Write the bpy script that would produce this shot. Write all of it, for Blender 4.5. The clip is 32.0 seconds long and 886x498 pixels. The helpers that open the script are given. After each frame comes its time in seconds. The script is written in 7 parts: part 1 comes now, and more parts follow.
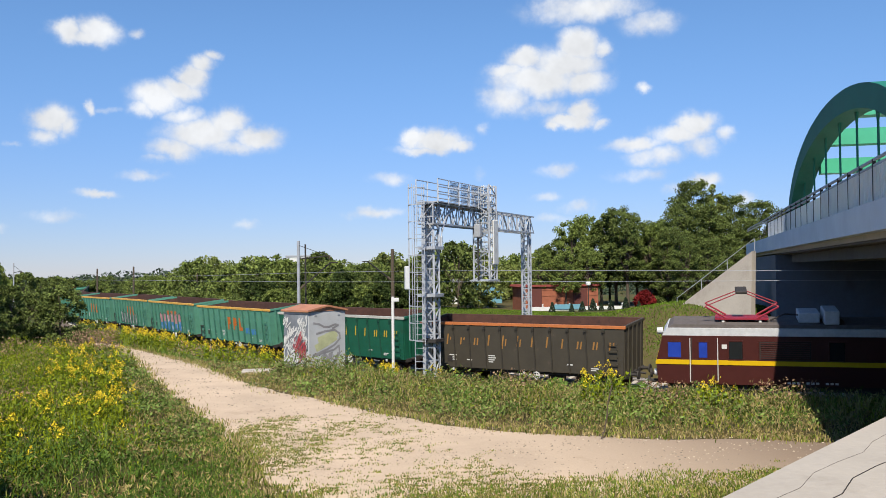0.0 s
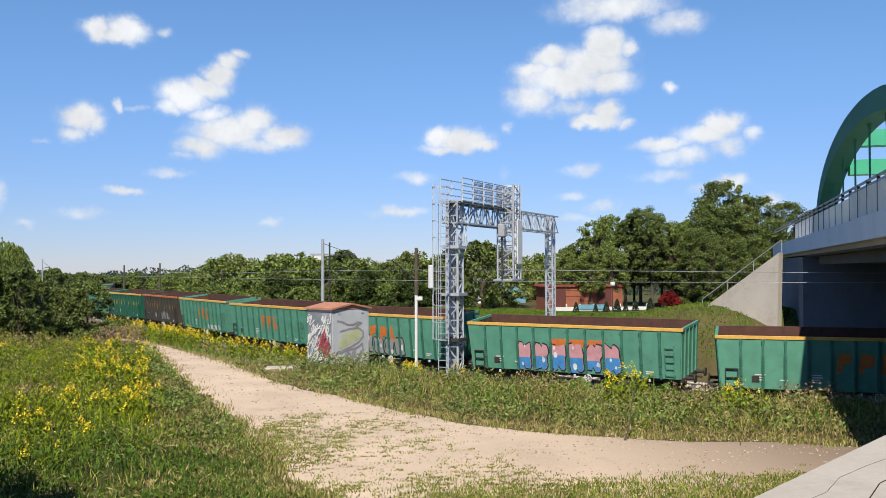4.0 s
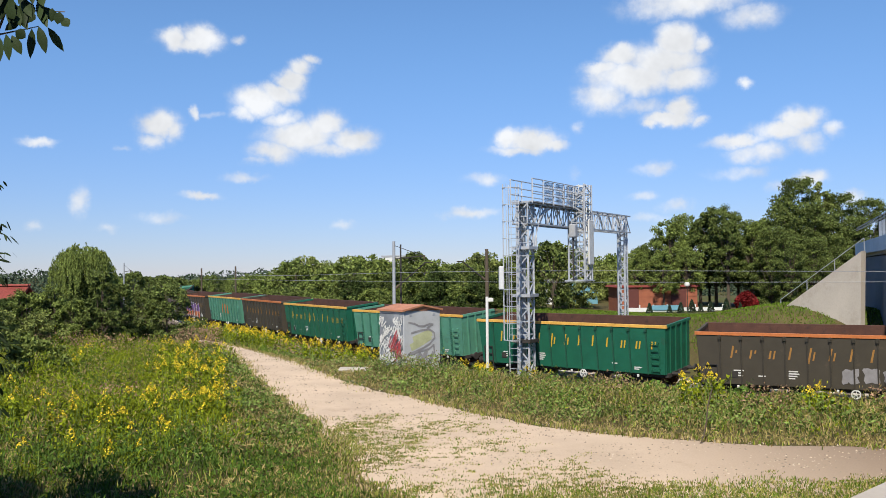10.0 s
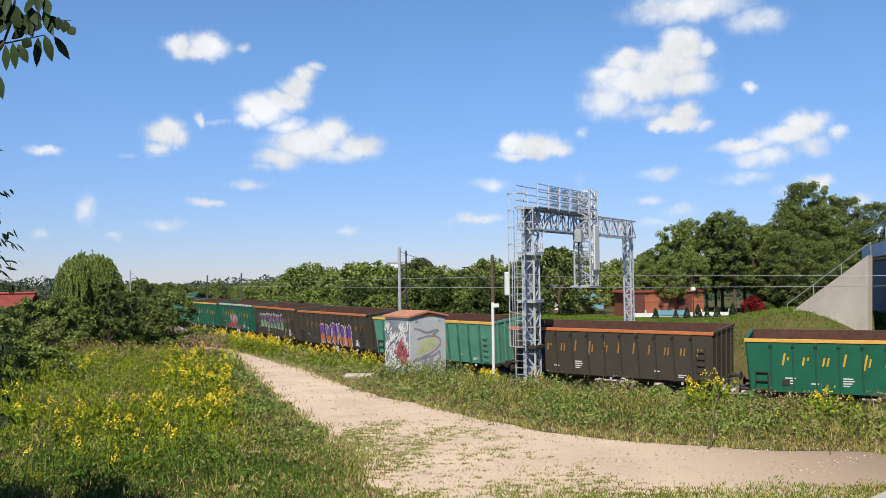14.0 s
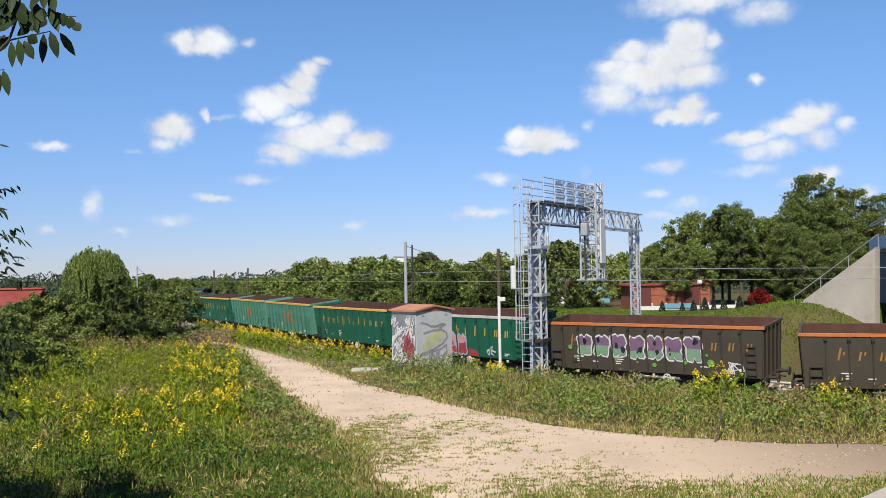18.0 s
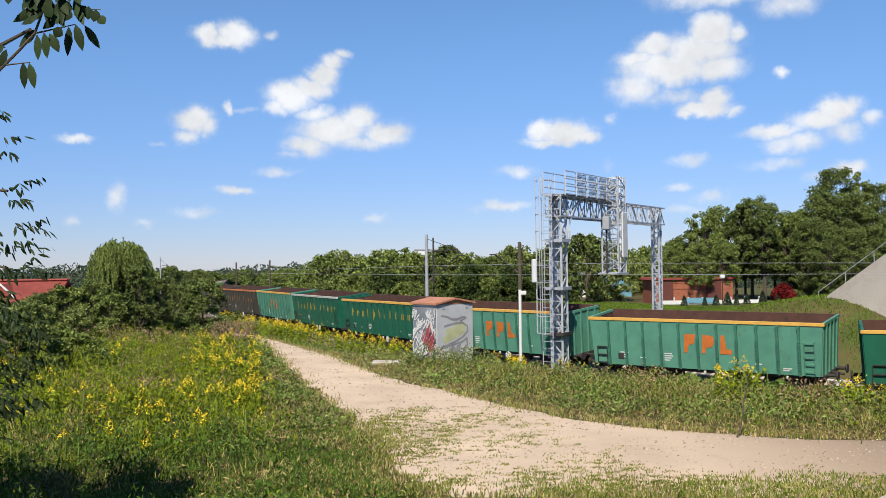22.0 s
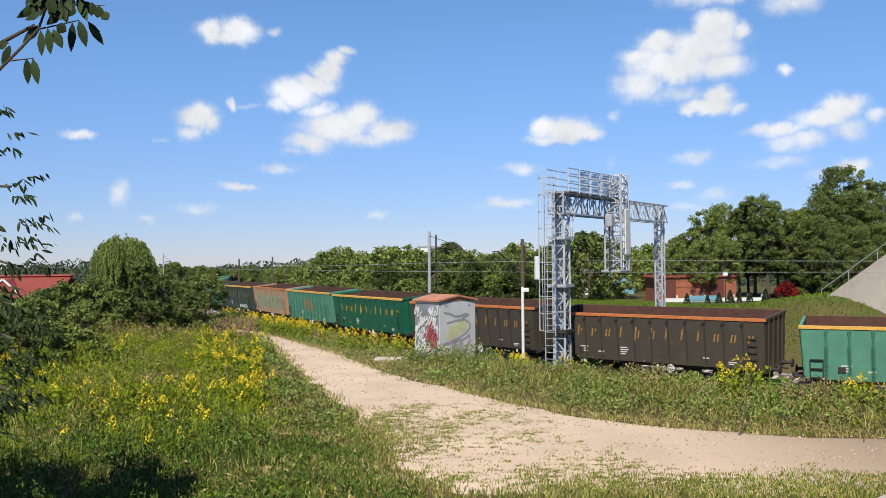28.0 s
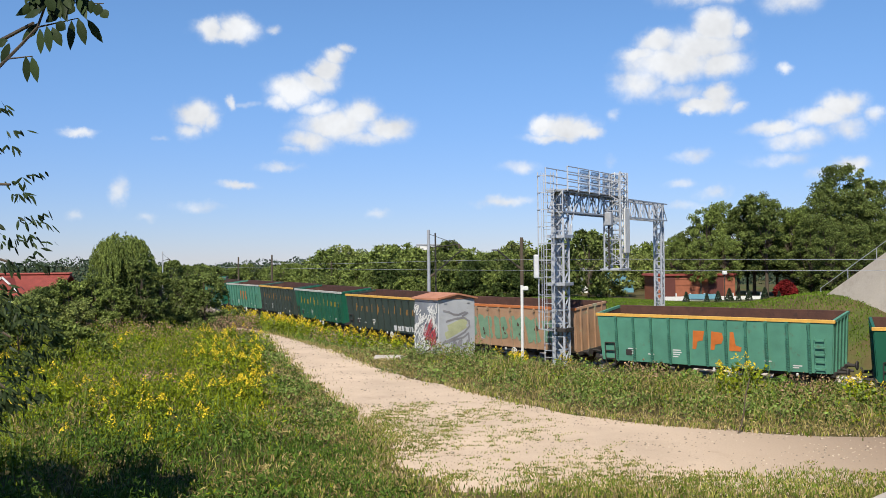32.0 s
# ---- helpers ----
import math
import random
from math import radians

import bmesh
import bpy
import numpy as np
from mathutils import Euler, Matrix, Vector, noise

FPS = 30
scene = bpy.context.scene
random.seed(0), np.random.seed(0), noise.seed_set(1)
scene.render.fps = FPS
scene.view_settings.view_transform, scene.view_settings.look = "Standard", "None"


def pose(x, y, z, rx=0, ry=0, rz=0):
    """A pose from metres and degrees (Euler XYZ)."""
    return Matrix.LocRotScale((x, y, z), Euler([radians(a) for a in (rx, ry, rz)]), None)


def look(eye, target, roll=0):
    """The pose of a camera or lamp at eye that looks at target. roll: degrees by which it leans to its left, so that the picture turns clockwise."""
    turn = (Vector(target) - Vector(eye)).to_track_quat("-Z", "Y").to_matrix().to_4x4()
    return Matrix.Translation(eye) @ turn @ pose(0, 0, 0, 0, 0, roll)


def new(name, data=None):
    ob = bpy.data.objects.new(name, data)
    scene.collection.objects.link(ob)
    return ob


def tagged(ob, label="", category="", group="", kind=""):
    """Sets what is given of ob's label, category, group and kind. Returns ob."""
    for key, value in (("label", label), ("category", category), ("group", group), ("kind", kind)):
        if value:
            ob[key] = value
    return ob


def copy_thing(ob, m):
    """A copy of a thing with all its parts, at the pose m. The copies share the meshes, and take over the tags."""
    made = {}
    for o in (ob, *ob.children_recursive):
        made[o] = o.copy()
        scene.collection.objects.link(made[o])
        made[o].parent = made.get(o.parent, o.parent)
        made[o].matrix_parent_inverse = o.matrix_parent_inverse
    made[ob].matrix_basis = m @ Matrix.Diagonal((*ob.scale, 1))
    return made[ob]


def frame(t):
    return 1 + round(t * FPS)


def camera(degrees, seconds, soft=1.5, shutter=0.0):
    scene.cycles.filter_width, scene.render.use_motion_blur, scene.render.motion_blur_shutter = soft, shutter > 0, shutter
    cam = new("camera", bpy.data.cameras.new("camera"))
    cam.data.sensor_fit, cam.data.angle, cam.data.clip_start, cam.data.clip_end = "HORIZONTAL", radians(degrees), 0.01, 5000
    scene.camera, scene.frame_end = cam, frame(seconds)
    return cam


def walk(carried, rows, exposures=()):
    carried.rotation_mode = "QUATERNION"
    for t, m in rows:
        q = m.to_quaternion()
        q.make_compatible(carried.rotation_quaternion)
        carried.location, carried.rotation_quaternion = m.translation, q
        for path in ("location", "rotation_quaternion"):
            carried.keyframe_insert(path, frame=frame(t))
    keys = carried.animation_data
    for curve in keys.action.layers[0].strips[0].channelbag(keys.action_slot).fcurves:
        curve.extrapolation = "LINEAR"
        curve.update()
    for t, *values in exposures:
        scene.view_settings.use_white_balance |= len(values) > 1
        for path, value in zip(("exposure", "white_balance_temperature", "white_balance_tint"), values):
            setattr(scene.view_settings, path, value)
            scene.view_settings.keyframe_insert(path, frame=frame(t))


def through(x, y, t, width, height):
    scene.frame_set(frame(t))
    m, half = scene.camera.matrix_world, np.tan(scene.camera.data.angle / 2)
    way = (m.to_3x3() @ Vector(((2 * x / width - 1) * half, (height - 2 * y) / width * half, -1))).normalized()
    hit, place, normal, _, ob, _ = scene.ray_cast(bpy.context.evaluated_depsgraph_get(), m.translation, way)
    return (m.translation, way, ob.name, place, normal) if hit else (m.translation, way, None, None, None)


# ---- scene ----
cam = camera(52.2, 32.0, soft=0.6)
EYE = 4.5
# seconds, yaw, pitch, roll of the camera, which is held in the hand on the embankment
TURNS = [
    (0.0, -8.17, 1.35, 0.62),
    (0.5, -8.02, 1.41, 0.23),
    (1.0, -7.73, 1.46, 0.26),
    (1.5, -7.68, 1.48, 0.04),
    (2.0, -7.73, 1.63, -0.19),
    (2.5, -7.57, 1.62, 0.18),
    (3.0, -7.20, 1.47, -0.21),
    (3.5, -6.94, 1.19, 0.03),
    (4.0, -6.67, 1.30, 0.15),
    (4.5, -6.18, 1.40, 0.30),
    (6.5, -5.52, 1.25, 0.43),
    (7.0, -5.40, 1.17, 0.81),
    (7.5, -5.06, 1.12, 0.60),
    (8.0, -4.49, 1.04, 0.66),
    (8.5, -3.90, 1.11, 0.68),
    (9.0, -3.35, 1.02, 0.86),
    (9.5, -2.60, 1.37, 0.35),
    (10.0, -2.20, 1.41, 0.51),
    (10.5, -2.06, 1.54, 0.53),
    (11.0, -2.04, 1.57, 0.62),
    (11.5, -2.02, 1.54, 0.43),
    (12.0, -1.96, 1.44, 0.45),
    (12.5, -1.80, 1.43, 0.74),
    (13.0, -1.71, 1.47, 1.01),
    (13.5, -2.02, 1.65, 1.00),
    (14.0, -1.85, 1.79, 0.75),
    (14.5, -1.74, 1.70, 1.01),
    (16.5, -1.35, 1.67, 0.92),
    (17.0, -1.26, 1.51, 1.13),
    (17.5, -1.26, 1.42, 1.12),
    (18.0, -1.46, 1.42, 1.02),
    (18.5, -1.36, 1.45, 1.16),
    (19.0, -1.06, 1.36, 0.98),
    (19.5, -1.08, 1.40, 0.86),
    (20.0, -0.72, 1.51, 0.70),
    (20.5, -0.67, 1.64, 0.44),
    (21.0, -0.60, 1.52, 0.74),
    (21.5, -0.36, 1.23, 0.54),
    (22.0, -0.13, 1.00, 0.73),
    (22.5, 0.14, 0.91, 1.18),
    (23.0, -0.02, 0.79, 0.94),
    (23.5, 0.07, 0.62, 0.93),
    (24.0, 0.15, 0.60, 0.77),
    (24.5, 0.20, 0.65, 0.59),
    (25.0, 0.35, 0.90, 0.68),
    (25.5, 0.23, 0.92, 0.51),
    (27.5, 0.05, 0.75, 0.66),
    (28.0, 0.04, 0.81, 0.56),
    (28.5, 0.22, 0.65, 0.50),
    (29.0, 0.45, 0.78, 0.50),
    (29.5, 0.36, 0.95, 0.65),
    (30.0, 0.25, 1.02, 0.65),
    (30.5, 0.05, 0.91, 0.48),
    (31.0, 0.07, 0.81, 0.55),
    (31.5, 0.08, 0.78, 0.89),
    (32.0, 0.00, 0.70, 0.53),
]
walk(cam, [(t, pose(0, 0, EYE, 90 + pitch, roll, yaw)) for t, yaw, pitch, roll in TURNS])

# ---- light ----
SUN_AZ, SUN_EL = 196.0, 48.0   # compass degrees from +y, clockwise
sun_to = Vector((math.sin(radians(SUN_AZ)) * math.cos(radians(SUN_EL)), math.cos(radians(SUN_AZ)) * math.cos(radians(SUN_EL)), math.sin(radians(SUN_EL))))
sun_data = bpy.data.lights.new("sun", "SUN")
sun_data.energy, sun_data.angle, sun_data.color = 5.0, radians(0.53), (1.0, 0.925, 0.8)
sun = new("sun", sun_data)
sun.matrix_world = look(sun_to * 100, (0, 0, 0))
scene.view_settings.exposure = 0.45


def at_view(x, y, pitch=1.5, yaw=-0.72, f=1600.0):
    """The way into the sky through a place of the middle view."""
    return (pose(0, 0, 0, 90 + pitch, 0.7, yaw).to_3x3() @ Vector(((x - 784) / f, (441 - y) / f, -1))).normalized()


def make_world():
    w = bpy.data.worlds.new("sky")
    scene.world = w
    w.use_nodes = True
    nt = w.node_tree
    n, l = nt.nodes, nt.links
    n.clear()
    out, bg = n.new("ShaderNodeOutputWorld"), n.new("ShaderNodeBackground")
    sky = n.new("ShaderNodeTexSky")
    sky.sky_type, sky.sun_disc = "NISHITA", False
    sky.sun_elevation, sky.sun_rotation = radians(SUN_EL), radians(SUN_AZ)
    sky.air_density, sky.dust_density, sky.ozone_density = 1.0, 0.0, 1.5
    co = n.new("ShaderNodeTexCoord")
    # cumulus clouds: soft lobes round fixed directions, broken up by noise
    big, fine = n.new("ShaderNodeTexNoise"), n.new("ShaderNodeTexNoise")
    for t, s, d in ((big, 16.0, 4.0), (fine, 42.0, 9.0)):
        t.inputs["Scale"].default_value, t.inputs["Detail"].default_value, t.inputs["Roughness"].default_value = s, d, 0.6
        l.new(co.outputs["Generated"], t.inputs["Vector"])

    def maths(op, a, b=None, c=None, clamp=False):
        m = n.new("ShaderNodeMath")
        m.operation, m.use_clamp = op, clamp
        for i, v in enumerate((a, b, c)):
            if v is None:
                continue
            if isinstance(v, (int, float)):
                m.inputs[i].default_value = v
            else:
                l.new(v, m.inputs[i])
        return m.outputs[0]

    # the lobes' outlines are billowed by a finer noise
    warp, shift, bent = n.new("ShaderNodeTexNoise"), n.new("ShaderNodeVectorMath"), n.new("ShaderNodeVectorMath")
    warp.inputs["Scale"].default_value, warp.inputs["Detail"].default_value, warp.inputs["Roughness"].default_value = 30.0, 7.0, 0.62
    l.new(co.outputs["Generated"], warp.inputs["Vector"])
    shift.operation, bent.operation = "SUBTRACT", "MULTIPLY_ADD"
    shift.inputs[1].default_value = (0.5, 0.5, 0.5)
    l.new(warp.outputs["Color"], shift.inputs[0])
    l.new(shift.outputs[0], bent.inputs[0])
    bent.inputs[1].default_value = (0.026, 0.026, 0.022)
    l.new(co.outputs["Generated"], bent.inputs[2])
    total = None
    for x, y, rx, ry, k in CLOUDS:
        d = at_view(x, y)
        side = d.cross(Vector((0, 0, 1))).normalized()
        up = side.cross(d)
        terms = []
        for axis, r in ((side, rx), (up, ry)):
            dot = n.new("ShaderNodeVectorMath")
            dot.operation = "DOT_PRODUCT"
            l.new(bent.outputs[0], dot.inputs[0])
            dot.inputs[1].default_value = axis / (r * 1.12 / 1600.0)
            terms.append(maths("POWER", maths("ABSOLUTE", dot.outputs["Value"]), 2.0))
        ahead = n.new("ShaderNodeVectorMath")
        ahead.operation = "DOT_PRODUCT"
        l.new(co.outputs["Generated"], ahead.inputs[0])
        ahead.inputs[1].default_value = d
        lobe = maths("MULTIPLY", maths("EXPONENT", maths("MULTIPLY", maths("ADD", terms[0], terms[1]), -1.0)), maths("GREATER_THAN", ahead.outputs["Value"], 0.0))
        lobe = maths("MULTIPLY", lobe, k)
        total = lobe if total is None else maths("MAXIMUM", total, lobe)
    # elsewhere the sky carries scattered clouds of the same kind
    wide = n.new("ShaderNodeTexNoise")
    wide.inputs["Scale"].default_value, wide.inputs["Detail"].default_value = 5.0, 5.0
    l.new(co.outputs["Generated"], wide.inputs["Vector"])
    front = n.new("ShaderNodeVectorMath")
    front.operation = "DOT_PRODUCT"
    l.new(co.outputs["Generated"], front.inputs[0])
    front.inputs[1].default_value = (0, 1, 0)
    away = maths("MULTIPLY", maths("SUBTRACT", 0.7, front.outputs["Value"], clamp=True), 1.0, clamp=True)
    total = maths("MAXIMUM", total, maths("MULTIPLY", maths("MULTIPLY", maths("SUBTRACT", wide.outputs["Fac"], 0.52), 1.2), away))
    ragged = maths("ADD", maths("MULTIPLY", maths("SUBTRACT", big.outputs["Fac"], 0.5), 0.8), maths("MULTIPLY", maths("SUBTRACT", fine.outputs["Fac"], 0.5), 1.5))
    dens = maths("ADD", total, maths("MULTIPLY", ragged, maths("MINIMUM", maths("MULTIPLY", total, 1.4), 0.55)))
    mask = n.new("ShaderNodeMapRange")
    mask.interpolation_type = "SMOOTHSTEP"
    mask.inputs["From Min"].default_value, mask.inputs["From Max"].default_value = 0.12, 0.95
    l.new(dens, mask.inputs["Value"])
    tone = n.new("ShaderNodeMapRange")
    tone.inputs["From Min"].default_value, tone.inputs["From Max"].default_value = 0.35, 0.65
    tone.inputs["To Min"].default_value, tone.inputs["To Max"].default_value = 0.88, 1.12
    l.new(big.outputs["Fac"], tone.inputs["Value"])
    white = n.new("ShaderNodeVectorMath")
    white.operation = "SCALE"
    white.inputs[0].default_value = CLOUD_WHITE
    l.new(tone.outputs[0], white.inputs["Scale"])
    mix = n.new("ShaderNodeMix")
    mix.data_type = "RGBA"
    l.new(mask.outputs[0], mix.inputs["Factor"])
    tint = n.new("ShaderNodeVectorMath")
    tint.operation = "MULTIPLY"
    # the clear air is a little deeper blue towards the horizon than the model gives
    high = n.new("ShaderNodeSeparateXYZ")
    l.new(co.outputs["Generated"], high.inputs[0])
    ease = n.new("ShaderNodeMapRange")
    ease.interpolation_type = "SMOOTHSTEP"
    ease.inputs["From Min"].default_value, ease.inputs["From Max"].default_value = -0.02, 0.3
    l.new(high.outputs["Z"], ease.inputs["Value"])
    shade = n.new("ShaderNodeMix")
    shade.data_type = "VECTOR"
    shade.inputs["A"].default_value, shade.inputs["B"].default_value = SKY_LOW, SKY_TINT
    l.new(ease.outputs[0], shade.inputs["Factor"])
    l.new(shade.outputs["Result"], tint.inputs[1])
    l.new(sky.outputs[0], tint.inputs[0])
    l.new(tint.outputs[0], mix.inputs["A"])
    l.new(white.outputs[0], mix.inputs["B"])
    l.new(mix.outputs["Result"], bg.inputs["Color"])
    bg.inputs["Strength"].default_value = SKY
    l.new(bg.outputs[0], out.inputs[0])


SKY, CLOUD_WHITE, SKY_TINT, SKY_LOW = 0.077, (7.9, 8.1, 8.4), (0.74, 1.0, 1.30), (0.52, 0.62, 1.03)
# place in the middle view, half width, half height, density
CLOUDS_WEST = [
    (353, 77, 24, 16, 1.1), (405, 74, 28, 20, 1.2), (380, 84, 42, 11, 0.9), (462, 74, 14, 9, 0.5),
    (588, 112, 14, 9, 0.8), (570, 124, 20, 14, 1.0), (556, 148, 22, 22, 1.1), (535, 170, 34, 18, 1.1), (500, 182, 40, 22, 1.15), (470, 206, 22, 13, 0.7),
    (545, 212, 32, 15, 0.75), (620, 224, 30, 20, 1.2), (575, 246, 58, 24, 1.2), (665, 250, 34, 19, 1.2), (530, 272, 40, 19, 0.95),
]
CLOUDS_MIDDLE = [
    (632, 268, 52, 13, 0.8), (500, 292, 30, 9, 0.5), (478, 318, 42, 9, 0.6),
    (325, 224, 28, 23, 1.2), (346, 238, 18, 20, 0.9), (312, 256, 20, 15, 0.85), (383, 205, 7, 13, 0.8), (415, 208, 30, 6, 0.45), (265, 268, 14, 5, 0.5),
    (115, 257, 26, 8, 0.85), (187, 362, 16, 26, 0.7), (110, 402, 12, 10, 0.65), (400, 350, 30, 8, 0.9), (330, 390, 44, 10, 0.5), (235, 410, 22, 8, 0.45), (650, 402, 24, 10, 0.5),
]
CLOUDS_EAST = [
    (980, 250, 46, 18, 1.25), (940, 246, 20, 16, 1.15), (1020, 256, 25, 12, 0.95), (962, 266, 48, 9, 0.9),
    (1240, 74, 34, 25, 1.25), (1282, 75, 16, 16, 0.85), (1215, 104, 58, 28, 1.2), (1140, 100, 34, 17, 1.05), (1108, 120, 36, 13, 0.9), (1160, 136, 68, 29, 1.1), (1108, 168, 44, 30, 0.85), (1252, 136, 40, 22, 1.05), (1180, 186, 60, 18, 0.6), (1064, 224, 12, 12, 0.5),
    (1245, 190, 22, 18, 1.2), (1226, 208, 38, 13, 1.15), (1276, 214, 18, 9, 0.8), (1196, 218, 16, 9, 0.9), (1368, 143, 12, 10, 0.8),
]
CLOUDS_FAR = [
    (1462, 210, 30, 20, 1.25), (1425, 230, 42, 15, 1.1), (1350, 249, 45, 12, 0.95), (1520, 228, 16, 14, 0.75), (1390, 268, 50, 17, 0.75), (1470, 250, 30, 18, 0.7), (1360, 304, 56, 13, 0.5),
    (1200, 300, 34, 12, 0.65), (1482, 315, 28, 14, 0.9), (1440, 330, 30, 12, 0.6), (900, 318, 36, 12, 0.55), (870, 380, 45, 10, 0.75), (1056, 306, 14, 14, 0.45), (1242, 365, 30, 13, 0.6), (1190, 386, 40, 9, 0.5), (1180, 346, 30, 8, 0.55), (1556, 350, 20, 12, 0.7), (1250, 2, 90, 24, 0.9), (1370, 24, 48, 22, 0.65),
]
CLOUDS = CLOUDS_WEST + CLOUDS_MIDDLE + CLOUDS_EAST + CLOUDS_FAR
make_world()


# ---- materials ----
def mat(name, col, rough=0.8, metal=0.0, vary=0.25, scale=3.0, fine=40.0, bump=0.3, spots=None, spot_scale=2.0, spot_at=0.6, rand=0.0, island=False, through=0.0, grade=None):
    """A surface with grain at two scales, stains of a second colour and a fine relief."""
    m = bpy.data.materials.new(name)
    m.use_nodes = True
    n, l = m.node_tree.nodes, m.node_tree.links
    b = n["Principled BSDF"]
    b.inputs["Roughness"].default_value, b.inputs["Metallic"].default_value = rough, metal
    if through or bump >= 0.5:
        b.inputs["Specular IOR Level"].default_value = 0.08
    co = n.new("ShaderNodeTexCoord")
    tx = []
    for s in (scale, fine):
        t = n.new("ShaderNodeTexNoise")
        t.inputs["Scale"].default_value, t.inputs["Detail"].default_value, t.inputs["Roughness"].default_value = s, 6.0, 0.62
        l.new(co.outputs["Object"], t.inputs["Vector"])
        tx.append(t)
    add = n.new("ShaderNodeMath")
    add.operation = "MULTIPLY_ADD"
    l.new(tx[1].outputs["Fac"], add.inputs[0])
    add.inputs[1].default_value = 0.5
    l.new(tx[0].outputs["Fac"], add.inputs[2])
    val = n.new("ShaderNodeMapRange")
    val.inputs["From Min"].default_value, val.inputs["From Max"].default_value = 0.45, 1.05
    val.inputs["To Min"].default_value, val.inputs["To Max"].default_value = 1 - vary, 1 + vary
    l.new(add.outputs[0], val.inputs["Value"])
    last = val.outputs[0]
    if rand:
        src = n.new("ShaderNodeNewGeometry").outputs["Random Per Island"] if island else n.new("ShaderNodeObjectInfo").outputs["Random"]
        r = n.new("ShaderNodeMapRange")
        r.inputs["To Min"].default_value, r.inputs["To Max"].default_value = 1 - rand, 1 + rand
        l.new(src, r.inputs["Value"])
        mu = n.new("ShaderNodeMath")
        mu.operation = "MULTIPLY"
        l.new(last, mu.inputs[0])
        l.new(r.outputs[0], mu.inputs[1])
        last = mu.outputs[0]
    base = None
    if spots:
        st = n.new("ShaderNodeTexNoise")
        st.inputs["Scale"].default_value, st.inputs["Detail"].default_value, st.inputs["Roughness"].default_value = spot_scale, 8.0, 0.7
        l.new(co.outputs["Object"], st.inputs["Vector"])
        sm = n.new("ShaderNodeMapRange")
        sm.inputs["From Min"].default_value, sm.inputs["From Max"].default_value = spot_at, spot_at + 0.12
        l.new(st.outputs["Fac"], sm.inputs["Value"])
        mx = n.new("ShaderNodeMix")
        mx.data_type = "RGBA"
        mx.inputs["A"].default_value, mx.inputs["B"].default_value = (*col, 1), (*spots, 1)
        l.new(sm.outputs[0], mx.inputs["Factor"])
        base = mx.outputs["Result"]
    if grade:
        # another colour past a ragged line across the surface
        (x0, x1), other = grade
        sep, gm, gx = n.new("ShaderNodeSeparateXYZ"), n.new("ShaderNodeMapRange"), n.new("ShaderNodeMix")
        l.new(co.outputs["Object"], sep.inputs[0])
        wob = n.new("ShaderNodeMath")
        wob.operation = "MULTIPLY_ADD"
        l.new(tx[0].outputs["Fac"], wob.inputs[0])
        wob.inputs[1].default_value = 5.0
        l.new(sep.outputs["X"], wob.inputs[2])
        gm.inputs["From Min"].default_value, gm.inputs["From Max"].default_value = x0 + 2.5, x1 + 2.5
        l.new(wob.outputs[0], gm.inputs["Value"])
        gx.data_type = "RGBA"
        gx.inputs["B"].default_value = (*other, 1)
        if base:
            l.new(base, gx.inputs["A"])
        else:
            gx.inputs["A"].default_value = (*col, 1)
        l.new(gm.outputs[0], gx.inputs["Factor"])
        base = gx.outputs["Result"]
    sc = n.new("ShaderNodeVectorMath")
    sc.operation = "SCALE"
    if base:
        l.new(base, sc.inputs[0])
    else:
        sc.inputs[0].default_value = col
    l.new(last, sc.inputs["Scale"])
    l.new(sc.outputs[0], b.inputs["Base Color"])
    if bump:
        bp = n.new("ShaderNodeBump")
        bp.inputs["Strength"].default_value, bp.inputs["Distance"].default_value = bump, 0.02
        l.new(tx[1].outputs["Fac"], bp.inputs["Height"])
        l.new(bp.outputs[0], b.inputs["Normal"])
    if through:
        tr = n.new("ShaderNodeBsdfTranslucent")
        l.new(sc.outputs[0], tr.inputs["Color"])
        ms = n.new("ShaderNodeMixShader")
        ms.inputs[0].default_value = through
        l.new(b.outputs[0], ms.inputs[1])
        l.new(tr.outputs[0], ms.inputs[2])
        l.new(ms.outputs[0], n["Material Output"].inputs["Surface"])
    return m


M = {}
M["teal"] = mat("teal_paint", (0.078, 0.235, 0.162), 0.6, vary=0.22, scale=1.2, spots=(0.0924, 0.154, 0.1001), spot_scale=2.2, spot_at=0.58, rand=0.08)
M["green"] = mat("dark_green_paint", (0.00924, 0.09625, 0.05544), 0.5, vary=0.2, scale=1.0, spots=(0.0231, 0.077, 0.0462), spot_scale=1.6, spot_at=0.6, rand=0.08)
M["brown"] = mat("grey_brown_paint", (0.04774, 0.04004, 0.02772), 0.7, vary=0.2, scale=1.0, spots=(0.0693, 0.0539, 0.0385), spot_scale=1.8, spot_at=0.6, rand=0.1)
# rib paints darker than the walls: dirt and rib shadow in one colour
for _k, _c in (("teal", (0.0385, 0.154, 0.104)), ("green", (0.00693, 0.0693, 0.04004)), ("brown", (0.03465, 0.02926, 0.02079)), ("slate", (0.02156, 0.03234, 0.02618)), ("tan", (0.308, 0.2079, 0.1309))):
    M[_k + "_rib"] = mat("dirt_shade_" + _k + "_ribs", _c, 0.75, vary=0.35, scale=3, spots=tuple(0.5 * v for v in _c), spot_scale=9, spot_at=0.52)
M["slate"] = mat("slate_green_paint", (0.0308, 0.04774, 0.0385), 0.7, vary=0.2, scale=1.0, spots=(0.0693, 0.0693, 0.0616), spot_scale=1.8, spot_at=0.6)
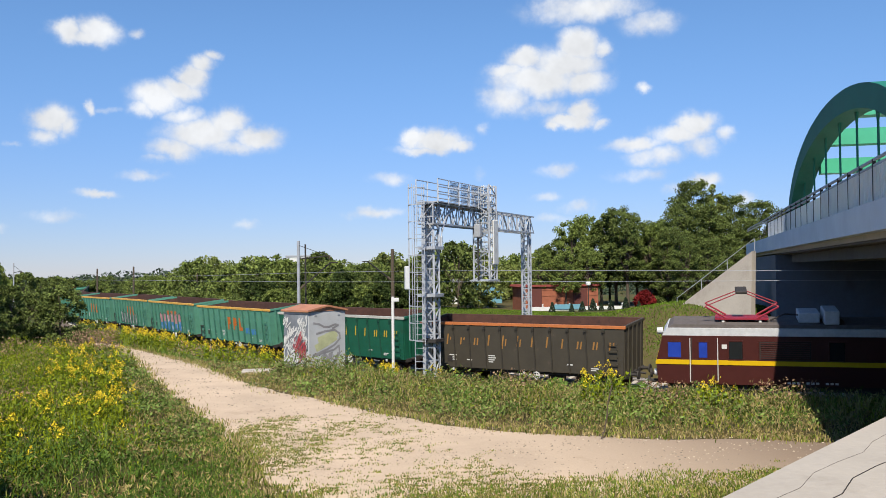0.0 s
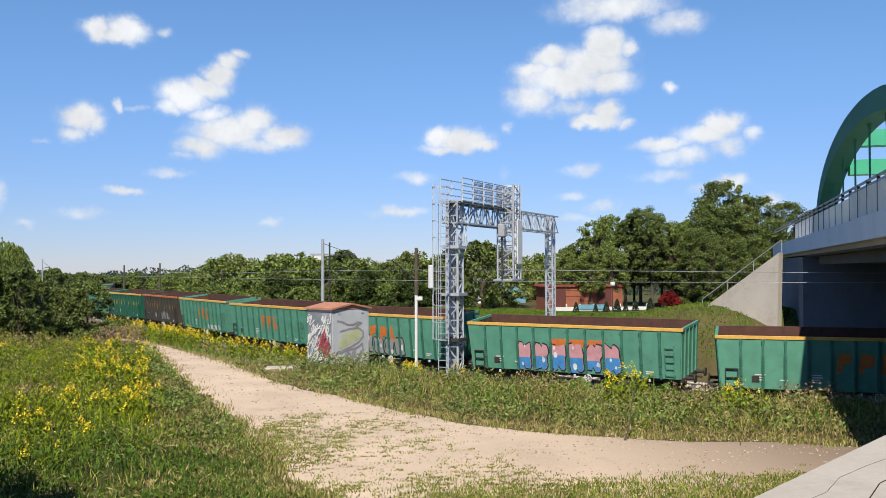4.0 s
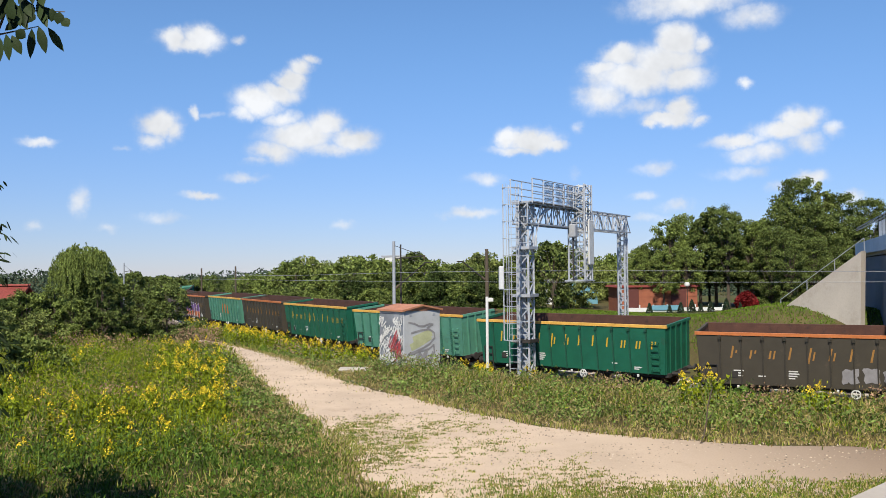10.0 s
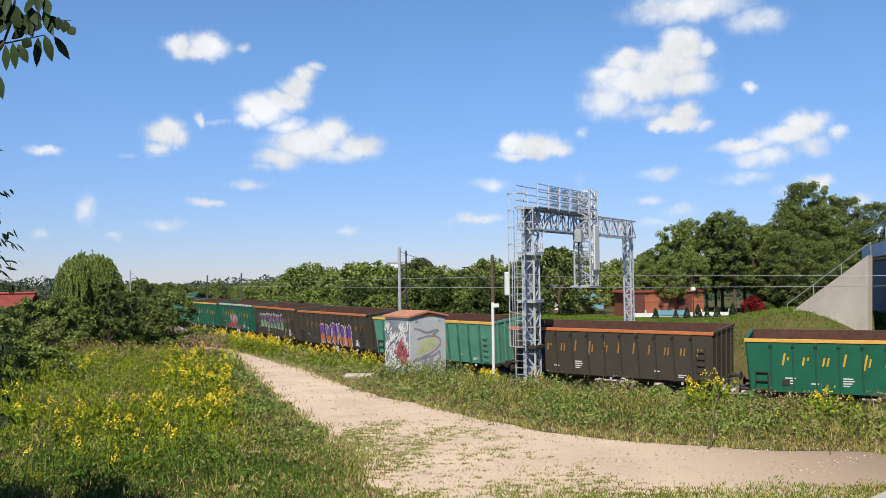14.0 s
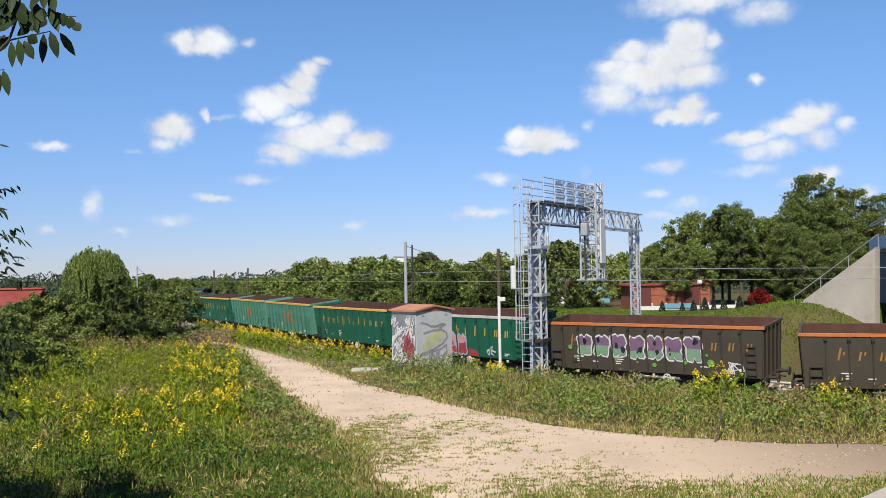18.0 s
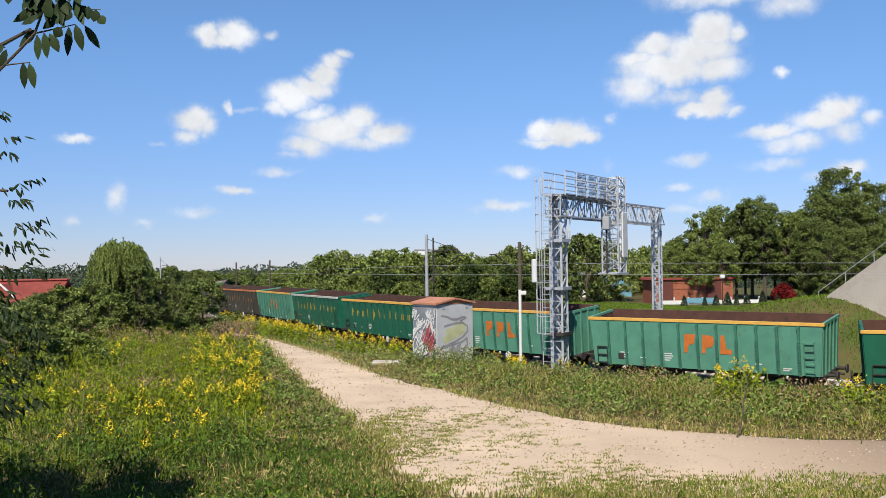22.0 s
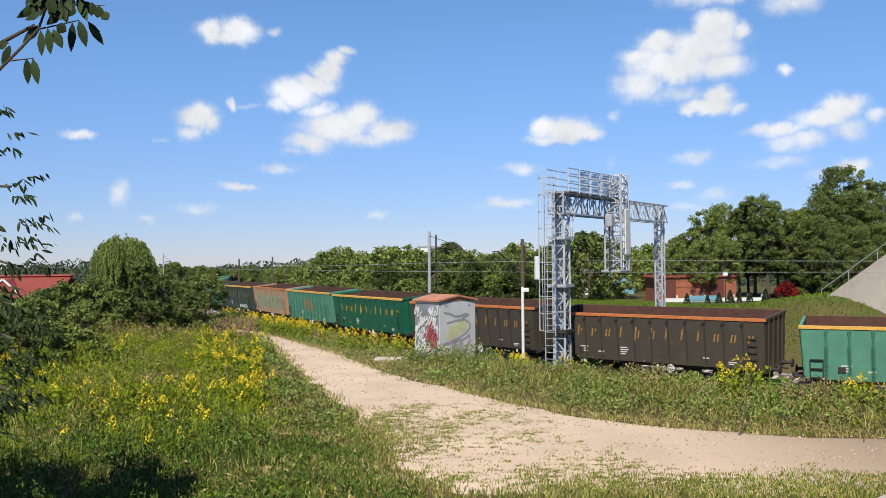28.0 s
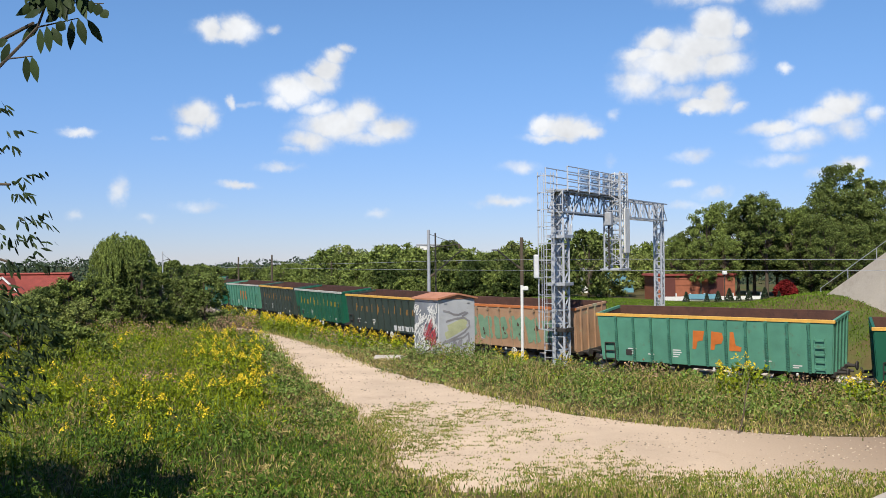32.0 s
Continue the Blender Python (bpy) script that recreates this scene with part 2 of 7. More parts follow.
M["tan"] = mat("sprayed_tan_paint", (0.3465, 0.2079, 0.1232), 0.7, vary=0.25, scale=1.0, spots=(0.154, 0.231, 0.154), spot_scale=1.0, spot_at=0.57)
M["rim_yellow"] = mat("yellow_rim_paint", (0.6545, 0.3696, 0.077), 0.6, vary=0.2, spots=(0.231, 0.1078, 0.0462), spot_at=0.62)
M["rim_orange"] = mat("orange_rim_paint", (0.4774, 0.154, 0.0462), 0.6, vary=0.2, spots=(0.1925, 0.077, 0.0385), spot_at=0.62)
M["rim_white"] = mat("white_rim_paint", (0.462, 0.462, 0.4158), 0.6, vary=0.2, spots=(0.231, 0.1925, 0.154), spot_at=0.62)
M["rust"] = mat("rusty_steel", (0.08085, 0.03465, 0.0231), 0.85, vary=0.4, scale=1.5, spots=(0.0462, 0.0231, 0.01925), spot_at=0.55)
M["iron"] = mat("dark_running_gear", (0.02695, 0.0231, 0.02079), 0.8, vary=0.35)
M["steel"] = mat("worn_steel", (0.2464, 0.231, 0.2156), 0.4, 0.8, vary=0.2)
M["zinc"] = mat("galvanised_steel", (0.41, 0.43, 0.46), 0.5, 0.35, vary=0.18, scale=4, rand=0.06)
M["mast"] = mat("grey_mast", (0.3234, 0.3388, 0.3619), 0.6, 0.2, vary=0.2)
M["white"] = mat("white_paint", (0.5775, 0.5775, 0.5544), 0.6, vary=0.12)
M["let_yellow"] = mat("yellow_lettering", (0.539, 0.3234, 0.0231), 0.6, vary=0.12)
M["let_orange"] = mat("orange_lettering", (0.4774, 0.1309, 0.0231), 0.6, vary=0.2)
M["ground"] = mat("grassy_earth", (0.0847, 0.0693, 0.0308), 0.95, vary=0.35, scale=0.35, fine=8, bump=0.5, spots=(0.0616, 0.08085, 0.0231), spot_scale=0.25, spot_at=0.48)
# turns darker and browner from about x 5.5 to 12
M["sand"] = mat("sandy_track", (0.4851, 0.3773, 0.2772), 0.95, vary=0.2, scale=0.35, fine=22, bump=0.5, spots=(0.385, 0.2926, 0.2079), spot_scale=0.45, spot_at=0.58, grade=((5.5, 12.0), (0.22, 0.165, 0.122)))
M["ballast"] = mat("ballast", (0.1232, 0.1001, 0.0847), 0.95, vary=0.5, scale=6, fine=30, bump=1.0)
M["concrete"] = mat("concrete", (0.4004, 0.3581, 0.3042), 0.85, vary=0.16, scale=0.5, fine=12, bump=0.4, spots=(0.3311, 0.2926, 0.2426), spot_scale=0.7, spot_at=0.56)
M["bark"] = mat("bark", (0.077, 0.05775, 0.0385), 0.9, vary=0.35, scale=6)
M["leaf_a"] = mat("green_leaves", (0.145, 0.185, 0.045), 0.6, vary=0.3, scale=0.5, fine=3, bump=0, rand=0.65, island=True, through=0.1)
M["leaf_b"] = mat("dark_leaves", (0.105, 0.135, 0.036), 0.6, vary=0.3, scale=0.5, fine=3, bump=0, rand=0.65, island=True, through=0.1)
M["leaf_c"] = mat("pale_leaves", (0.165, 0.195, 0.055), 0.6, vary=0.3, scale=0.5, fine=3, bump=0, rand=0.65, island=True, through=0.1)


# ---- mesh helpers ----
def part(name, bm, material, parent=None, label=""):
    me = bpy.data.meshes.new(name)
    bm.to_mesh(me)
    bm.free()
    me.materials.append(M[material])
    ob = new(name, me)
    ob.parent = parent
    if label:
        tagged(ob, label)
    return ob


def empty(name, at=(0, 0, 0), **tags):
    ob = new(name)
    ob.location = at
    ob.empty_display_size = 0.1
    return tagged(ob, **tags)


def box(bm, x0, x1, y0, y1, z0, z1, m=None, bevel=0.0):
    vs = [bm.verts.new((x, y, z)) for z in (z0, z1) for y in (y0, y1) for x in (x0, x1)]
    fs = [bm.faces.new([vs[i] for i in f]) for f in ((0, 2, 3, 1), (4, 5, 7, 6), (0, 1, 5, 4), (2, 6, 7, 3), (0, 4, 6, 2), (1, 3, 7, 5))]
    if bevel:
        es = list({e for f in fs for e in f.edges})
        r = bmesh.ops.bevel(bm, geom=es, offset=bevel, segments=1, affect="EDGES")
        vs = list({v for f in r["faces"] for v in f.verts} | {v for v in vs if v.is_valid})
    if m:
        for v in vs:
            v.co = m @ v.co
    return bm


def prism(bm, pts, y0, y1, m=None):
    """A polygon in the x-z plane, drawn out from y0 to y1."""
    a = [bm.verts.new((x, y0, z)) for x, z in pts]
    b = [bm.verts.new((x, y1, z)) for x, z in pts]
    bm.faces.new(a)
    bm.faces.new(b[::-1])
    for i in range(len(pts)):
        j = (i + 1) % len(pts)
        bm.faces.new((a[j], a[i], b[i], b[j]))
    if m:
        for v in a + b:
            v.co = m @ v.co
    return bm


def rod(bm, p, q, r, r2=None, n=6):
    p, q = Vector(p), Vector(q)
    r2 = r if r2 is None else r2
    d = (q - p).normalized()
    u = d.orthogonal().normalized()
    v = d.cross(u)
    a = [bm.verts.new(p + r * (u * math.cos(k * math.tau / n) + v * math.sin(k * math.tau / n))) for k in range(n)]
    b = [bm.verts.new(q + r2 * (u * math.cos(k * math.tau / n) + v * math.sin(k * math.tau / n))) for k in range(n)]
    for k in range(n):
        j = (k + 1) % n
        bm.faces.new((a[k], a[j], b[j], b[k]))
    bm.faces.new(a[::-1])
    bm.faces.new(b)
    return bm


def bar(bm, p, q, w, h=None):
    """A square bar from p to q."""
    p, q, h = Vector(p), Vector(q), h or w
    d = (q - p).normalized()
    u = (d.cross(Vector((0, 0, 1))) if abs(d.z) < 0.95 else d.cross(Vector((1, 0, 0)))).normalized()
    v = u.cross(d)
    a = [bm.verts.new(o + u * su * w / 2 + v * sv * h / 2) for o in (p, q) for su, sv in ((-1, -1), (1, -1), (1, 1), (-1, 1))]
    for f in ((0, 1, 2, 3), (7, 6, 5, 4), (0, 4, 5, 1), (1, 5, 6, 2), (2, 6, 7, 3), (3, 7, 4, 0)):
        bm.faces.new([a[i] for i in f])
    return bm


def tube(bm, pts, r, n=6, closed=False):
    """One continuous tube along a line of points."""
    pts = [Vector(p) for p in pts]
    rings = []
    for i, p in enumerate(pts):
        a = pts[i - 1] if i or closed else p
        c = pts[(i + 1) % len(pts)] if i < len(pts) - 1 or closed else p
        d = (c - a).normalized()
        u = (d.cross(Vector((0, 0, 1))) if abs(d.z) < 0.95 else d.cross(Vector((0, 1, 0)))).normalized()
        v = u.cross(d)
        rings.append([bm.verts.new(p + r * (u * math.cos(k * math.tau / n) + v * math.sin(k * math.tau / n))) for k in range(n)])
    for a, c in zip(rings, rings[1:] + (rings[:1] if closed else [])):
        for k in range(n):
            j = (k + 1) % n
            bm.faces.new((a[k], a[j], c[j], c[k]))
    if not closed:
        bm.faces.new(rings[0][::-1])
        bm.faces.new(rings[-1])
    return bm


def B():
    return bmesh.new()


def mesh_np(name, verts, faces, material, smooth=False):
    """A mesh from arrays of places and of triangles or quads."""
    me = bpy.data.meshes.new(name)
    verts, faces = np.asarray(verts, np.float32), np.asarray(faces, np.int32)
    k = faces.shape[1]
    me.vertices.add(len(verts))
    me.vertices.foreach_set("co", verts.ravel())
    me.loops.add(faces.size)
    me.loops.foreach_set("vertex_index", faces.ravel())
    me.polygons.add(len(faces))
    me.polygons.foreach_set("loop_start", np.arange(0, faces.size, k, dtype=np.int32))
    me.polygons.foreach_set("loop_total", np.full(len(faces), k, np.int32))
    me.update(calc_edges=True)
    me.materials.append(M[material])
    if smooth:
        me.polygons.foreach_set("use_smooth", np.ones(len(faces), bool))
    return me


# ---- the track's line, and the land ----
def rail_heading(s):
    u = min(max(s, -36.0), 52.0) / 32.0
    ease = min(max((s - 46.0) / 22.0, 0.0), 1.0)
    return (0.713 - 0.5391 * u + 0.2539 * u * u + 0.0159 * u ** 3) * (1 - ease) + 0.22 * ease


def rail_level(s):
    """Height of the rails, which climb a little round the curve."""
    u = min(max(s, -36.0), 52.0) / 32.0
    return -0.598 + 0.4466 * u - 0.2051 * u * u


CANT = 6.6              # the curve's track leans towards its inner side, degrees
CANT_SLOPE = math.tan(radians(CANT))
STEP = 0.5
_line = {0: (4.455, 46.109)}
for sign in (1, -1):
    x, y = _line[0]
    for i in range(1, 1300 if sign > 0 else 900):
        a = rail_heading(sign * (i - 0.5) * STEP)
        x, y = x - math.sin(a) * STEP * sign, y + math.cos(a) * STEP * sign
        _line[sign * i] = (x, y)


def rail(s, side=0.0):
    """The middle of the track s metres along it, growing away from the bridge; side: metres towards the far side."""
    i = math.floor(s / STEP)
    u = s / STEP - i
    (x0, y0), (x1, y1) = _line[i], _line[i + 1]
    a = rail_heading(s)
    return x0 + (x1 - x0) * u + side * math.cos(a), y0 + (y1 - y0) * u + side * math.sin(a)


_along = np.arange(-180, 600, 2.0)
_pts = np.array([rail(s) for s in _along])
_level = np.array([rail_level(s) for s in _along])


def smooth(a, b, x):
    u = np.clip((x - a) / (b - a), 0, 1)
    return u * u * (3 - 2 * u)


def track_near(x, y):
    """Signed distance from the track's middle, growing towards the far side, and the rails' height there, over arrays."""
    best = np.full(x.shape, 1e9)
    sgn, lev = np.zeros(x.shape), np.zeros(x.shape)
    t = np.gradient(_pts, axis=0)
    t /= np.linalg.norm(t, axis=1)[:, None]
    for (px, py), (tx, ty), z in zip(_pts, t, _level):
        d2 = (x - px) ** 2 + (y - py) ** 2
        near = d2 < best
        best = np.where(near, d2, best)
        sgn = np.where(near, (x - px) * ty - (y - py) * tx, sgn)
        lev = np.where(near, z, lev)
    return np.sqrt(best) * np.sign(sgn), lev


def track_dist(x, y):
    return track_near(x, y)[0]


def land(x, y):
    """Height of the ground over arrays."""
    x, y = np.asarray(x, float), np.asarray(y, float)
    d, lev = track_near(x, y)
    z = 0.12 * np.sin(x * 0.31 + y * 0.17) * np.sin(y * 0.23 - x * 0.11) * smooth(25, 45, np.hypot(x, y))
    cut = 1 - smooth(2.0, 8.0, -d)
    cut = np.where(d > 0, 1 - smooth(5.5, 8.5, d), cut)
    z = z * (1 - cut) + (lev - 0.48) * cut
    z = z + 1.5 * smooth(6.5, 12.0, d) * smooth(130, 90, y) - 9.0 * smooth(120, 420, y)
    z = z + 1.1 * np.exp(-((x - 21.5) ** 2 + (y - 48.0) ** 2) / 34.0) * smooth(6.0, 9.0, d)
    bank = smooth(12.5, 4.0, y + 0.0 * x) * smooth(-30, -8, x)
    return z + 2.9 * bank


def land1(x, y):
    return float(land(np.array([x]), np.array([y]))[0])


def build_land():
    xs = np.concatenate([[-3000, -1600, -900, -500, -300, -200, -140, -100, -75, -60], np.arange(-50, 60, 1.1), [62, 70, 85, 110, 150, 220, 320, 500, 900, 1600, 3000]])
    ys = np.concatenate([[-400, -200, -100, -50, -30, -18, -10], np.arange(-5, 130, 1.1), [132, 140, 150, 165, 180, 200, 225, 250, 280, 310, 340, 380, 430, 500, 650, 900, 1400, 2200, 3600]])
    X, Y = np.meshgrid(xs, ys)
    Z = land(X, Y)
    nx, ny = len(xs), len(ys)
    i = np.arange(nx * ny).reshape(ny, nx)
    quads = np.stack([i[:-1, :-1], i[:-1, 1:], i[1:, 1:], i[1:, :-1]], -1).reshape(-1, 4)
    g = new("ground", mesh_np("ground", np.stack([X, Y, Z], -1).reshape(-1, 3), quads, "ground", True))
    return tagged(g, "rough grassy ground falling away to flat country", "ground", kind="structure")


build_land()


def strip(name, left, right, material, lift, ragged=0.0, n=160, across=14):
    """A surface laid on the land between two edge lines."""
    def along(pts, u):
        p = np.array(pts, float)
        k = np.concatenate([[0], np.cumsum(np.linalg.norm(np.diff(p, axis=0), axis=1))])
        k /= k[-1]
        return np.stack([np.interp(u, k, p[:, 0]), np.interp(u, k, p[:, 1])], -1)
    u = np.linspace(0, 1, n)
    a, b = along(left, u), along(right, u)
    rng = np.random.default_rng(4)
    for e, s in ((a, -1), (b, 1)):
        w = np.convolve(rng.normal(size=n + 8), np.ones(5) / 5, "same")[4:-4]
        e += (e - (b if s < 0 else a)) * 0 + ragged * np.stack([w, w * 0.6], -1)
    v = np.linspace(0, 1, across)
    P = a[:, None] * (1 - v[None, :, None]) + b[:, None] * v[None, :, None]
    X, Y = P[..., 0], P[..., 1]
    side = np.minimum(v, 1 - v)[None, :] * np.ones((n, 1))
    Z = land(X, Y) + lift * np.clip(side * across / 1.5, -1, 1) - 0.03 * (side == 0)
    i = np.arange(n * across).reshape(n, across)
    quads = np.stack([i[:-1, :-1], i[:-1, 1:], i[1:, 1:], i[1:, :-1]], -1).reshape(-1, 4)
    return new(name, mesh_np(name, np.stack([X, Y, Z], -1).reshape(-1, 3), quads, material, True))


PATH_FAR = [(-13.0, 62.0), (-10, 56.5), (-4.4, 42.7), (-1.4, 35.2), (0.7, 31.6), (2.4, 28.6), (3.9, 26.6), (5.2, 25.2), (6.6, 24.3), (7.8, 23.6), (11.2, 22.4), (16, 21), (26, 19)]
PATH_NEAR = [(-14.5, 62.0), (-11.8, 57.0), (-6.2, 37.5), (-3.8, 29.7), (-2.7, 26.4), (-1.8, 23.0), (-1.5, 19.5), (0, 17.2), (4, 17.0), (9, 16.8), (14, 15.8), (26, 13)]
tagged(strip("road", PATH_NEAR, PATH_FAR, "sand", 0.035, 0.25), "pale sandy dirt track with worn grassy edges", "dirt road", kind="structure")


# ---- railway ----
SCALE = 0.79            # size of the train and its track against the full gauge


def on_track(s, side, o, h):
    """A place o metres across and h metres above the canted track."""
    x, y = rail(s, side + o * SCALE)
    return x, y, rail_level(s) + (h + o * CANT_SLOPE) * SCALE


def build_track(side, name):
    s = np.concatenate([np.arange(-50, 110, 1.0), np.arange(110, 400, 10.0)])
    prof = [(-2.6, -0.62), (-1.7, -0.2), (1.7, -0.2), (2.6, -0.62)]
    verts = [on_track(a, side, o, z) for a in s for o, z in prof]
    k = len(prof)
    faces = [(i * k + j, i * k + j + 1, (i + 1) * k + j + 1, (i + 1) * k + j) for i in range(len(s) - 1) for j in range(k - 1)]
    bed = tagged(new(name, mesh_np(name, verts, faces, "ballast")), "brown crushed stone railway bed with steel rails", "railway track", kind="structure")
    for o in (-0.7535, 0.7535):
        prof2 = [(o - 0.036, -0.16), (o - 0.036, 0.0), (o + 0.036, 0.0), (o + 0.036, -0.16)]
        verts = [on_track(a, side, p, z) for a in s for p, z in prof2]
        faces = [(i * 4 + j, i * 4 + j + 1, i * 4 + 4 + j + 1, i * 4 + 4 + j) for i in range(len(s) - 1) for j in range(3)]
        r = new("rail", mesh_np("rail", verts, faces, "steel"))
        r.parent = bed
    sleeper = None
    for i in range(200):
        a = -32 + i * 0.5
        bm = B() if sleeper is None else None
        if sleeper is None:
            box(bm, -1.0, 1.0, -0.1, 0.1, -0.1, 0.0, bevel=0.02)
            sleeper = part("sleeper", bm, "concrete", bed)
            ob = sleeper
        else:
            ob = new("sleeper", sleeper.data)
            ob.parent = bed
        ob.matrix_basis = pose(*on_track(a, side, 0.0, -0.165), 0, 0, math.degrees(rail_heading(a))) @ pose(0, 0, 0, 0, -CANT, 0)
    return bed


build_track(0.0, "railway_track")
build_track(3.4, "railway_track")

PITCH = 14.04 * SCALE
# seconds, wagon lengths gone
TRAVEL = [(0, 0.768), (1, 1.55), (2, 2.33), (4, 3.886), (7, 6.185), (10, 8.55), (13, 10.912), (16, 13.276), (19, 15.641), (22, 17.97), (24, 19.571), (25, 20.37), (28, 22.77), (30, 24.38), (32, 25.997)]


def travelled(t):
    """Metres that the train has gone past the bridge."""
    return PITCH * float(np.interp(t, [a for a, _ in TRAVEL], [b for _, b in TRAVEL]))


_cache = {}


def piece(name, key, material, parent, make, m=None, label=""):
    """A part whose mesh is made once for each key and material."""
    k = (name, key, material)
    if k not in _cache:
        bm = B()
        make(bm)
        me = bpy.data.meshes.new(name)
        bm.to_mesh(me)
        bm.free()
        me.materials.append(M[material])
        _cache[k] = me
    ob = new(name, _cache[k])
    ob.parent = parent
    if m is not None:
        ob.matrix_basis = m
    if label:
        tagged(ob, label)
    return ob


for _n, _c in (("white", (0.539, 0.539, 0.539)), ("pink", (0.462, 0.231, 0.2464)), ("blue", (0.0462, 0.1925, 0.4235)), ("dark", (0.0154, 0.0154, 0.01925)), ("orange", (0.462, 0.1232, 0.0385)), ("grey", (0.231, 0.2233, 0.231)), ("violet", (0.1232, 0.0539, 0.231)), ("green", (0.1155, 0.308, 0.0462)), ("red", (0.3234, 0.0385, 0.0462)), ("sky", (0.231, 0.385, 0.5005)), ("sage", (0.154, 0.2618, 0.1694)), ("brown", (0.077, 0.0462, 0.0308)), ("lime", (0.385, 0.4004, 0.077)), ("pale", (0.385, 0.4004, 0.231)), ("plum", (0.154, 0.0924, 0.154))):
    M["sp_" + _n] = mat("spray_" + _n, _c, 0.6, vary=0.25, scale=2.5)
M["let_dull"] = mat("dull_yellow_lettering", (0.2926, 0.1463, 0.03465), 0.7, vary=0.2)
wheelsets = {-0.9: [], 0.9: []}
TOP, SILL, HALF, FOOT, WIDE = 3.72, 1.06, 6.42, 6.22, 1.40


def build_wagon(paint, rim, label):
    w = empty("freight_wagon", label=label, category="freight wagon", group="wagons of the goods train")
    w.scale = (SCALE, SCALE, SCALE)
    for sy in (-1, 1):
        piece("side_wall", sy, paint, w, lambda bm: prism(bm, [(-FOOT, SILL), (FOOT, SILL), (HALF, TOP - 0.1), (-HALF, TOP - 0.1)], sy * WIDE - 0.03, sy * WIDE + 0.03))
        piece("sole_bar", sy, "iron", w, lambda bm: box(bm, -6.0, 6.0, sy * 1.2 - 0.06, sy * 1.2 + 0.06, 0.86, 1.09))
        for i in range(11):
            def rib(bm):
                """A riveted rib on the older teal wagons, a plain folded one on the others."""
                if paint == "teal":
                    prism(bm, [(-0.05, SILL - 0.03), (0.05, SILL - 0.03), (0.05, TOP - 0.12), (-0.05, TOP - 0.12)], 0.0, 0.095)
                    for j in range(13):
                        box(bm, -0.085, 0.085, 0.085, 0.12, SILL + 0.12 + j * 0.13, SILL + 0.17 + j * 0.13)
                else:
                    prism(bm, [(-0.035, SILL - 0.03), (0.035, SILL - 0.03), (0.035, TOP - 0.12), (-0.035, TOP - 0.12)], 0.0, 0.06)
                box(bm, -0.075, 0.075, -0.02, 0.1, TOP - 0.34, TOP - 0.13)
            piece("rib", sy, paint + "_rib", w, rib, pose(-5.25 + i * 1.05, sy * 1.43, 0, 0, 0, 0 if sy > 0 else 180))
    for sx in (-1, 1):
        def end(bm):
            prism(bm, [(sx * FOOT, SILL), (sx * (FOOT + 0.06), SILL), (sx * (HALF + 0.03), TOP - 0.1), (sx * (HALF - 0.03), TOP - 0.1)], -WIDE + 0.04, WIDE - 0.04)
            for y in (-0.95, -0.32, 0.32, 0.95):
                prism(bm, [(sx * (FOOT + 0.05), SILL), (sx * (FOOT + 0.14), SILL), (sx * (HALF + 0.1), TOP - 0.1), (sx * (HALF + 0.02), TOP - 0.1)], y - 0.05, y + 0.05)
        piece("end_wall", sx, paint, w, end)

        def beam(bm):
            box(bm, sx * 6.0, sx * 6.38, -1.3, 1.3, 0.88, 1.09)
            rod(bm, (sx * 6.38, 0, 1.0), (sx * 6.95, 0, 0.95), 0.07)
        piece("buffer_beam", sx, "iron", w, beam)
        for sy in (-1, 1):
            def buf(bm):
                rod(bm, (sx * 6.38, sy * 0.875, 1.04), (sx * 6.78, sy * 0.875, 1.04), 0.1, 0.085, 8)
                rod(bm, (sx * 6.78, sy * 0.875, 1.04), (sx * 6.84, sy * 0.875, 1.04), 0.12, 0.24, 12)
                rod(bm, (sx * 6.84, sy * 0.875, 1.04), (sx * 6.9, sy * 0.875, 1.04), 0.24, 0.22, 12)
            piece("buffer", (sx, sy), "iron", w, buf)
    piece("floor", 0, "rust", w, lambda bm: box(bm, -6.08, 6.08, -1.36, 1.36, SILL + 0.02, SILL + 0.1))

    def lining(bm):
        for sy in (-1, 1):
            y = sy * (WIDE - 0.045)
            prism(bm, [(-FOOT + 0.1, SILL + 0.1), (FOOT - 0.1, SILL + 0.1), (HALF - 0.05, TOP - 0.11), (-HALF + 0.05, TOP - 0.11)], y - 0.012, y + 0.012)
        for sx in (-1, 1):
            prism(bm, [(sx * (FOOT - 0.03), SILL + 0.1), (sx * (FOOT - 0.05), SILL + 0.1), (sx * (HALF - 0.06), TOP - 0.11), (sx * (HALF - 0.04), TOP - 0.11)], -WIDE + 0.06, WIDE - 0.06)
    piece("lining", 0, "rust", w, lining, label="rusty inner plating")

    piece("top_rim", 0, rim, w, lambda bm: box(bm, -HALF - 0.08, HALF + 0.08, -WIDE - 0.07, -WIDE + 0.05, TOP - 0.13, TOP + 0.02), label="painted top rim")
    piece("top_rim", 1, "rust", w, lambda bm: box(bm, -HALF - 0.08, HALF + 0.08, WIDE - 0.05, WIDE + 0.07, TOP - 0.12, TOP + 0.02), label="rusty top rim")
    for sx in (-1, 1):
        piece("end_rim", sx, paint, w, lambda bm: box(bm, sx * HALF - 0.06, sx * HALF + 0.08, -WIDE + 0.051, WIDE - 0.051, TOP - 0.12, TOP + 0.02))

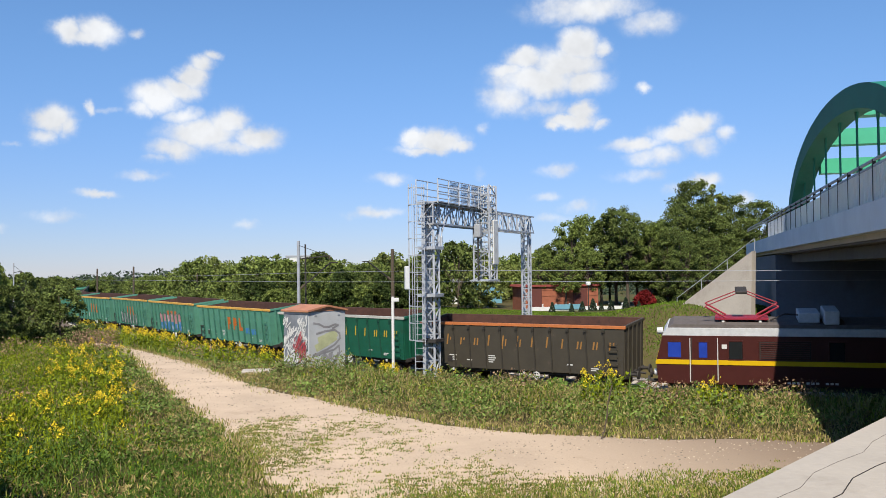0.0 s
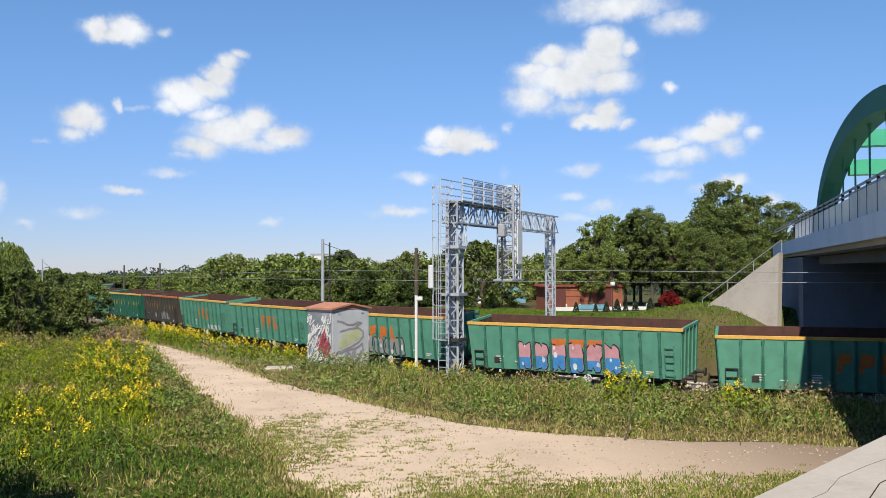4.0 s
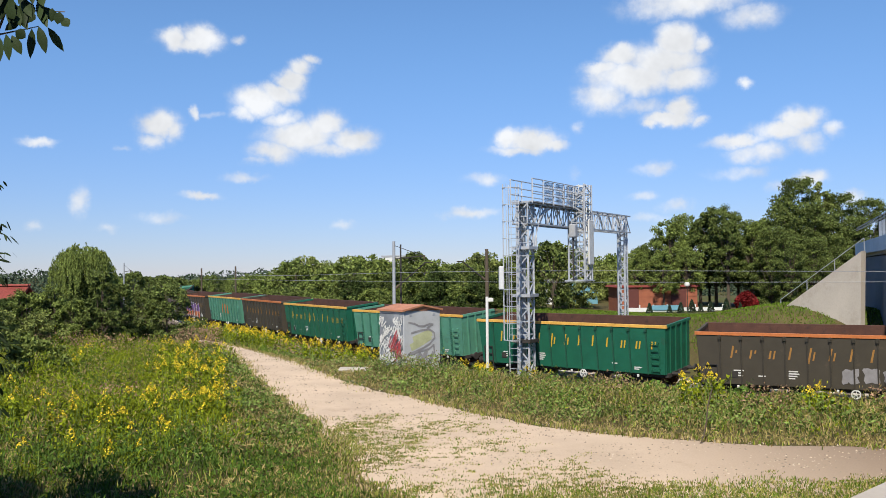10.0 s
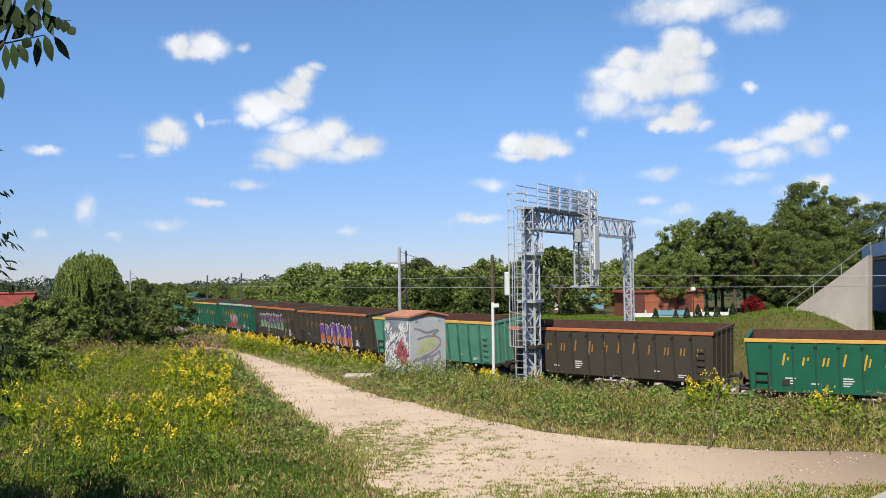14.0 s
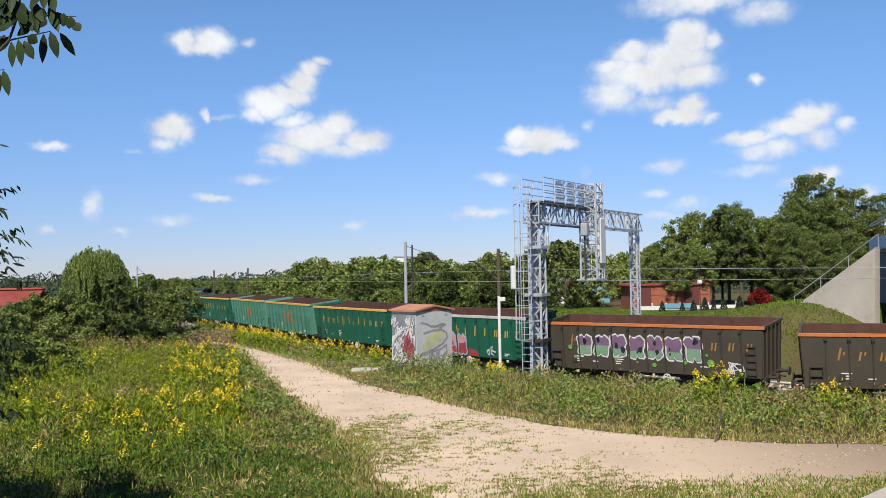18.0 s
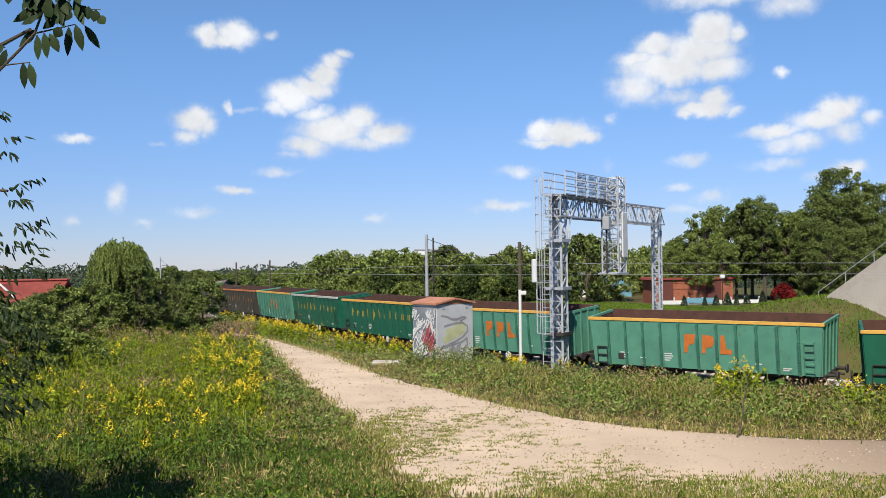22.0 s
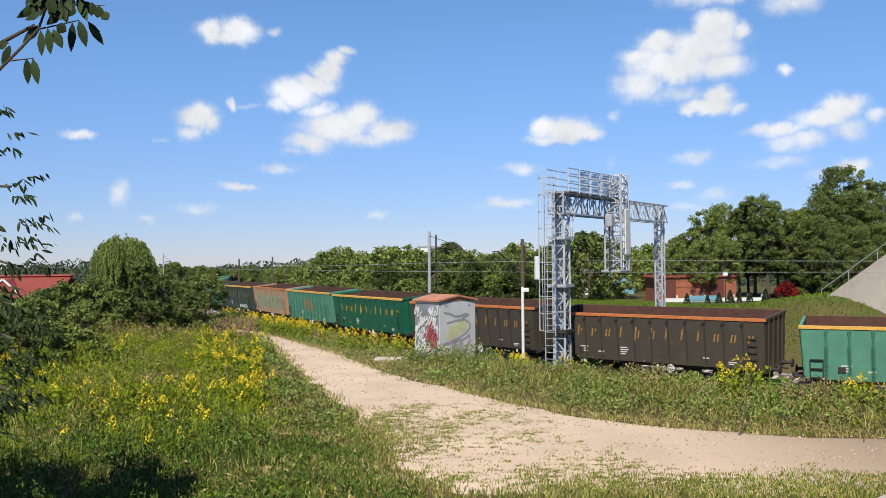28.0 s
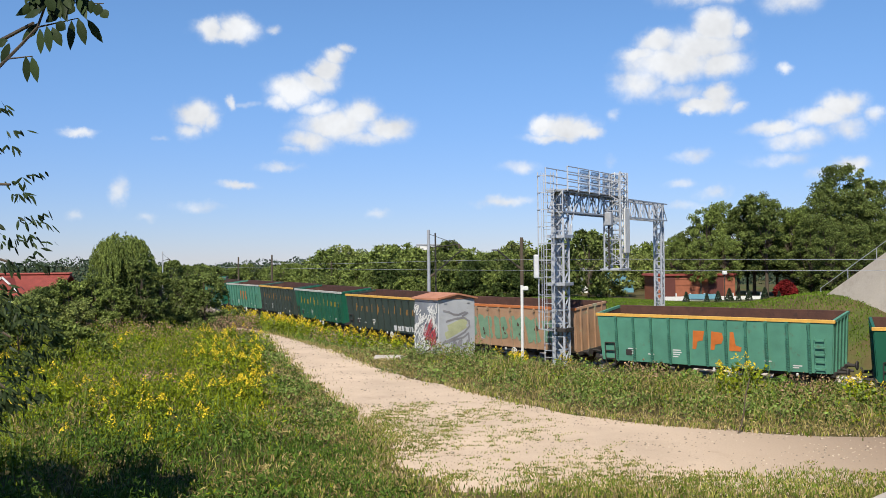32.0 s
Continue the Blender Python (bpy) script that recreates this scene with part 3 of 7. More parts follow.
    def ladder(bm):
        for x in (5.5, 5.98):
            bar(bm, (x, -1.5, SILL + 0.1), (x, -1.5, SILL + 1.8), 0.03)
        for i in range(5):
            z = SILL + 0.25 + i * 0.36
            bar(bm, (5.5, -1.53, z), (5.98, -1.53, z), 0.035)
            bar(bm, (5.5, -1.53, z), (5.5, -1.42, z + 0.1), 0.03)
            bar(bm, (5.98, -1.53, z), (5.98, -1.42, z + 0.1), 0.03)
    piece("ladder", 0, paint, w, ladder)

    def step_frame(bm):
        for z in (SILL + 0.1, SILL + 0.55, SILL + 1.0):
            bar(bm, (-6.0, -1.5, z), (-5.4, -1.5, z), 0.05)
        for x in (-6.0, -5.4):
            bar(bm, (x, -1.5, SILL - 0.25), (x, -1.5, SILL + 1.0), 0.045)
        bar(bm, (-6.0, -1.5, SILL - 0.25), (-5.4, -1.5, SILL - 0.25), 0.08)
    piece("step_frame", 0, "iron", w, step_frame)
    for sx in (-1, 1):
        def frame_(bm):
            for y in (-1.0, 1.0):
                prism(bm, [(-1.25, 0.42), (-1.1, 0.3), (-0.7, 0.32), (-0.45, 0.2), (0.45, 0.2), (0.7, 0.32), (1.1, 0.3), (1.25, 0.42), (1.25, 0.62), (0.5, 0.74), (-0.5, 0.74), (-1.25, 0.62)], y - 0.07, y + 0.07)
                for x in (-0.9, 0.9):
                    box(bm, x - 0.14, x + 0.14, y + (0.08 if y > 0 else -0.2), y + (0.2 if y > 0 else -0.08), 0.32, 0.6)
            box(bm, -0.2, 0.2, -0.95, 0.95, 0.45, 0.86)
        bogie = piece("bogie", 0, "iron", w, frame_, pose(sx * 4.5, 0, 0))
        for x in (-0.9, 0.9):
            def wheels(bm):
                for y in (-0.75, 0.75):
                    rod(bm, (0, y - 0.065, 0), (0, y + 0.065, 0), 0.46, n=18)
                rod(bm, (0, -1.0, 0), (0, 1.0, 0), 0.08, n=8)
            wheelsets[x].append(piece("wheelset", 0, "rust", bogie, wheels, pose(x, 0, 0.46)))

    def handwheel(bm):
        """A flat spoked wheel in one piece."""
        def ring(r, n, o=0.0):
            return [bm.verts.new((r * math.cos((k + o) * math.tau / n), 0, r * math.sin((k + o) * math.tau / n))) for k in range(n)]
        out, inn, hub = ring(0.23, 20), ring(0.175, 20), ring(0.05, 10)
        fs = [bm.faces.new((out[k], out[(k + 1) % 20], inn[(k + 1) % 20], inn[k])) for k in range(20)]
        fs += [bm.faces.new((inn[4 * k], inn[4 * k + 1], hub[2 * k + 1], hub[2 * k])) for k in range(5)]
        fs.append(bm.faces.new(hub))
        r = bmesh.ops.extrude_face_region(bm, geom=fs)
        for v in r["geom"]:
            if isinstance(v, bmesh.types.BMVert):
                v.co.y += 0.04
        bmesh.ops.recalc_face_normals(bm, faces=bm.faces[:])
    piece("brake_wheel", 0, "white", w, handwheel, pose(1.1, -1.5, 0.83), "white spoked hand brake wheel")
    tagged(piece("stencil", 0, "white", w, stencils, label="small white stencilled marks"), kind="stuff")
    piece("grille", 0, "iron", w, lambda bm: box(bm, -4.75, -4.38, -1.45, -1.42, 1.38, 1.72, bevel=0.02), label="dark square grille")
    for x in (-4.4, 0.3, 4.6):
        piece("tie_hook", 0, "white", w, lambda bm: box(bm, -0.05, 0.05, -1.48, -1.38, 0.86, 1.0, bevel=0.01), pose(x, 0, 0), "pale tie-down hook")
    piece("brake_pipe", 0, "iron", w, lambda bm: rod(bm, (-6.2, -0.5, 0.95), (6.2, -0.5, 0.7), 0.04), None)
    for x in (-1.6, 2.1):
        piece("brake_cylinder", 0, "iron", w, lambda bm: rod(bm, (-0.45, -0.9, 0.72), (0.45, -0.9, 0.72), 0.2, n=12), pose(x, 0, 0))
    return w


def plate(bm, pts, y=-1.438, d=0.006):
    """A flat painted shape on the near side, in x and z."""
    return prism(bm, pts, y - d, y)


def stencils(bm):
    for x, z, wd in ((-4.6, 1.75, 0.5), (-4.6, 1.62, 0.4), (-4.6, 1.49, 0.45), (-3.4, 1.5, 0.35), (-1.95, 1.8, 0.45), (-1.95, 1.68, 0.5), (-1.95, 1.56, 0.4), (-1.95, 1.44, 0.3), (3.0, 1.5, 0.35), (4.4, 1.35, 0.45), (4.4, 1.25, 0.3)):
        plate(bm, [(x, z), (x + wd, z), (x + wd, z + 0.06), (x, z + 0.06)])


def slant_mark(bm, i):
    """One of twelve plain slanting marks spaced out along the side: a bar, most with a shorter bar beside it."""
    h = (0.62, 0.42, 0.42, 0.62, 0.62, 0.62, 0.62, 0.62, 0.52, 0.42, 0.42, 0.42)[i]
    x, z, k = -4.75 + i * 0.93, 2.42, 0.2
    drop = 0.18 if i == 4 else 0.0
    plate(bm, [(x - drop * k, z - drop), (x + 0.09 - drop * k, z - drop), (x + 0.09 + h * k, z + h), (x + h * k, z + h)])
    if i not in (3, 6, 7, 8):
        lo, hi = (0.26, 0.42) if i in (0, 1, 11) else (0.0, 0.42)
        plate(bm, [(x + 0.2 + lo * k, z + lo), (x + 0.28 + lo * k, z + lo), (x + 0.28 + hi * k, z + hi), (x + 0.2 + hi * k, z + hi)])


def block_mark(bm, i):
    """One of three broad plain marks in the middle of the side."""
    x, z = -0.82 + i * 1.0, 1.95
    pts = ([(0.0, 0.0), (0.2, 0.0), (0.3, 0.42), (0.6, 0.5), (0.7, 1.0), (0.08, 1.0)], [(0.0, 0.0), (0.2, 0.0), (0.26, 0.3), (0.6, 0.36), (0.72, 0.62), (0.66, 0.94), (0.08, 1.0)], [(0.0, 0.0), (0.62, 0.0), (0.66, 0.22), (0.36, 0.3), (0.27, 1.0), (0.08, 1.0)])[i]
    plate(bm, [(x + px, z + pz) for px, pz in pts])


GREEN = "dark green open goods wagon with slanting yellow marks"
TEAL = "faded teal open goods wagon with orange block marks"
BROWN = "grey-brown open goods wagon with slanting dull yellow marks"
# paint, rim, spray paint
TRAIN = ["BO-", "GW-", "TYb", "TYm", "TYs", "TY-", "TYw", "BOp", "GY-", "TY-", "GY-", "BO-", "TY-", "BOh", "BOk", "GWr", "GY-", "TY-", "TY-", "GY-", "GW-", "TY-", "BO-", "BO-", "GY-", "TY-", "AOt", "SYw", "GW-", "SY-", "TW-", "GY-", "TO-", "GY-"]


def blocky(rng, cx, zc, wd, hh, slant):
    """The outline of one fat sprayed shape: a box with cut corners and a notch or two."""
    ch = 0.28
    pts = [(-1, -1 + ch), (-1 + ch, -1), (-0.2, -1), (-0.05, -0.72), (0.2, -1), (1 - ch, -1), (1, -1 + ch), (0.82, -0.1), (1, 0.2), (1, 1 - ch), (1 - ch, 1), (0.25, 1), (0.05, 0.78), (-0.3, 1), (-1 + ch, 1), (-1, 1 - ch), (-0.85, 0.05)]
    j = [rng.uniform(-0.13, 0.13) for _ in range(2 * len(pts))]
    return [(cx + wd * (px + j[2 * i]) + hh * (pz + j[2 * i + 1]) * slant, zc + hh * (pz + j[2 * i + 1])) for i, (px, pz) in enumerate(pts)]


def grown(pts, d):
    """A polygon drawn out by d from its middle."""
    cx, cz = sum(p[0] for p in pts) / len(pts), sum(p[1] for p in pts) / len(pts)
    out = []
    for x, z in pts:
        n = Vector((x - cx, z - cz))
        n = n.normalized() * d if n.length > 1e-6 else n
        out.append((x + n.x, min(max(z + n.y, SILL + 0.02), TOP - 0.2)))
    return out


def below(pts, z):
    """The part of a polygon under the height z."""
    out = []
    for (x0, z0), (x1, z1) in zip(pts, pts[1:] + pts[:1]):
        if z0 <= z:
            out.append((x0, z0))
        if (z0 <= z) != (z1 <= z):
            u = (z - z0) / (z1 - z0)
            out.append((x0 + (x1 - x0) * u, z))
    return out


# extent of each piece of spray paint, number of shapes, colours: backing, outline, fill, lower fill, marks
SPRAYS = {
    "b": (2.2, 4.2, 1.7, 2.2, 4, None, None, "sp_blue", None, None),
    "m": (-3.3, 3.1, 1.12, 2.75, 6, None, "sp_dark", "sp_pink", "sp_blue", "sp_white"),
    "s": (-3.5, 2.5, 1.12, 2.3, 6, None, "sp_dark", "sp_grey", "sp_grey", "sp_white"),
    "w": (1.5, 4.5, 1.15, 1.6, 5, None, None, "sp_white", None, None),
    "p": (0.4, 3.2, 1.3, 2.1, 3, None, None, "sp_grey", None, None),
    "h": (-2.2, 3.9, 1.12, 2.8, 5, "sp_dark", "sp_white", "sp_violet", "sp_orange", "sp_pink"),
    "k": (-4.4, 3.2, 1.8, 3.1, 7, None, "sp_white", "sp_plum", "sp_sage", "sp_dark"),
    "r": (-2.1, 1.0, 1.12, 2.55, 3, None, "sp_sky", "sp_pink", "sp_red", "sp_red"),
    "t": (-5.0, 5.0, 1.4, 3.1, 7, None, None, "sp_sage", None, "sp_brown"),
}


def spray(w, kind):
    """Sprayed shapes on the near side of a wagon."""
    if kind == "-":
        return
    x0, x1, z0, z1, n, back, line, fill, low, mark = SPRAYS[kind]
    rng = random.Random("spray" + kind)
    wd = (x1 - x0) / n
    shapes = [blocky(rng, x0 + (i + 0.5) * wd, (z0 + z1) / 2 + rng.uniform(-0.06, 0.06), wd * 0.42, (z1 - z0) / 2 * rng.uniform(0.82, 0.95), rng.uniform(-0.12, 0.12)) for i in range(n)]

    def layer(tag, col, polys, depth):
        def make(bm):
            for q in polys:
                if len(q) > 2:
                    plate(bm, q, -1.432 - 0.0055 * depth, 0.005)
        tagged(piece("graffiti", kind + tag, col, w, make, label="sprayed graffiti shapes"), kind="stuff")
    if back:
        layer("back", back, [grown(q, 0.3) for q in shapes], 0)
    if line:
        layer("line", line, [grown(q, 0.09) for q in shapes], 1)
    layer("fill", fill, [grown(q, 0.0) for q in shapes], 2)
    if low:
        layer("low", low, [below(grown(q, -0.02), z0 + (z1 - z0) * rng.uniform(0.3, 0.55)) for q in shapes], 3)
    if mark:
        polys = []
        for q in shapes:
            cx, cz = sum(p[0] for p in q) / len(q), sum(p[1] for p in q) / len(q)
            for _ in range(2):
                ox, oz, r = cx + rng.uniform(-0.25, 0.25) * wd, cz + rng.uniform(-0.3, 0.35) * (z1 - z0), rng.uniform(0.06, 0.16)
                polys.append([(ox + r * rng.uniform(0.6, 1.2) * math.cos(a), oz + r * 1.5 * rng.uniform(0.6, 1.2) * math.sin(a)) for a in np.linspace(0, math.tau, 8)[:-1]])
        layer("mark", mark, polys, 4)
    if kind == "k":
        layer("dots", "sp_green", [[(cx + r * math.cos(a), cz + r * math.sin(a)) for a in np.linspace(0, math.tau, 9)[:-1]] for cx, cz, r in ((-4.8, 2.3, 0.14), (-4.5, 1.75, 0.1), (-3.0, 2.0, 0.12), (-1.9, 1.7, 0.1), (0.4, 1.5, 0.13), (2.2, 1.7, 0.1), (3.6, 1.75, 0.2), (3.4, 2.15, 0.08), (-0.6, 1.6, 0.07))], 5)
    if kind == "m":
        layer("top", "sp_orange", [[(cx - 0.5, 2.6), (cx + 0.4, 2.62), (cx + 0.5, 2.95), (cx - 0.4, 2.92)] for cx in (-0.6, 0.5, 1.6)], 0)
    if kind == "r":
        layer("band", "sp_red", [[(-4.2, 1.1), (2.0, 1.1), (1.9, 1.4), (0.9, 1.65), (-2.2, 1.55), (-3.4, 1.7), (-4.1, 1.4)]], 0)
    if kind in "hkr":
        # a scribbled tag in thin white strokes
        cx = {"h": 4.9, "k": 4.9, "r": 3.2}[kind]
        polys = []
        px, pz = cx - 0.4, 1.5
        for i in range(16):
            qx, qz = cx + rng.uniform(-0.45, 0.45), 1.5 + rng.uniform(-0.3, 0.35)
            d = Vector((qx - px, qz - pz))
            nn = Vector((-d.y, d.x)).normalized() * 0.022
            polys.append([(px + nn.x, pz + nn.y), (qx + nn.x, qz + nn.y), (qx - nn.x, qz - nn.y), (px - nn.x, pz - nn.y)])
            px, pz = qx, qz
        for i, q in enumerate(polys):
            layer("tag%d" % i, "sp_white", [q], 3 + i * 0.12)


def build_train():
    out = []
    for code in TRAIN:
        paint = {"B": "brown", "G": "green", "T": "teal", "S": "slate", "A": "tan"}[code[0]]
        rim = {"O": "rim_orange", "Y": "rim_yellow", "W": "rim_white"}[code[1]]
        label = {"B": BROWN, "G": GREEN, "T": TEAL, "S": "slate green open goods wagon with faded marks", "A": "open goods wagon covered in tan spray paint"}[code[0]]
        w = build_wagon(paint, rim, label)
        if code[0] in "BGS":
            for i in range(12):
                piece("slanting_mark", i, "let_dull" if code[0] != "G" else "let_yellow", w, lambda bm: slant_mark(bm, i))
        elif code[0] == "T":
            for i in range(3):
                piece("block_mark", i, "let_orange", w, lambda bm: block_mark(bm, i))
        spray(w, code[2])
        out.append(w)
    return out


wagons = build_train()


def on_rails(s):
    """The pose of a vehicle whose middle stands s metres along the track."""
    return pose(*rail(s), rail_level(s), CANT, 0, math.degrees(rail_heading(s)) - 90)


def motions():
    times = [i * 0.5 for i in range(65)]
    for k, w in enumerate(wagons):
        walk(w, [(t, on_rails((k + 0.072) * PITCH - travelled(t))) for t in times])
    # the wheels roll: one turn for each 2.89 m at full size
    for x, obs in wheelsets.items():
        rows = [(f / FPS, pose(x, 0, 0.46, 0, math.degrees(travelled(f / FPS) / SCALE / 0.46) % 360, 0)) for f in range(961)]
        walk(obs[0], rows)
        keys = obs[0].animation_data
        for ob in obs[1:]:
            ob.rotation_mode = "QUATERNION"
            ob.animation_data_create()
            ob.animation_data.action = keys.action
            ob.animation_data.action_slot = keys.action_slot
    walk(loco, [(t, on_rails(-0.428 * PITCH - 8.05 * SCALE - travelled(t))) for t in times])


# ---- locomotive ----
M["maroon"] = mat("maroon_paint", (0.05775, 0.01386, 0.01155), 0.4, vary=0.15)
M["loco_roof"] = mat("grey_roof", (0.5, 0.51, 0.52), 0.6, vary=0.2)
M["roof_dark"] = mat("sooty_roof", (0.1001, 0.0847, 0.077), 0.8, vary=0.3)
M["blue_blind"] = mat("blue_blind", (0.0154, 0.0462, 0.3234), 0.4, vary=0.2)
M["glass_dark"] = mat("dark_glass", (0.0154, 0.01694, 0.01925), 0.08, vary=0.05, bump=0)
M["red_frame"] = mat("red_painted_steel", (0.2464, 0.0154, 0.0308), 0.5, vary=0.2)
M["stripe"] = mat("yellow_stripe", (0.616, 0.385, 0), 0.5, vary=0.06)


def build_loco():
    w = empty("electric_locomotive", label="maroon electric locomotive with yellow waist stripe and red pantograph", category="locomotive")
    w.scale = (SCALE, SCALE, SCALE * 1.08)
    body = part("body", prism(B(), [(-7.45, 1.05), (7.45, 1.05), (7.55, 2.1), (7.2, 3.35), (-7.2, 3.35), (-7.55, 2.1)], -1.48, 1.48), "maroon", w)
    part("waist_stripe", prism(B(), [(-7.575, 1.98), (7.575, 1.98), (7.58, 2.1), (7.5, 2.2), (-7.5, 2.2), (-7.58, 2.1)], -1.505, 1.505), "stripe", w, "yellow waist stripe")
    part("cornice", prism(B(), [(-7.22, 3.355), (7.22, 3.355), (7.0, 3.7), (-7.0, 3.7)], -1.46, 1.46), "loco_roof", w, "pale grey roof edge")
    part("roof", prism(B(), [(-6.95, 3.705), (6.95, 3.705), (6.7, 3.86), (-6.7, 3.86)], -1.3, 1.3), "roof_dark", w)
    part("hatch", box(B(), -0.6, 0.4, -0.8, 0.8, 3.87, 4.35, bevel=0.04), "loco_roof", w)
    part("underframe", box(B(), -7.0, 7.0, -1.3, 1.3, 0.75, 1.04), "iron", w)
    for sx in (-1, 1):
        part("lamp", rod(B(), (sx * 7.2, -0.9, 3.5), (sx * 7.5, -0.9, 3.48), 0.16, n=12), "loco_roof", w)
        part("headlight", rod(B(), (sx * 7.5, -1.1, 1.5), (sx * 7.66, -1.1, 1.5), 0.17, n=12), "white", w)
        for sy in (-1, 1):
            bm = rod(B(), (sx * 7.45, sy * 0.875, 1.04), (sx * 7.9, sy * 0.875, 1.04), 0.1, 0.085, 8)
            rod(bm, (sx * 7.9, sy * 0.875, 1.04), (sx * 8.02, sy * 0.875, 1.04), 0.24, 0.22, 12)
            part("buffer", bm, "iron", w)
    for x0, x1, z0, z1, m in ((-6.95, -6.3, 2.3, 3.05, "blue_blind"), (-5.42, -5.0, 2.3, 3.05, "blue_blind"), (-3.95, -3.3, 2.25, 3.1, "glass_dark"), (-2.5, -0.1, 2.25, 3.1, "iron"), (0.75, 1.45, 2.25, 3.1, "glass_dark")):
        win = part("window", box(B(), x0, x1, -1.497, -1.45, z0, z1, bevel=0.015), m, w, "blue curtained cab window" if m == "blue_blind" else "")
        bm = B()
        for a in ((x0 - 0.05, x1 + 0.05, z0 - 0.05, z0), (x0 - 0.05, x1 + 0.05, z1, z1 + 0.05), (x0 - 0.05, x0, z0, z1), (x1, x1 + 0.05, z0, z1)):
            box(bm, a[0], a[1], -1.51, -1.45, a[2], a[3])
        part("window_frame", bm, "maroon", win)
    for i in range(8):
        part("louvre", box(B(), -2.45, -0.15, -1.515, -1.49, 2.3 + i * 0.1, 2.35 + i * 0.1), "maroon", w)
    for x in (-5.85, -4.5):
        part("handrail", rod(B(), (x, -1.56, 1.15), (x, -1.56, 3.25), 0.025), "white", w, "white grab rail")
    part("cab_door", box(B(), -5.75, -4.6, -1.495, -1.45, 1.15, 2.25), "maroon", w)
    part("step", box(B(), -5.6, -4.75, -1.6, -1.35, 0.95, 1.0), "iron", w)
    part("sign", box(B(), -4.3, -4.05, -1.505, -1.45, 2.75, 2.95), "white", w)
    for i in range(12):
        if i % 4 != 3:
            part("number_bar", box(B(), -1.2 + i * 0.22, -1.05 + i * 0.22, -1.49, -1.45, 1.14, 1.24), "white", w)
    for sx in (-1, 1):
        bm = B()
        for y in (-1.12, 1.12):
            box(bm, sx * 4.0 - 2.0, sx * 4.0 + 2.0, y - 0.06, y + 0.06, 0.4, 0.8, bevel=0.03)
        box(bm, sx * 4.0 - 0.3, sx * 4.0 + 0.3, -1.06, 1.06, 0.45, 0.72)
        bogie = part("bogie", bm, "iron", w)
        for x in (-1.4, 0, 1.4):
            bm = rod(B(), (0, -1.0, 0), (0, 1.0, 0), 0.08)
            for y in (-0.75, 0.75):
                rod(bm, (0, y - 0.065, 0), (0, y + 0.065, 0), 0.6, n=20)
            wheel = part("wheelset", bm, "rust", bogie)
            wheel.location = (sx * 4.0 + x, 0, 0.6)
    # the rear pantograph, half raised
    p = part("pantograph_frame", box(B(), -4.6, -2.0, -0.6, 0.6, 3.98, 4.05), "red_frame", w, "red pantograph base frame")
    for x in (-4.2, -2.4):
        for y in (-0.5, 0.5):
            part("insulator", rod(B(), (x, y, 3.84), (x, y, 3.99), 0.09, 0.06, 8), "white", w)
    for y in (-0.55, 0.55):
        for sx in (-1, 1):
            part("lower_arm", rod(B(), (-3.3 + sx * 0.75, y, 4.05), (-3.3 + sx * 1.8, y * 1.1, 4.62), 0.05), "red_frame", p)
            part("upper_arm", rod(B(), (-3.3 + sx * 1.8, y * 1.1, 4.62), (-3.3 + sx * 0.18, y * 0.9, 5.25), 0.028), "red_frame", p)
    part("collector", box(B(), -3.58, -3.02, -0.95, 0.95, 5.25, 5.38, bevel=0.03), "iron", w)
    part("roof_cabinet", box(B(), 0.55, 1.25, -1.2, 0.6, 3.862, 4.5, bevel=0.04), "loco_roof", w, "pale grey roof cabinet")
    part("roof_cable", tube(B(), [(-1.9, -0.4, 3.95), (-1.2, -0.45, 4.25), (-0.6, -0.4, 4.2), (-0.1, -0.4, 3.9)], 0.04), "iron", w)
    for x in (-5.5, -4.1, 0.2, 1.6):
        part("roof_rib", box(B(), x - 0.03, x + 0.03, -1.31, 1.31, 3.71, 3.89), "roof_dark", w)
    part("door_line", box(B(), -5.79, -5.76, -1.505, -1.45, 1.1, 3.3), "iron", w)
    return w


loco = build_loco()


# ---- hut ----
M["hut_white"] = mat("chalky_white_plaster", (0.4004, 0.412, 0.4235), 0.8, vary=0.15, scale=1.2, spots=(0.3234, 0.3234, 0.3234), spot_scale=1.5, spot_at=0.58)
M["hut_roof"] = mat("red_tin_roof", (0.385, 0.1694, 0.0924), 0.6, vary=0.25, scale=2)
M["hut_grey"] = mat("sprayed_grey", (0.154, 0.1694, 0.1925), 0.8, vary=0.3, scale=1.5, spots=(0.2541, 0.2695, 0.2926), spot_scale=1.3, spot_at=0.55)


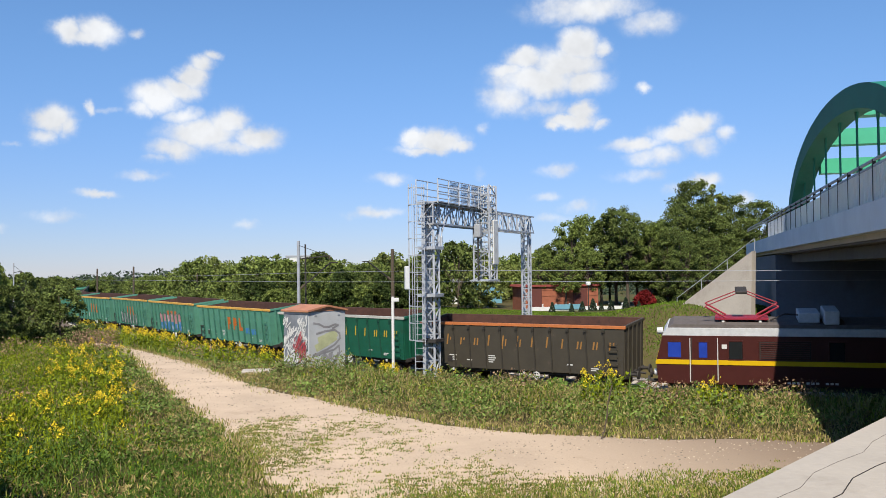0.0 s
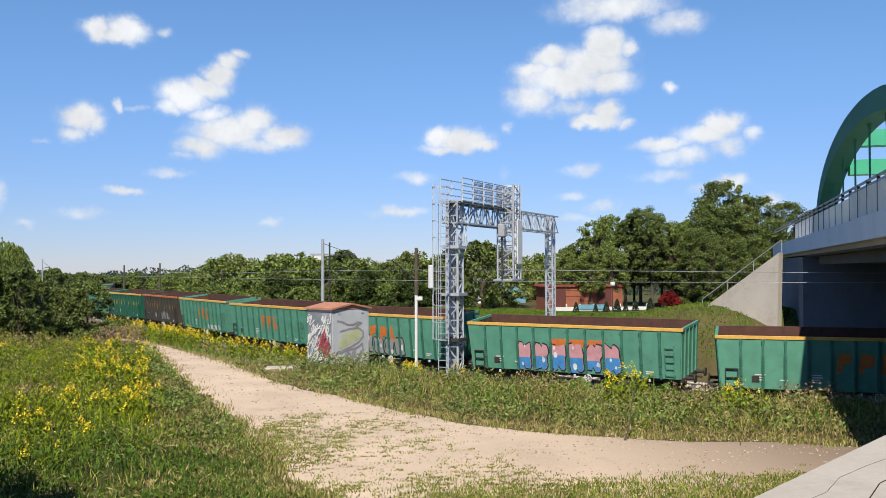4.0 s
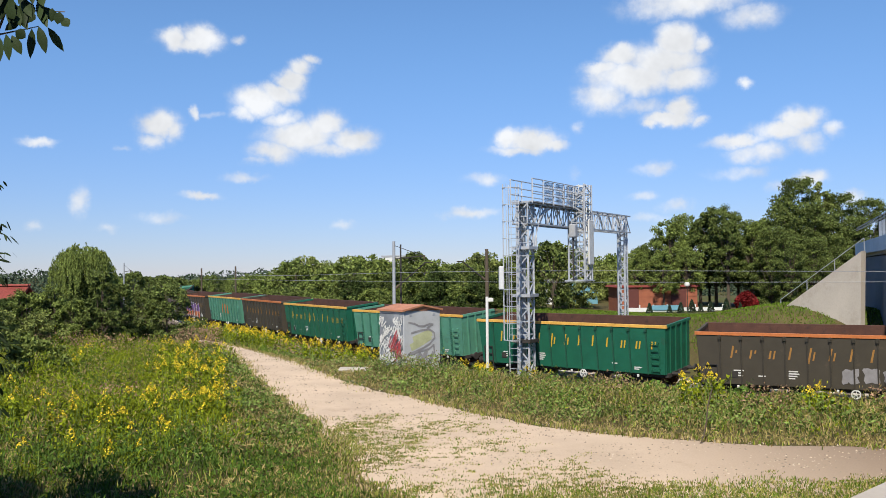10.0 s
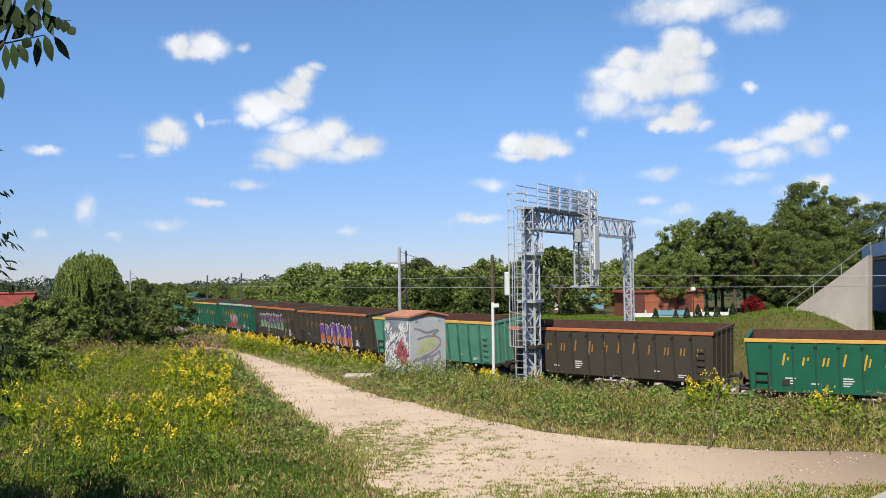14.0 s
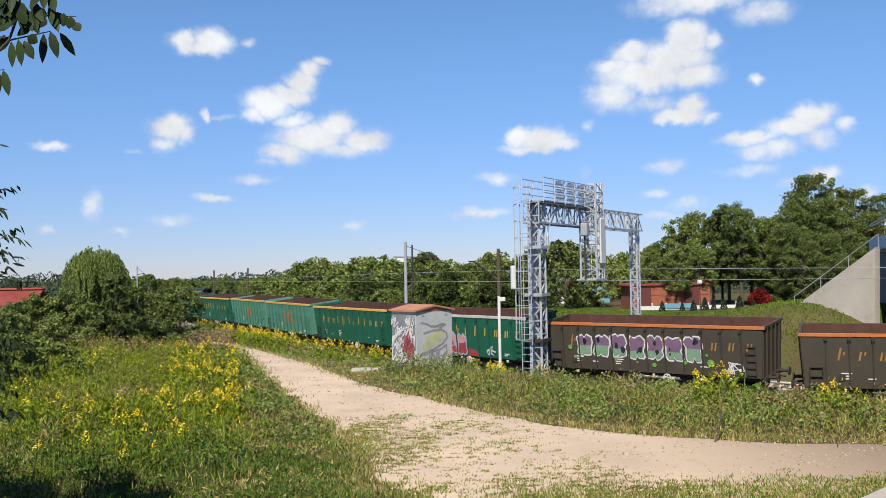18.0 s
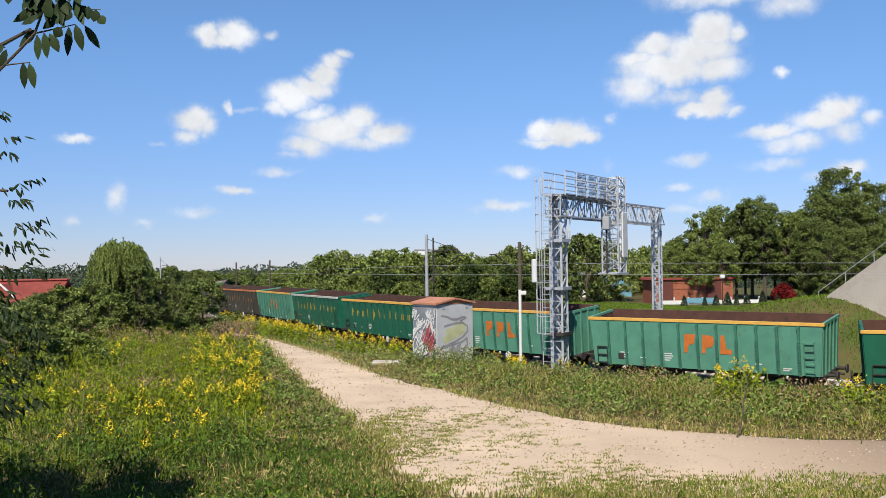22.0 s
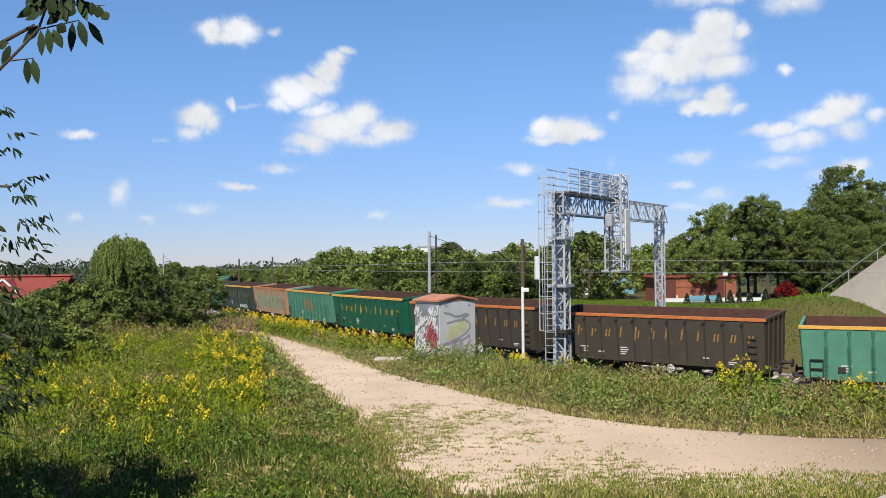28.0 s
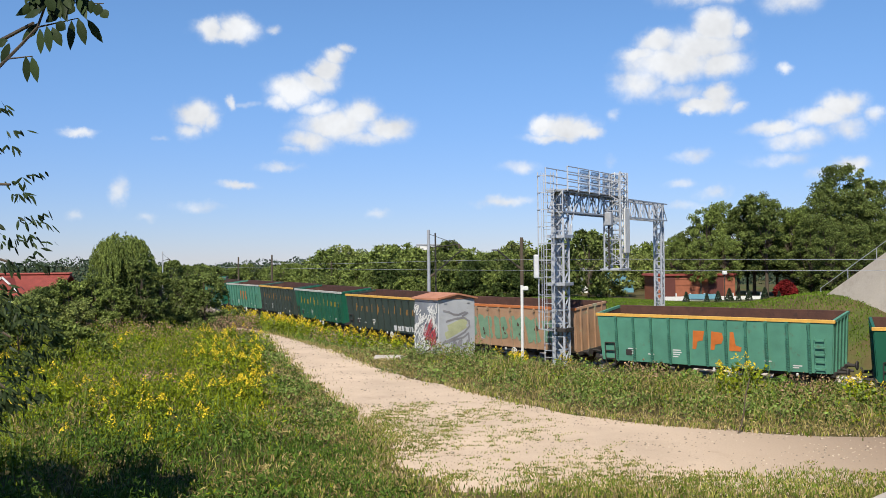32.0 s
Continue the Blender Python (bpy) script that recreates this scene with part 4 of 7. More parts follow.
def build_hut():
    c, r = Vector((0.05, 42.0, 0)), radians(-37)
    h = empty("equipment_hut", c, label="white equipment hut with low red roof and sprayed walls", category="hut")
    h.rotation_euler.z = -r
    a, b = 0.93, 1.05       # half width of the two walls
    wall = part("wall", box(B(), -b, b, -a, a, -0.6, 2.72, bevel=0.02), "hut_white", h)
    roof = B()
    # low gable with overhanging eaves
    for sx in (-1, 1):
        prism(roof, [(0, 3.0), (sx * (b + 0.1), 2.78), (sx * (b + 0.1), 2.7), (0, 2.92)] if sx > 0 else [(0, 2.92), (-(b + 0.1), 2.7), (-(b + 0.1), 2.78), (0, 3.0)], -a - 0.1, a + 0.1)
    part("roof", roof, "hut_roof", h, "low red tin roof")
    for sy in (-1, 1):
        part("gable", prism(B(), [(-b, 2.72), (b, 2.72), (0, 2.92)], sy * a - 0.02, sy * a + 0.02), "hut_roof", h)
    rng = random.Random(5)
    # scrawls: the wall towards -x is covered with white and red loops, the wall towards -y has grey strokes and a lime patch

    def scrawl(name, col, face, lines, width, label, lift=0.004):
        bm, d = B(), lift
        for pts in lines:
            for (u0, v0), (u1, v1) in zip(pts, pts[1:]):
                e = Vector((u1 - u0, v1 - v0))
                if e.length < 1e-4:
                    continue
                nrm = Vector((-e.y, e.x)).normalized() * width / 2
                e = e.normalized() * width * 0.35
                d += 0.00009
                q = [(u0 - e.x + nrm.x, v0 - e.y + nrm.y), (u1 + e.x + nrm.x, v1 + e.y + nrm.y), (u1 + e.x - nrm.x, v1 + e.y - nrm.y), (u0 - e.x - nrm.x, v0 - e.y - nrm.y)]
                vs = [bm.verts.new((-b - 0.004 - d, -u, v) if face == "x" else (u, -a - d, v)) for u, v in q]
                bm.faces.new(vs)
        tagged(part(name, bm, col, h, label), kind="stuff")

    def loops(n, u0, u1, v0, v1, size):
        out = []
        for _ in range(n):
            cu, cv = rng.uniform(u0, u1), rng.uniform(v0, v1)
            k, ph, w1, w2 = rng.randint(7, 14), rng.uniform(0, 6), rng.uniform(0.4, 1.0), rng.uniform(0.6, 1.3)
            sl = rng.uniform(-0.4, 0.4)
            pts = []
            for j in range(k):
                t = ph + j * rng.uniform(0.4, 0.9)
                u, v = cu + size * w1 * math.cos(t), cv + size * w2 * math.sin(t * 1.3) + sl * size * math.cos(t)
                pts.append((min(max(u, -a + 0.05), a - 0.05), min(max(v, 0.1), 2.55)))
            out.append(pts)
        return out
    part("grey_ground", box(B(), -b - 0.003, -b, -a + 0.03, a - 0.03, 0.0, 2.6), "hut_grey", h, "grey sprayed ground coat")
    scrawl("white_scrawl", "white", "x", loops(64, -0.85, 0.85, 0.4, 2.3, 0.22), 0.034, "white scribbled spray lines")
    scrawl("red_scrawl", "sp_red", "x", loops(6, 0.0, 0.75, 0.7, 1.6, 0.36), 0.038, "red scribbled spray lines", 0.08)
    wave = [(-0.75, 2.2), (-0.45, 2.14), (-0.2, 2.02), (0.1, 2.0), (0.45, 2.1), (0.62, 2.06), (0.3, 1.92)]
    hook = [(-0.6, 1.72), (-0.1, 1.82), (0.4, 1.85), (0.7, 1.68), (0.72, 1.45), (0.45, 1.2), (0.0, 1.0), (-0.5, 0.85), (-0.8, 0.78)]
    hook2 = [(-0.8, 0.74), (-0.2, 0.86), (0.35, 0.95), (0.66, 1.12), (0.7, 0.8), (0.5, 0.45), (0.3, 0.25)]
    part_pts = [[(-0.55, 1.1), (-0.1, 1.28), (0.4, 1.5)], [(-0.4, 1.42), (0.1, 1.58), (0.45, 1.68)]]
    scrawl("lime_scrawl", "sp_pale", "y", part_pts, 0.34, "faded lime spray patch")
    scrawl("grey_scrawl", "sp_grey", "y", [wave, hook, hook2, [(0.3, 0.3), (0.5, 0.6), (0.6, 0.8)]] + loops(5, -0.6, 0.4, 0.3, 0.7, 0.15), 0.09, "grey spray strokes", 0.008)
    part("vent", box(B(), -0.72, -0.6, -a - 0.02, -a, 2.5, 2.58), "mast", h)
    part("vent", box(B(), 0.6, 0.72, -a - 0.02, -a, 2.5, 2.58), "mast", h)
    slab = empty("concrete_slab", (-2.3, 41.6, 0.0), label="broken concrete slab lying beside the hut", category="slab")
    part("slab", box(B(), -0.9, 0.7, -0.5, 0.5, -0.12, 0.12, bevel=0.03), "concrete", slab)
    return h


build_hut()


# ---- signal gantry ----
def lattice(bm, p, q, across, up, w, h, n, r=0.035, faces=(0, 1, 2, 3)):
    """A four-chord lattice from p to q; across and up are unit vectors of its section."""
    p, q, across, up = Vector(p), Vector(q), Vector(across), Vector(up)
    cs = [across * sx * w / 2 + up * sy * h / 2 for sx, sy in ((-1, -1), (1, -1), (1, 1), (-1, 1))]
    for c in cs:
        bar(bm, p + c, q + c, r * 2.2)
    for f in faces:
        a, b = cs[f], cs[(f + 1) % 4]
        for i in range(n):
            u, v = p.lerp(q, i / n), p.lerp(q, (i + 1) / n)
            bar(bm, u + (a if i % 2 else b), v + (b if i % 2 else a), r * 1.3)
            bar(bm, u + a, u + b, r * 1.3)
    return bm


def ladder_cage(bm, at, z0, z1, side, fwd, w=0.45, cage_from=2.0, hoop=0.38):
    at, side, fwd = Vector(at), Vector(side), Vector(fwd)
    for s in (-1, 1):
        bar(bm, at + side * s * w / 2 + Vector((0, 0, z0)), at + side * s * w / 2 + Vector((0, 0, z1)), 0.04)
    z = z0 + 0.2
    while z < z1:
        bar(bm, at - side * w / 2 + Vector((0, 0, z)), at + side * w / 2 + Vector((0, 0, z)), 0.025)
        z += 0.3
    ring = [side * hoop * math.cos(a) * 1.05 - fwd * (0.12 + hoop * 1.6 * math.sin(a)) for a in np.linspace(0.0, math.pi, 7)]
    z = z0 + cage_from
    while z < z1:
        for i in range(6):
            bar(bm, at + ring[i] + Vector((0, 0, z)), at + ring[i + 1] + Vector((0, 0, z)), 0.03)
        z += 0.75
    for i in (1, 2, 3, 4, 5):
        bar(bm, at + ring[i] + Vector((0, 0, z0 + cage_from)), at + ring[i] + Vector((0, 0, z1)), 0.025)
    return bm


def build_gantry():
    A, C = Vector((5.33, 41.0, 0)), Vector((12.3, 51.5, 0))
    d = (C - A).normalized()
    n = Vector((d.y, -d.x, 0))          # towards the bridge
    up = Vector((0, 0, 1))
    g = empty("signal_gantry", A, label="galvanised lattice signal gantry spanning both railway tracks", category="signal gantry")
    Z0, Z1 = 6.62, 7.55

    def add(name, bm, m="zinc", parent=None, label=""):
        for v in bm.verts:
            v.co -= A
        return part(name, bm, m, parent or g, label)
    foot = land1(A.x, A.y) - 0.3
    add("leg", lattice(B(), A + up * foot, A + up * Z1, d, n, 0.54, 0.54, 15, 0.042))
    add("leg_plate", box(B(), -0.06, 0.06, -0.16, 0.16, foot, Z1, pose(*(A + d * 0.28 - n * 0.3), 0, 0, math.degrees(math.atan2(d.y, d.x)))))
    for z in (1.25, 5.45, 3.3):
        add("collar", box(B(), -0.5, 0.42, -0.45, 0.42, z, z + 0.14, pose(*A, 0, 0, math.degrees(math.atan2(d.y, d.x)))), "iron" if z < 2 else "zinc")
    foot2 = land1(C.x, C.y) - 0.3
    add("leg", lattice(B(), C + up * foot2, C + up * Z1, d, n, 0.4, 0.4, 15, 0.04))
    add("beam", lattice(B(), A - d * 0.5 + up * (Z0 + Z1) / 2, C + d * 0.3 + up * (Z0 + Z1) / 2, n, up, 0.75, Z1 - Z0, 19, 0.032))
    # curved braces under the beam
    for s in (-1, 1):
        bm = tube(B(), [A + d * (0.35 + 1.5 * (1 - math.cos(i / 7 * math.pi / 2))) + n * s * 0.36 + up * (Z0 - 1.0 + 1.75 * math.sin(i / 7 * math.pi / 2)) for i in range(8)], 0.06, 6)
        add("brace", bm)
    # walkway with handrails on the beam, over its nearer half
    W = 7.0
    a0 = A - d * 0.35 + up * Z1
    add("walkway", box(B(), 0, W, -0.55, 0.55, 0.05, 0.1, pose(*a0, 0, 0, math.degrees(math.atan2(d.y, d.x)))))
    for s in (-1, 1):
        for z in (0.42, 0.75, 1.1):
            add("handrail", bar(B(), a0 + n * s * 0.55 + up * z, a0 + d * W + n * s * 0.55 + up * z, 0.04))
        for i in range(7):
            o = a0 + d * (i * W / 6) + n * s * 0.55
            add("post", bar(B(), o, o + up * 1.12, 0.05))
    for i in range(4):
        o = a0 + d * (1.45 + i * 1.25) + n * 0.5
        bm = B()
        for k in range(11):
            bar(bm, o + d * (0.1 * k) + up * 0.15, o + d * (0.1 * k) + up * 1.05, 0.022)
        for k in range(8):
            bar(bm, o + up * (0.15 + k * 0.128), o + d * 1.0 + up * (0.15 + k * 0.128), 0.022)
        add("mesh_panel", bm)
    # hanging signal cage beyond the middle of the span
    h = A + d * 5.0 + n * 0.6
    zt, zb = 8.75, 4.0
    cage = add("signal_cage", lattice(B(), h + up * zb, h + up * zt, d, n, 0.95, 0.85, 10, 0.034), label="hanging cage with ladder and signal back")
    add("cage_floor", box(B(), -0.85, 0.65, -0.5, 0.5, zb - 0.06, zb, pose(*h, 0, 0, math.degrees(math.atan2(d.y, d.x)))), "zinc", cage)
    add("signal_back", box(B(), -0.3, 0.34, -0.52, -0.44, 4.75, 7.0, pose(*(h + d * 0.2), 0, 0, math.degrees(math.atan2(d.y, d.x))), bevel=0.03), "white", cage, "pale grey back of a colour light signal")
    add("signal_hood", box(B(), -1.1, -0.75, -0.2, 0.15, 6.1, 6.75, pose(*h, 0, 0, math.degrees(math.atan2(d.y, d.x))), bevel=0.04), "mast", cage)
    add("hanger", bar(B(), h - d * 0.9 + up * zb, h - d * 0.9 + up * Z0, 0.07), "iron", cage)
    add("cage_ladder", ladder_cage(B(), h + n * 0.42, zb, zt, d, n, 0.4, 0.2, 0.3), "white", cage)
    # ladder with safety hoops beside the near leg
    add("ladder", ladder_cage(B(), A - d * 0.95 - n * 0.1, foot + 0.4, 8.35, n, d, 0.5, 2.4, 0.36))
    add("relay_box", box(B(), -0.11, 0.11, -0.17, 0.17, 3.65, 4.7, pose(*(A - d * 1.5 - n * 0.45)), bevel=0.04), "loco_roof", None, "white relay box beside the ladder")
    post = A - d * 1.75 - n * 1.05
    add("white_post", rod(B(), post + up * (foot + 0.1), post + up * 3.35, 0.066, n=10), "white", None, "white signal post")
    add("bracket", box(B(), -0.05, 0.28, -0.06, 0.06, 3.12, 3.3, pose(*post), bevel=0.02), "white")


build_gantry()


# ---- overhead line ----
def build_pole(name, x, y, top, r, m, label, category="pole", arm=0.0):
    p = empty(name, (x, y, land1(x, y)), label=label, category=category)
    z = top - land1(x, y)
    part("mast", rod(B(), (0, 0, -0.3), (0, 0, z), r, r * 0.75, 10), m, p)
    if arm:
        part("bracket_arm", rod(B(), (0, 0, z - 1.3), (arm, -arm * 0.6, z - 1.1), 0.04), "iron", p)
        part("stay", rod(B(), (0, 0, z - 0.3), (arm * 0.95, -arm * 0.57, z - 1.1), 0.02), "iron", p)
        part("insulator", rod(B(), (arm, -arm * 0.6, z - 1.35), (arm, -arm * 0.6, z - 1.05), 0.07, n=8), "bark", p)
    return p


build_pole("catenary_mast", -1.04, 66.0, 6.72, 0.14, "mast", "grey steel overhead line mast beside the railway", "mast", 2.2)
# added rod standing in for the dark strip of the H-beam mast
build_pole("catenary_mast", -0.55, 66.6, 6.5, 0.08, "iron", "dark strip of the H-beam mast, drawn as its own rod", "mast")
build_pole("wooden_pole", 5.4, 62.0, 6.0, 0.15, "bark", "weathered brown wooden pole among the trees", "pole", 0.0)
build_pole("catenary_mast", -22.7, 120.0, 5.4, 0.14, "bark", "brown overhead line mast beside the curve", "mast")
build_pole("catenary_mast", -28.5, 126.0, 5.2, 0.14, "bark", "brown overhead line mast beside the curve", "mast")
build_pole("lamp_post", -40.3, 130.0, 6.1, 0.1, "mast", "slim grey lamp post behind the bushes", "lamp post", 1.2)
def build_cantilever(x, y, p, q, label):
    """A dark tubular bracket that carries the wires beside a mast."""
    c = empty("catenary_bracket", (x, y, land1(x, y)), label=label, category="bracket")
    o = Vector((x, y, land1(x, y)))
    part("tube", rod(B(), Vector(p) - o, Vector(q) - o, 0.05, n=6), "iron", c)
    d = Vector(((q[0] - p[0]) * 0.25, 0, 0))
    part("tip", rod(B(), Vector(q) - o, Vector(q) - o + d, 0.04, n=6), "iron", c)
    part("stay", rod(B(), (0, 0, q[2] + 0.5 - o.z), Vector(q) - o, 0.015, n=4), "iron", c)
    part("insulator", rod(B(), Vector(p) - o, Vector(p) - o + (Vector(q) - Vector(p)) * 0.14, 0.09, n=8), "bark", c)


build_cantilever(-1.04, 66.0, (-0.9, 66.0, 3.3), (1.25, 65.6, 5.15), "dark tubular bracket on the grey overhead line mast")
build_cantilever(5.4, 62.0, (5.25, 62.0, 3.9), (3.7, 61.6, 5.15), "dark tubular bracket on the brown wooden pole")
for side, zz, nm in ((0.0, 3.93, "contact_wire"), (0.0, 4.38, "carrier_wire")):
    bm = tube(B(), [(*rail(-50 + i * 3.0, side), zz + (0.1 * math.cos((-50 + i * 3.0) * 0.11) if nm == "carrier_wire" else 0)) for i in range(56)], 0.009, 4)
    wr = part(nm, bm, "mast")
    tagged(wr, "thin dark overhead wire above the railway track", "wire")


# ---- bridge ----
M["bridge_green"] = mat("green_bridge_paint", (0.00616, 0.154, 0.1078), 0.75, vary=0.15, scale=0.8)
M["bridge_light"] = mat("light_green_bridge_paint", (0.0385, 0.3234, 0.1848), 0.5, vary=0.12, scale=0.8)
M["panel_white"] = mat("pale_railing_panel", (0.88, 0.88, 0.86), 0.6, vary=0.06, through=0.7)
M["edge_pale"] = mat("pale_blue_grey_edge_panels", (0.56, 0.62, 0.68), 0.7, vary=0.14, scale=0.5, spots=(0.42, 0.46, 0.5), spot_scale=0.6, spot_at=0.62)
# weathered blue-grey concrete, darkened further to paint in the bridge's shade
M["abut"] = mat("weathered_blue_grey_shade_concrete", (0.1309, 0.1463, 0.1733), 0.9, vary=0.2, scale=0.5, fine=8, spots=(0.0924, 0.1001, 0.1155), spot_scale=0.5, spot_at=0.55)
# concrete darkened so its colour carries the shade under the deck
M["shade_dark"] = mat("shade_dark_concrete", (0.0847, 0.08085, 0.077), 0.95, vary=0.25, scale=0.7, fine=8)


def build_bridge():
    A = Vector((22.1, 41.3, 0))
    u, n = Vector((-0.386, -0.922, 0)).normalized(), Vector((0.922, -0.386, 0)).normalized()
    up = Vector((0, 0, 1))
    frame_m = Matrix((( u.x, n.x, 0, A.x), (u.y, n.y, 0, A.y), (0, 0, 1, 0), (0, 0, 0, 1)))   # x along the deck towards the eye, y inwards
    b = empty("arch_bridge", A, label="green tied-arch road bridge with concrete deck and railings", category="bridge")

    def add(name, bm, m, parent=None, label="", local=True):
        for v in bm.verts:
            v.co = (frame_m @ v.co if local else v.co) - A
        bmesh.ops.recalc_face_normals(bm, faces=bm.faces[:])
        return part(name, bm, m, parent or b, label)
    # deck made wider than seen, so less light gets in under it
    L0, L1, WD = -16.0, 60.0, 15.0
    add("deck", box(B(), L0, L1, 0.25, WD, 5.15, 5.95), "concrete")
    # soffit and girders take the concrete with shade in its colour
    add("soffit", box(B(), -0.25, 27.4, 0.3, WD + 14.9, 5.08, 5.146), "shade_dark", label="dark underside of the deck, shade put into its colour")
    # added slab, out of view, that only blocks skylight beside the deck
    add("second_deck", box(B(), L0, L1, WD + 0.35, WD + 15.0, 5.15, 5.9), "concrete", label="unseen slab added to keep light out from under the deck")
    add("edge_beam", box(B(), L0, 19.0, -0.05, 0.246, 5.3, 5.98), "edge_pale", label="pale grey edge beam of the deck")
    add("edge_beam", box(B(), 19.0, L1, -0.06, 0.246, 5.3, 5.99), "edge_pale", label="blue-grey edge panel of the deck")
    add("edge_beam", box(B(), L0, L1, WD + 0.004, WD + 0.3, 5.3, 5.98), "concrete")
    for i in range(8):
        add("girder", box(B(), 1.0, 27.0, 0.8 + i * 1.9, 1.3 + i * 1.9, 4.7, 5.07), "shade_dark", label="deck girder with shade put into its colour")
    # railing: posts, handrails, ribbed panels
    x = -2.0
    while x < 34.0:
        add("railing_post", box(B(), x - 0.04, x + 0.04, 0.02, 0.1, 5.98, 7.0), "iron")
        if x < 14.5:
            add("railing_panel", box(B(), x + 0.05, x + 1.55, 0.03, 0.07, 6.0, 6.72), "panel_white")
        else:
            panel = add("railing_panel", box(B(), x + 0.04, x + 1.56, 0.055, 0.07, 6.0, 6.82), "panel_white", label="pale ribbed railing panel")
            for j in range(9):
                add("picket", box(B(), x + 0.08 + j * 0.165, x + 0.15 + j * 0.165, 0.02, 0.054, 6.02, 6.8), "panel_white", panel)
        x += 1.6
    for z in (6.98, 6.84):
        add("handrail", bar(B(), (L0, 0.06, z), (L1, 0.06, z), 0.06), "mast")
    add("far_railing", box(B(), L0, L1, WD + 0.1, WD + 0.16, 5.98, 7.0), "panel_white")
    # two arches, hangers and cross beams
    for off, nm in ((0.5, "arch"), (WD - 0.6, "arch")):
        bm = B()
        N = 26
        rings = []
        for i in range(N + 1):
            a = math.pi * i / N
            ca, sa = math.cos(a), max(math.sin(a), 0.0)
            cx, cz = 16.5 - 11.0 * ca, 5.9 + 3.65 * sa ** 0.9
            nx, nz = -ca * 0.5, sa
            ln = math.hypot(nx, nz) or 1
            nx, nz = nx / ln, nz / ln
            r = []
            for dy, dn in ((-0.35, -0.32), (0.35, -0.32), (0.35, 0.32), (-0.35, 0.32)):
                r.append(bm.verts.new((cx + nx * (dn - 0.3), off + dy, cz + nz * (dn - 0.3))))
            rings.append(r)
        for p, q in zip(rings, rings[1:]):
            for j in range(4):
                bm.faces.new((p[j], p[(j + 1) % 4], q[(j + 1) % 4], q[j]))
        arch = add(nm, bm, "bridge_green", label="green box-section arch rib")
        for i in range(7):
            xx = 8.2 + i * 2.75
            ztop = 5.9 + 3.65 * (1 - ((xx - 16.5) / 11.0) ** 2) ** 0.45 - 0.55
            add("hanger", rod(B(), (xx, off, 5.9), (xx, off, ztop), 0.035), "bridge_green", arch)
            add("gusset", prism(B(), [(xx - 0.24, ztop + 0.1), (xx + 0.24, ztop + 0.1), (xx, ztop - 0.45)], off - 0.03, off + 0.03), "bridge_green", arch)
    for xx, zz in ((9.8, 8.25), (12.3, 9.0), (16.5, 9.35), (20.5, 9.0)):
        add("cross_beam", box(B(), xx - 0.3, xx + 0.3, 0.86, WD - 0.96, zz - 0.25, zz + 0.3), "bridge_light", label="light green cross beam between the arches")
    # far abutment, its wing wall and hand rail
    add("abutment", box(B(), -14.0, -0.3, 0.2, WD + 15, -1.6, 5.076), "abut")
    w = B()
    pts = [Vector((22.15, 43.4, 5.3)), Vector((21.9, 43.2, 0.4)), Vector((19.3, 48.6, 0.4)), Vector((19.3, 48.65, 1.55))]
    back = [p + Vector((0.35, 0.25, 0)) for p in pts]
    va, vb = [w.verts.new(p) for p in pts], [w.verts.new(p) for p in back]
    w.faces.new(va)
    w.faces.new(vb[::-1])
    for i in range(4):
        j = (i + 1) % 4
        w.faces.new((va[j], va[i], vb[i], vb[j]))
    add("wing_wall", w, "concrete", None, "sloping pale concrete wing wall", local=False)
    for i in range(4):
        p = pts[0].lerp(pts[3], i / 3.6) + Vector((0.2, 0.1, 0))
        add("wing_rail_post", bar(B(), p, p + up * 0.65, 0.03), "mast", None, "", False)
    for z in (0.65,):
        p = pts[0] + Vector((0.2, 0.1, 0))
        add("wing_rail", bar(B(), p + up * z, pts[0].lerp(pts[3], 3 / 3.6) + Vector((0.2, 0.1, z)), 0.03), "mast", None, "", False)
    # near abutment under the deck, drawn out beyond view to block light
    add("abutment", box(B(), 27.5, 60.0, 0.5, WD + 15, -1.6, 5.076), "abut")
    return b


build_bridge()


def build_near_wall():
    bm = B()
    a, c = Vector((2.66, 5.68, 3.0)), Vector((5.55, 8.28, 3.0))
    d = (c - a).normalized()
    n = Vector((d.y, -d.x, 0))
    m = Matrix(((d.x, n.x, 0, a.x), (d.y, n.y, 0, a.y), (0, 0, 1, 0), (0, 0, 0, 1)))
    box(bm, -6.0, 9.0, 0, 0.9, -0.5, 3.0, m, bevel=0.03)
    w = empty("parapet_wall", (a.x, a.y, 0), label="broad weathered concrete wall top beside the bridge", category="wall")
    for v in bm.verts:
        v.co -= Vector((a.x, a.y, 0))
    part("wall", bm, "concrete", w)
    for o, k in ((0.3, 0.004), (0.57, 0.007)):
        pts = [m @ Vector((-5.0 + i * 0.5, o + 0.03 * math.sin(i * 1.9) + 0.015 * math.sin(i * 4.1), 2.998)) - Vector((a.x, a.y, 0)) for i in range(28)]
        part("crack", tube(B(), pts, k, 4), "iron", w, "dark crack along the wall top")


build_near_wall()


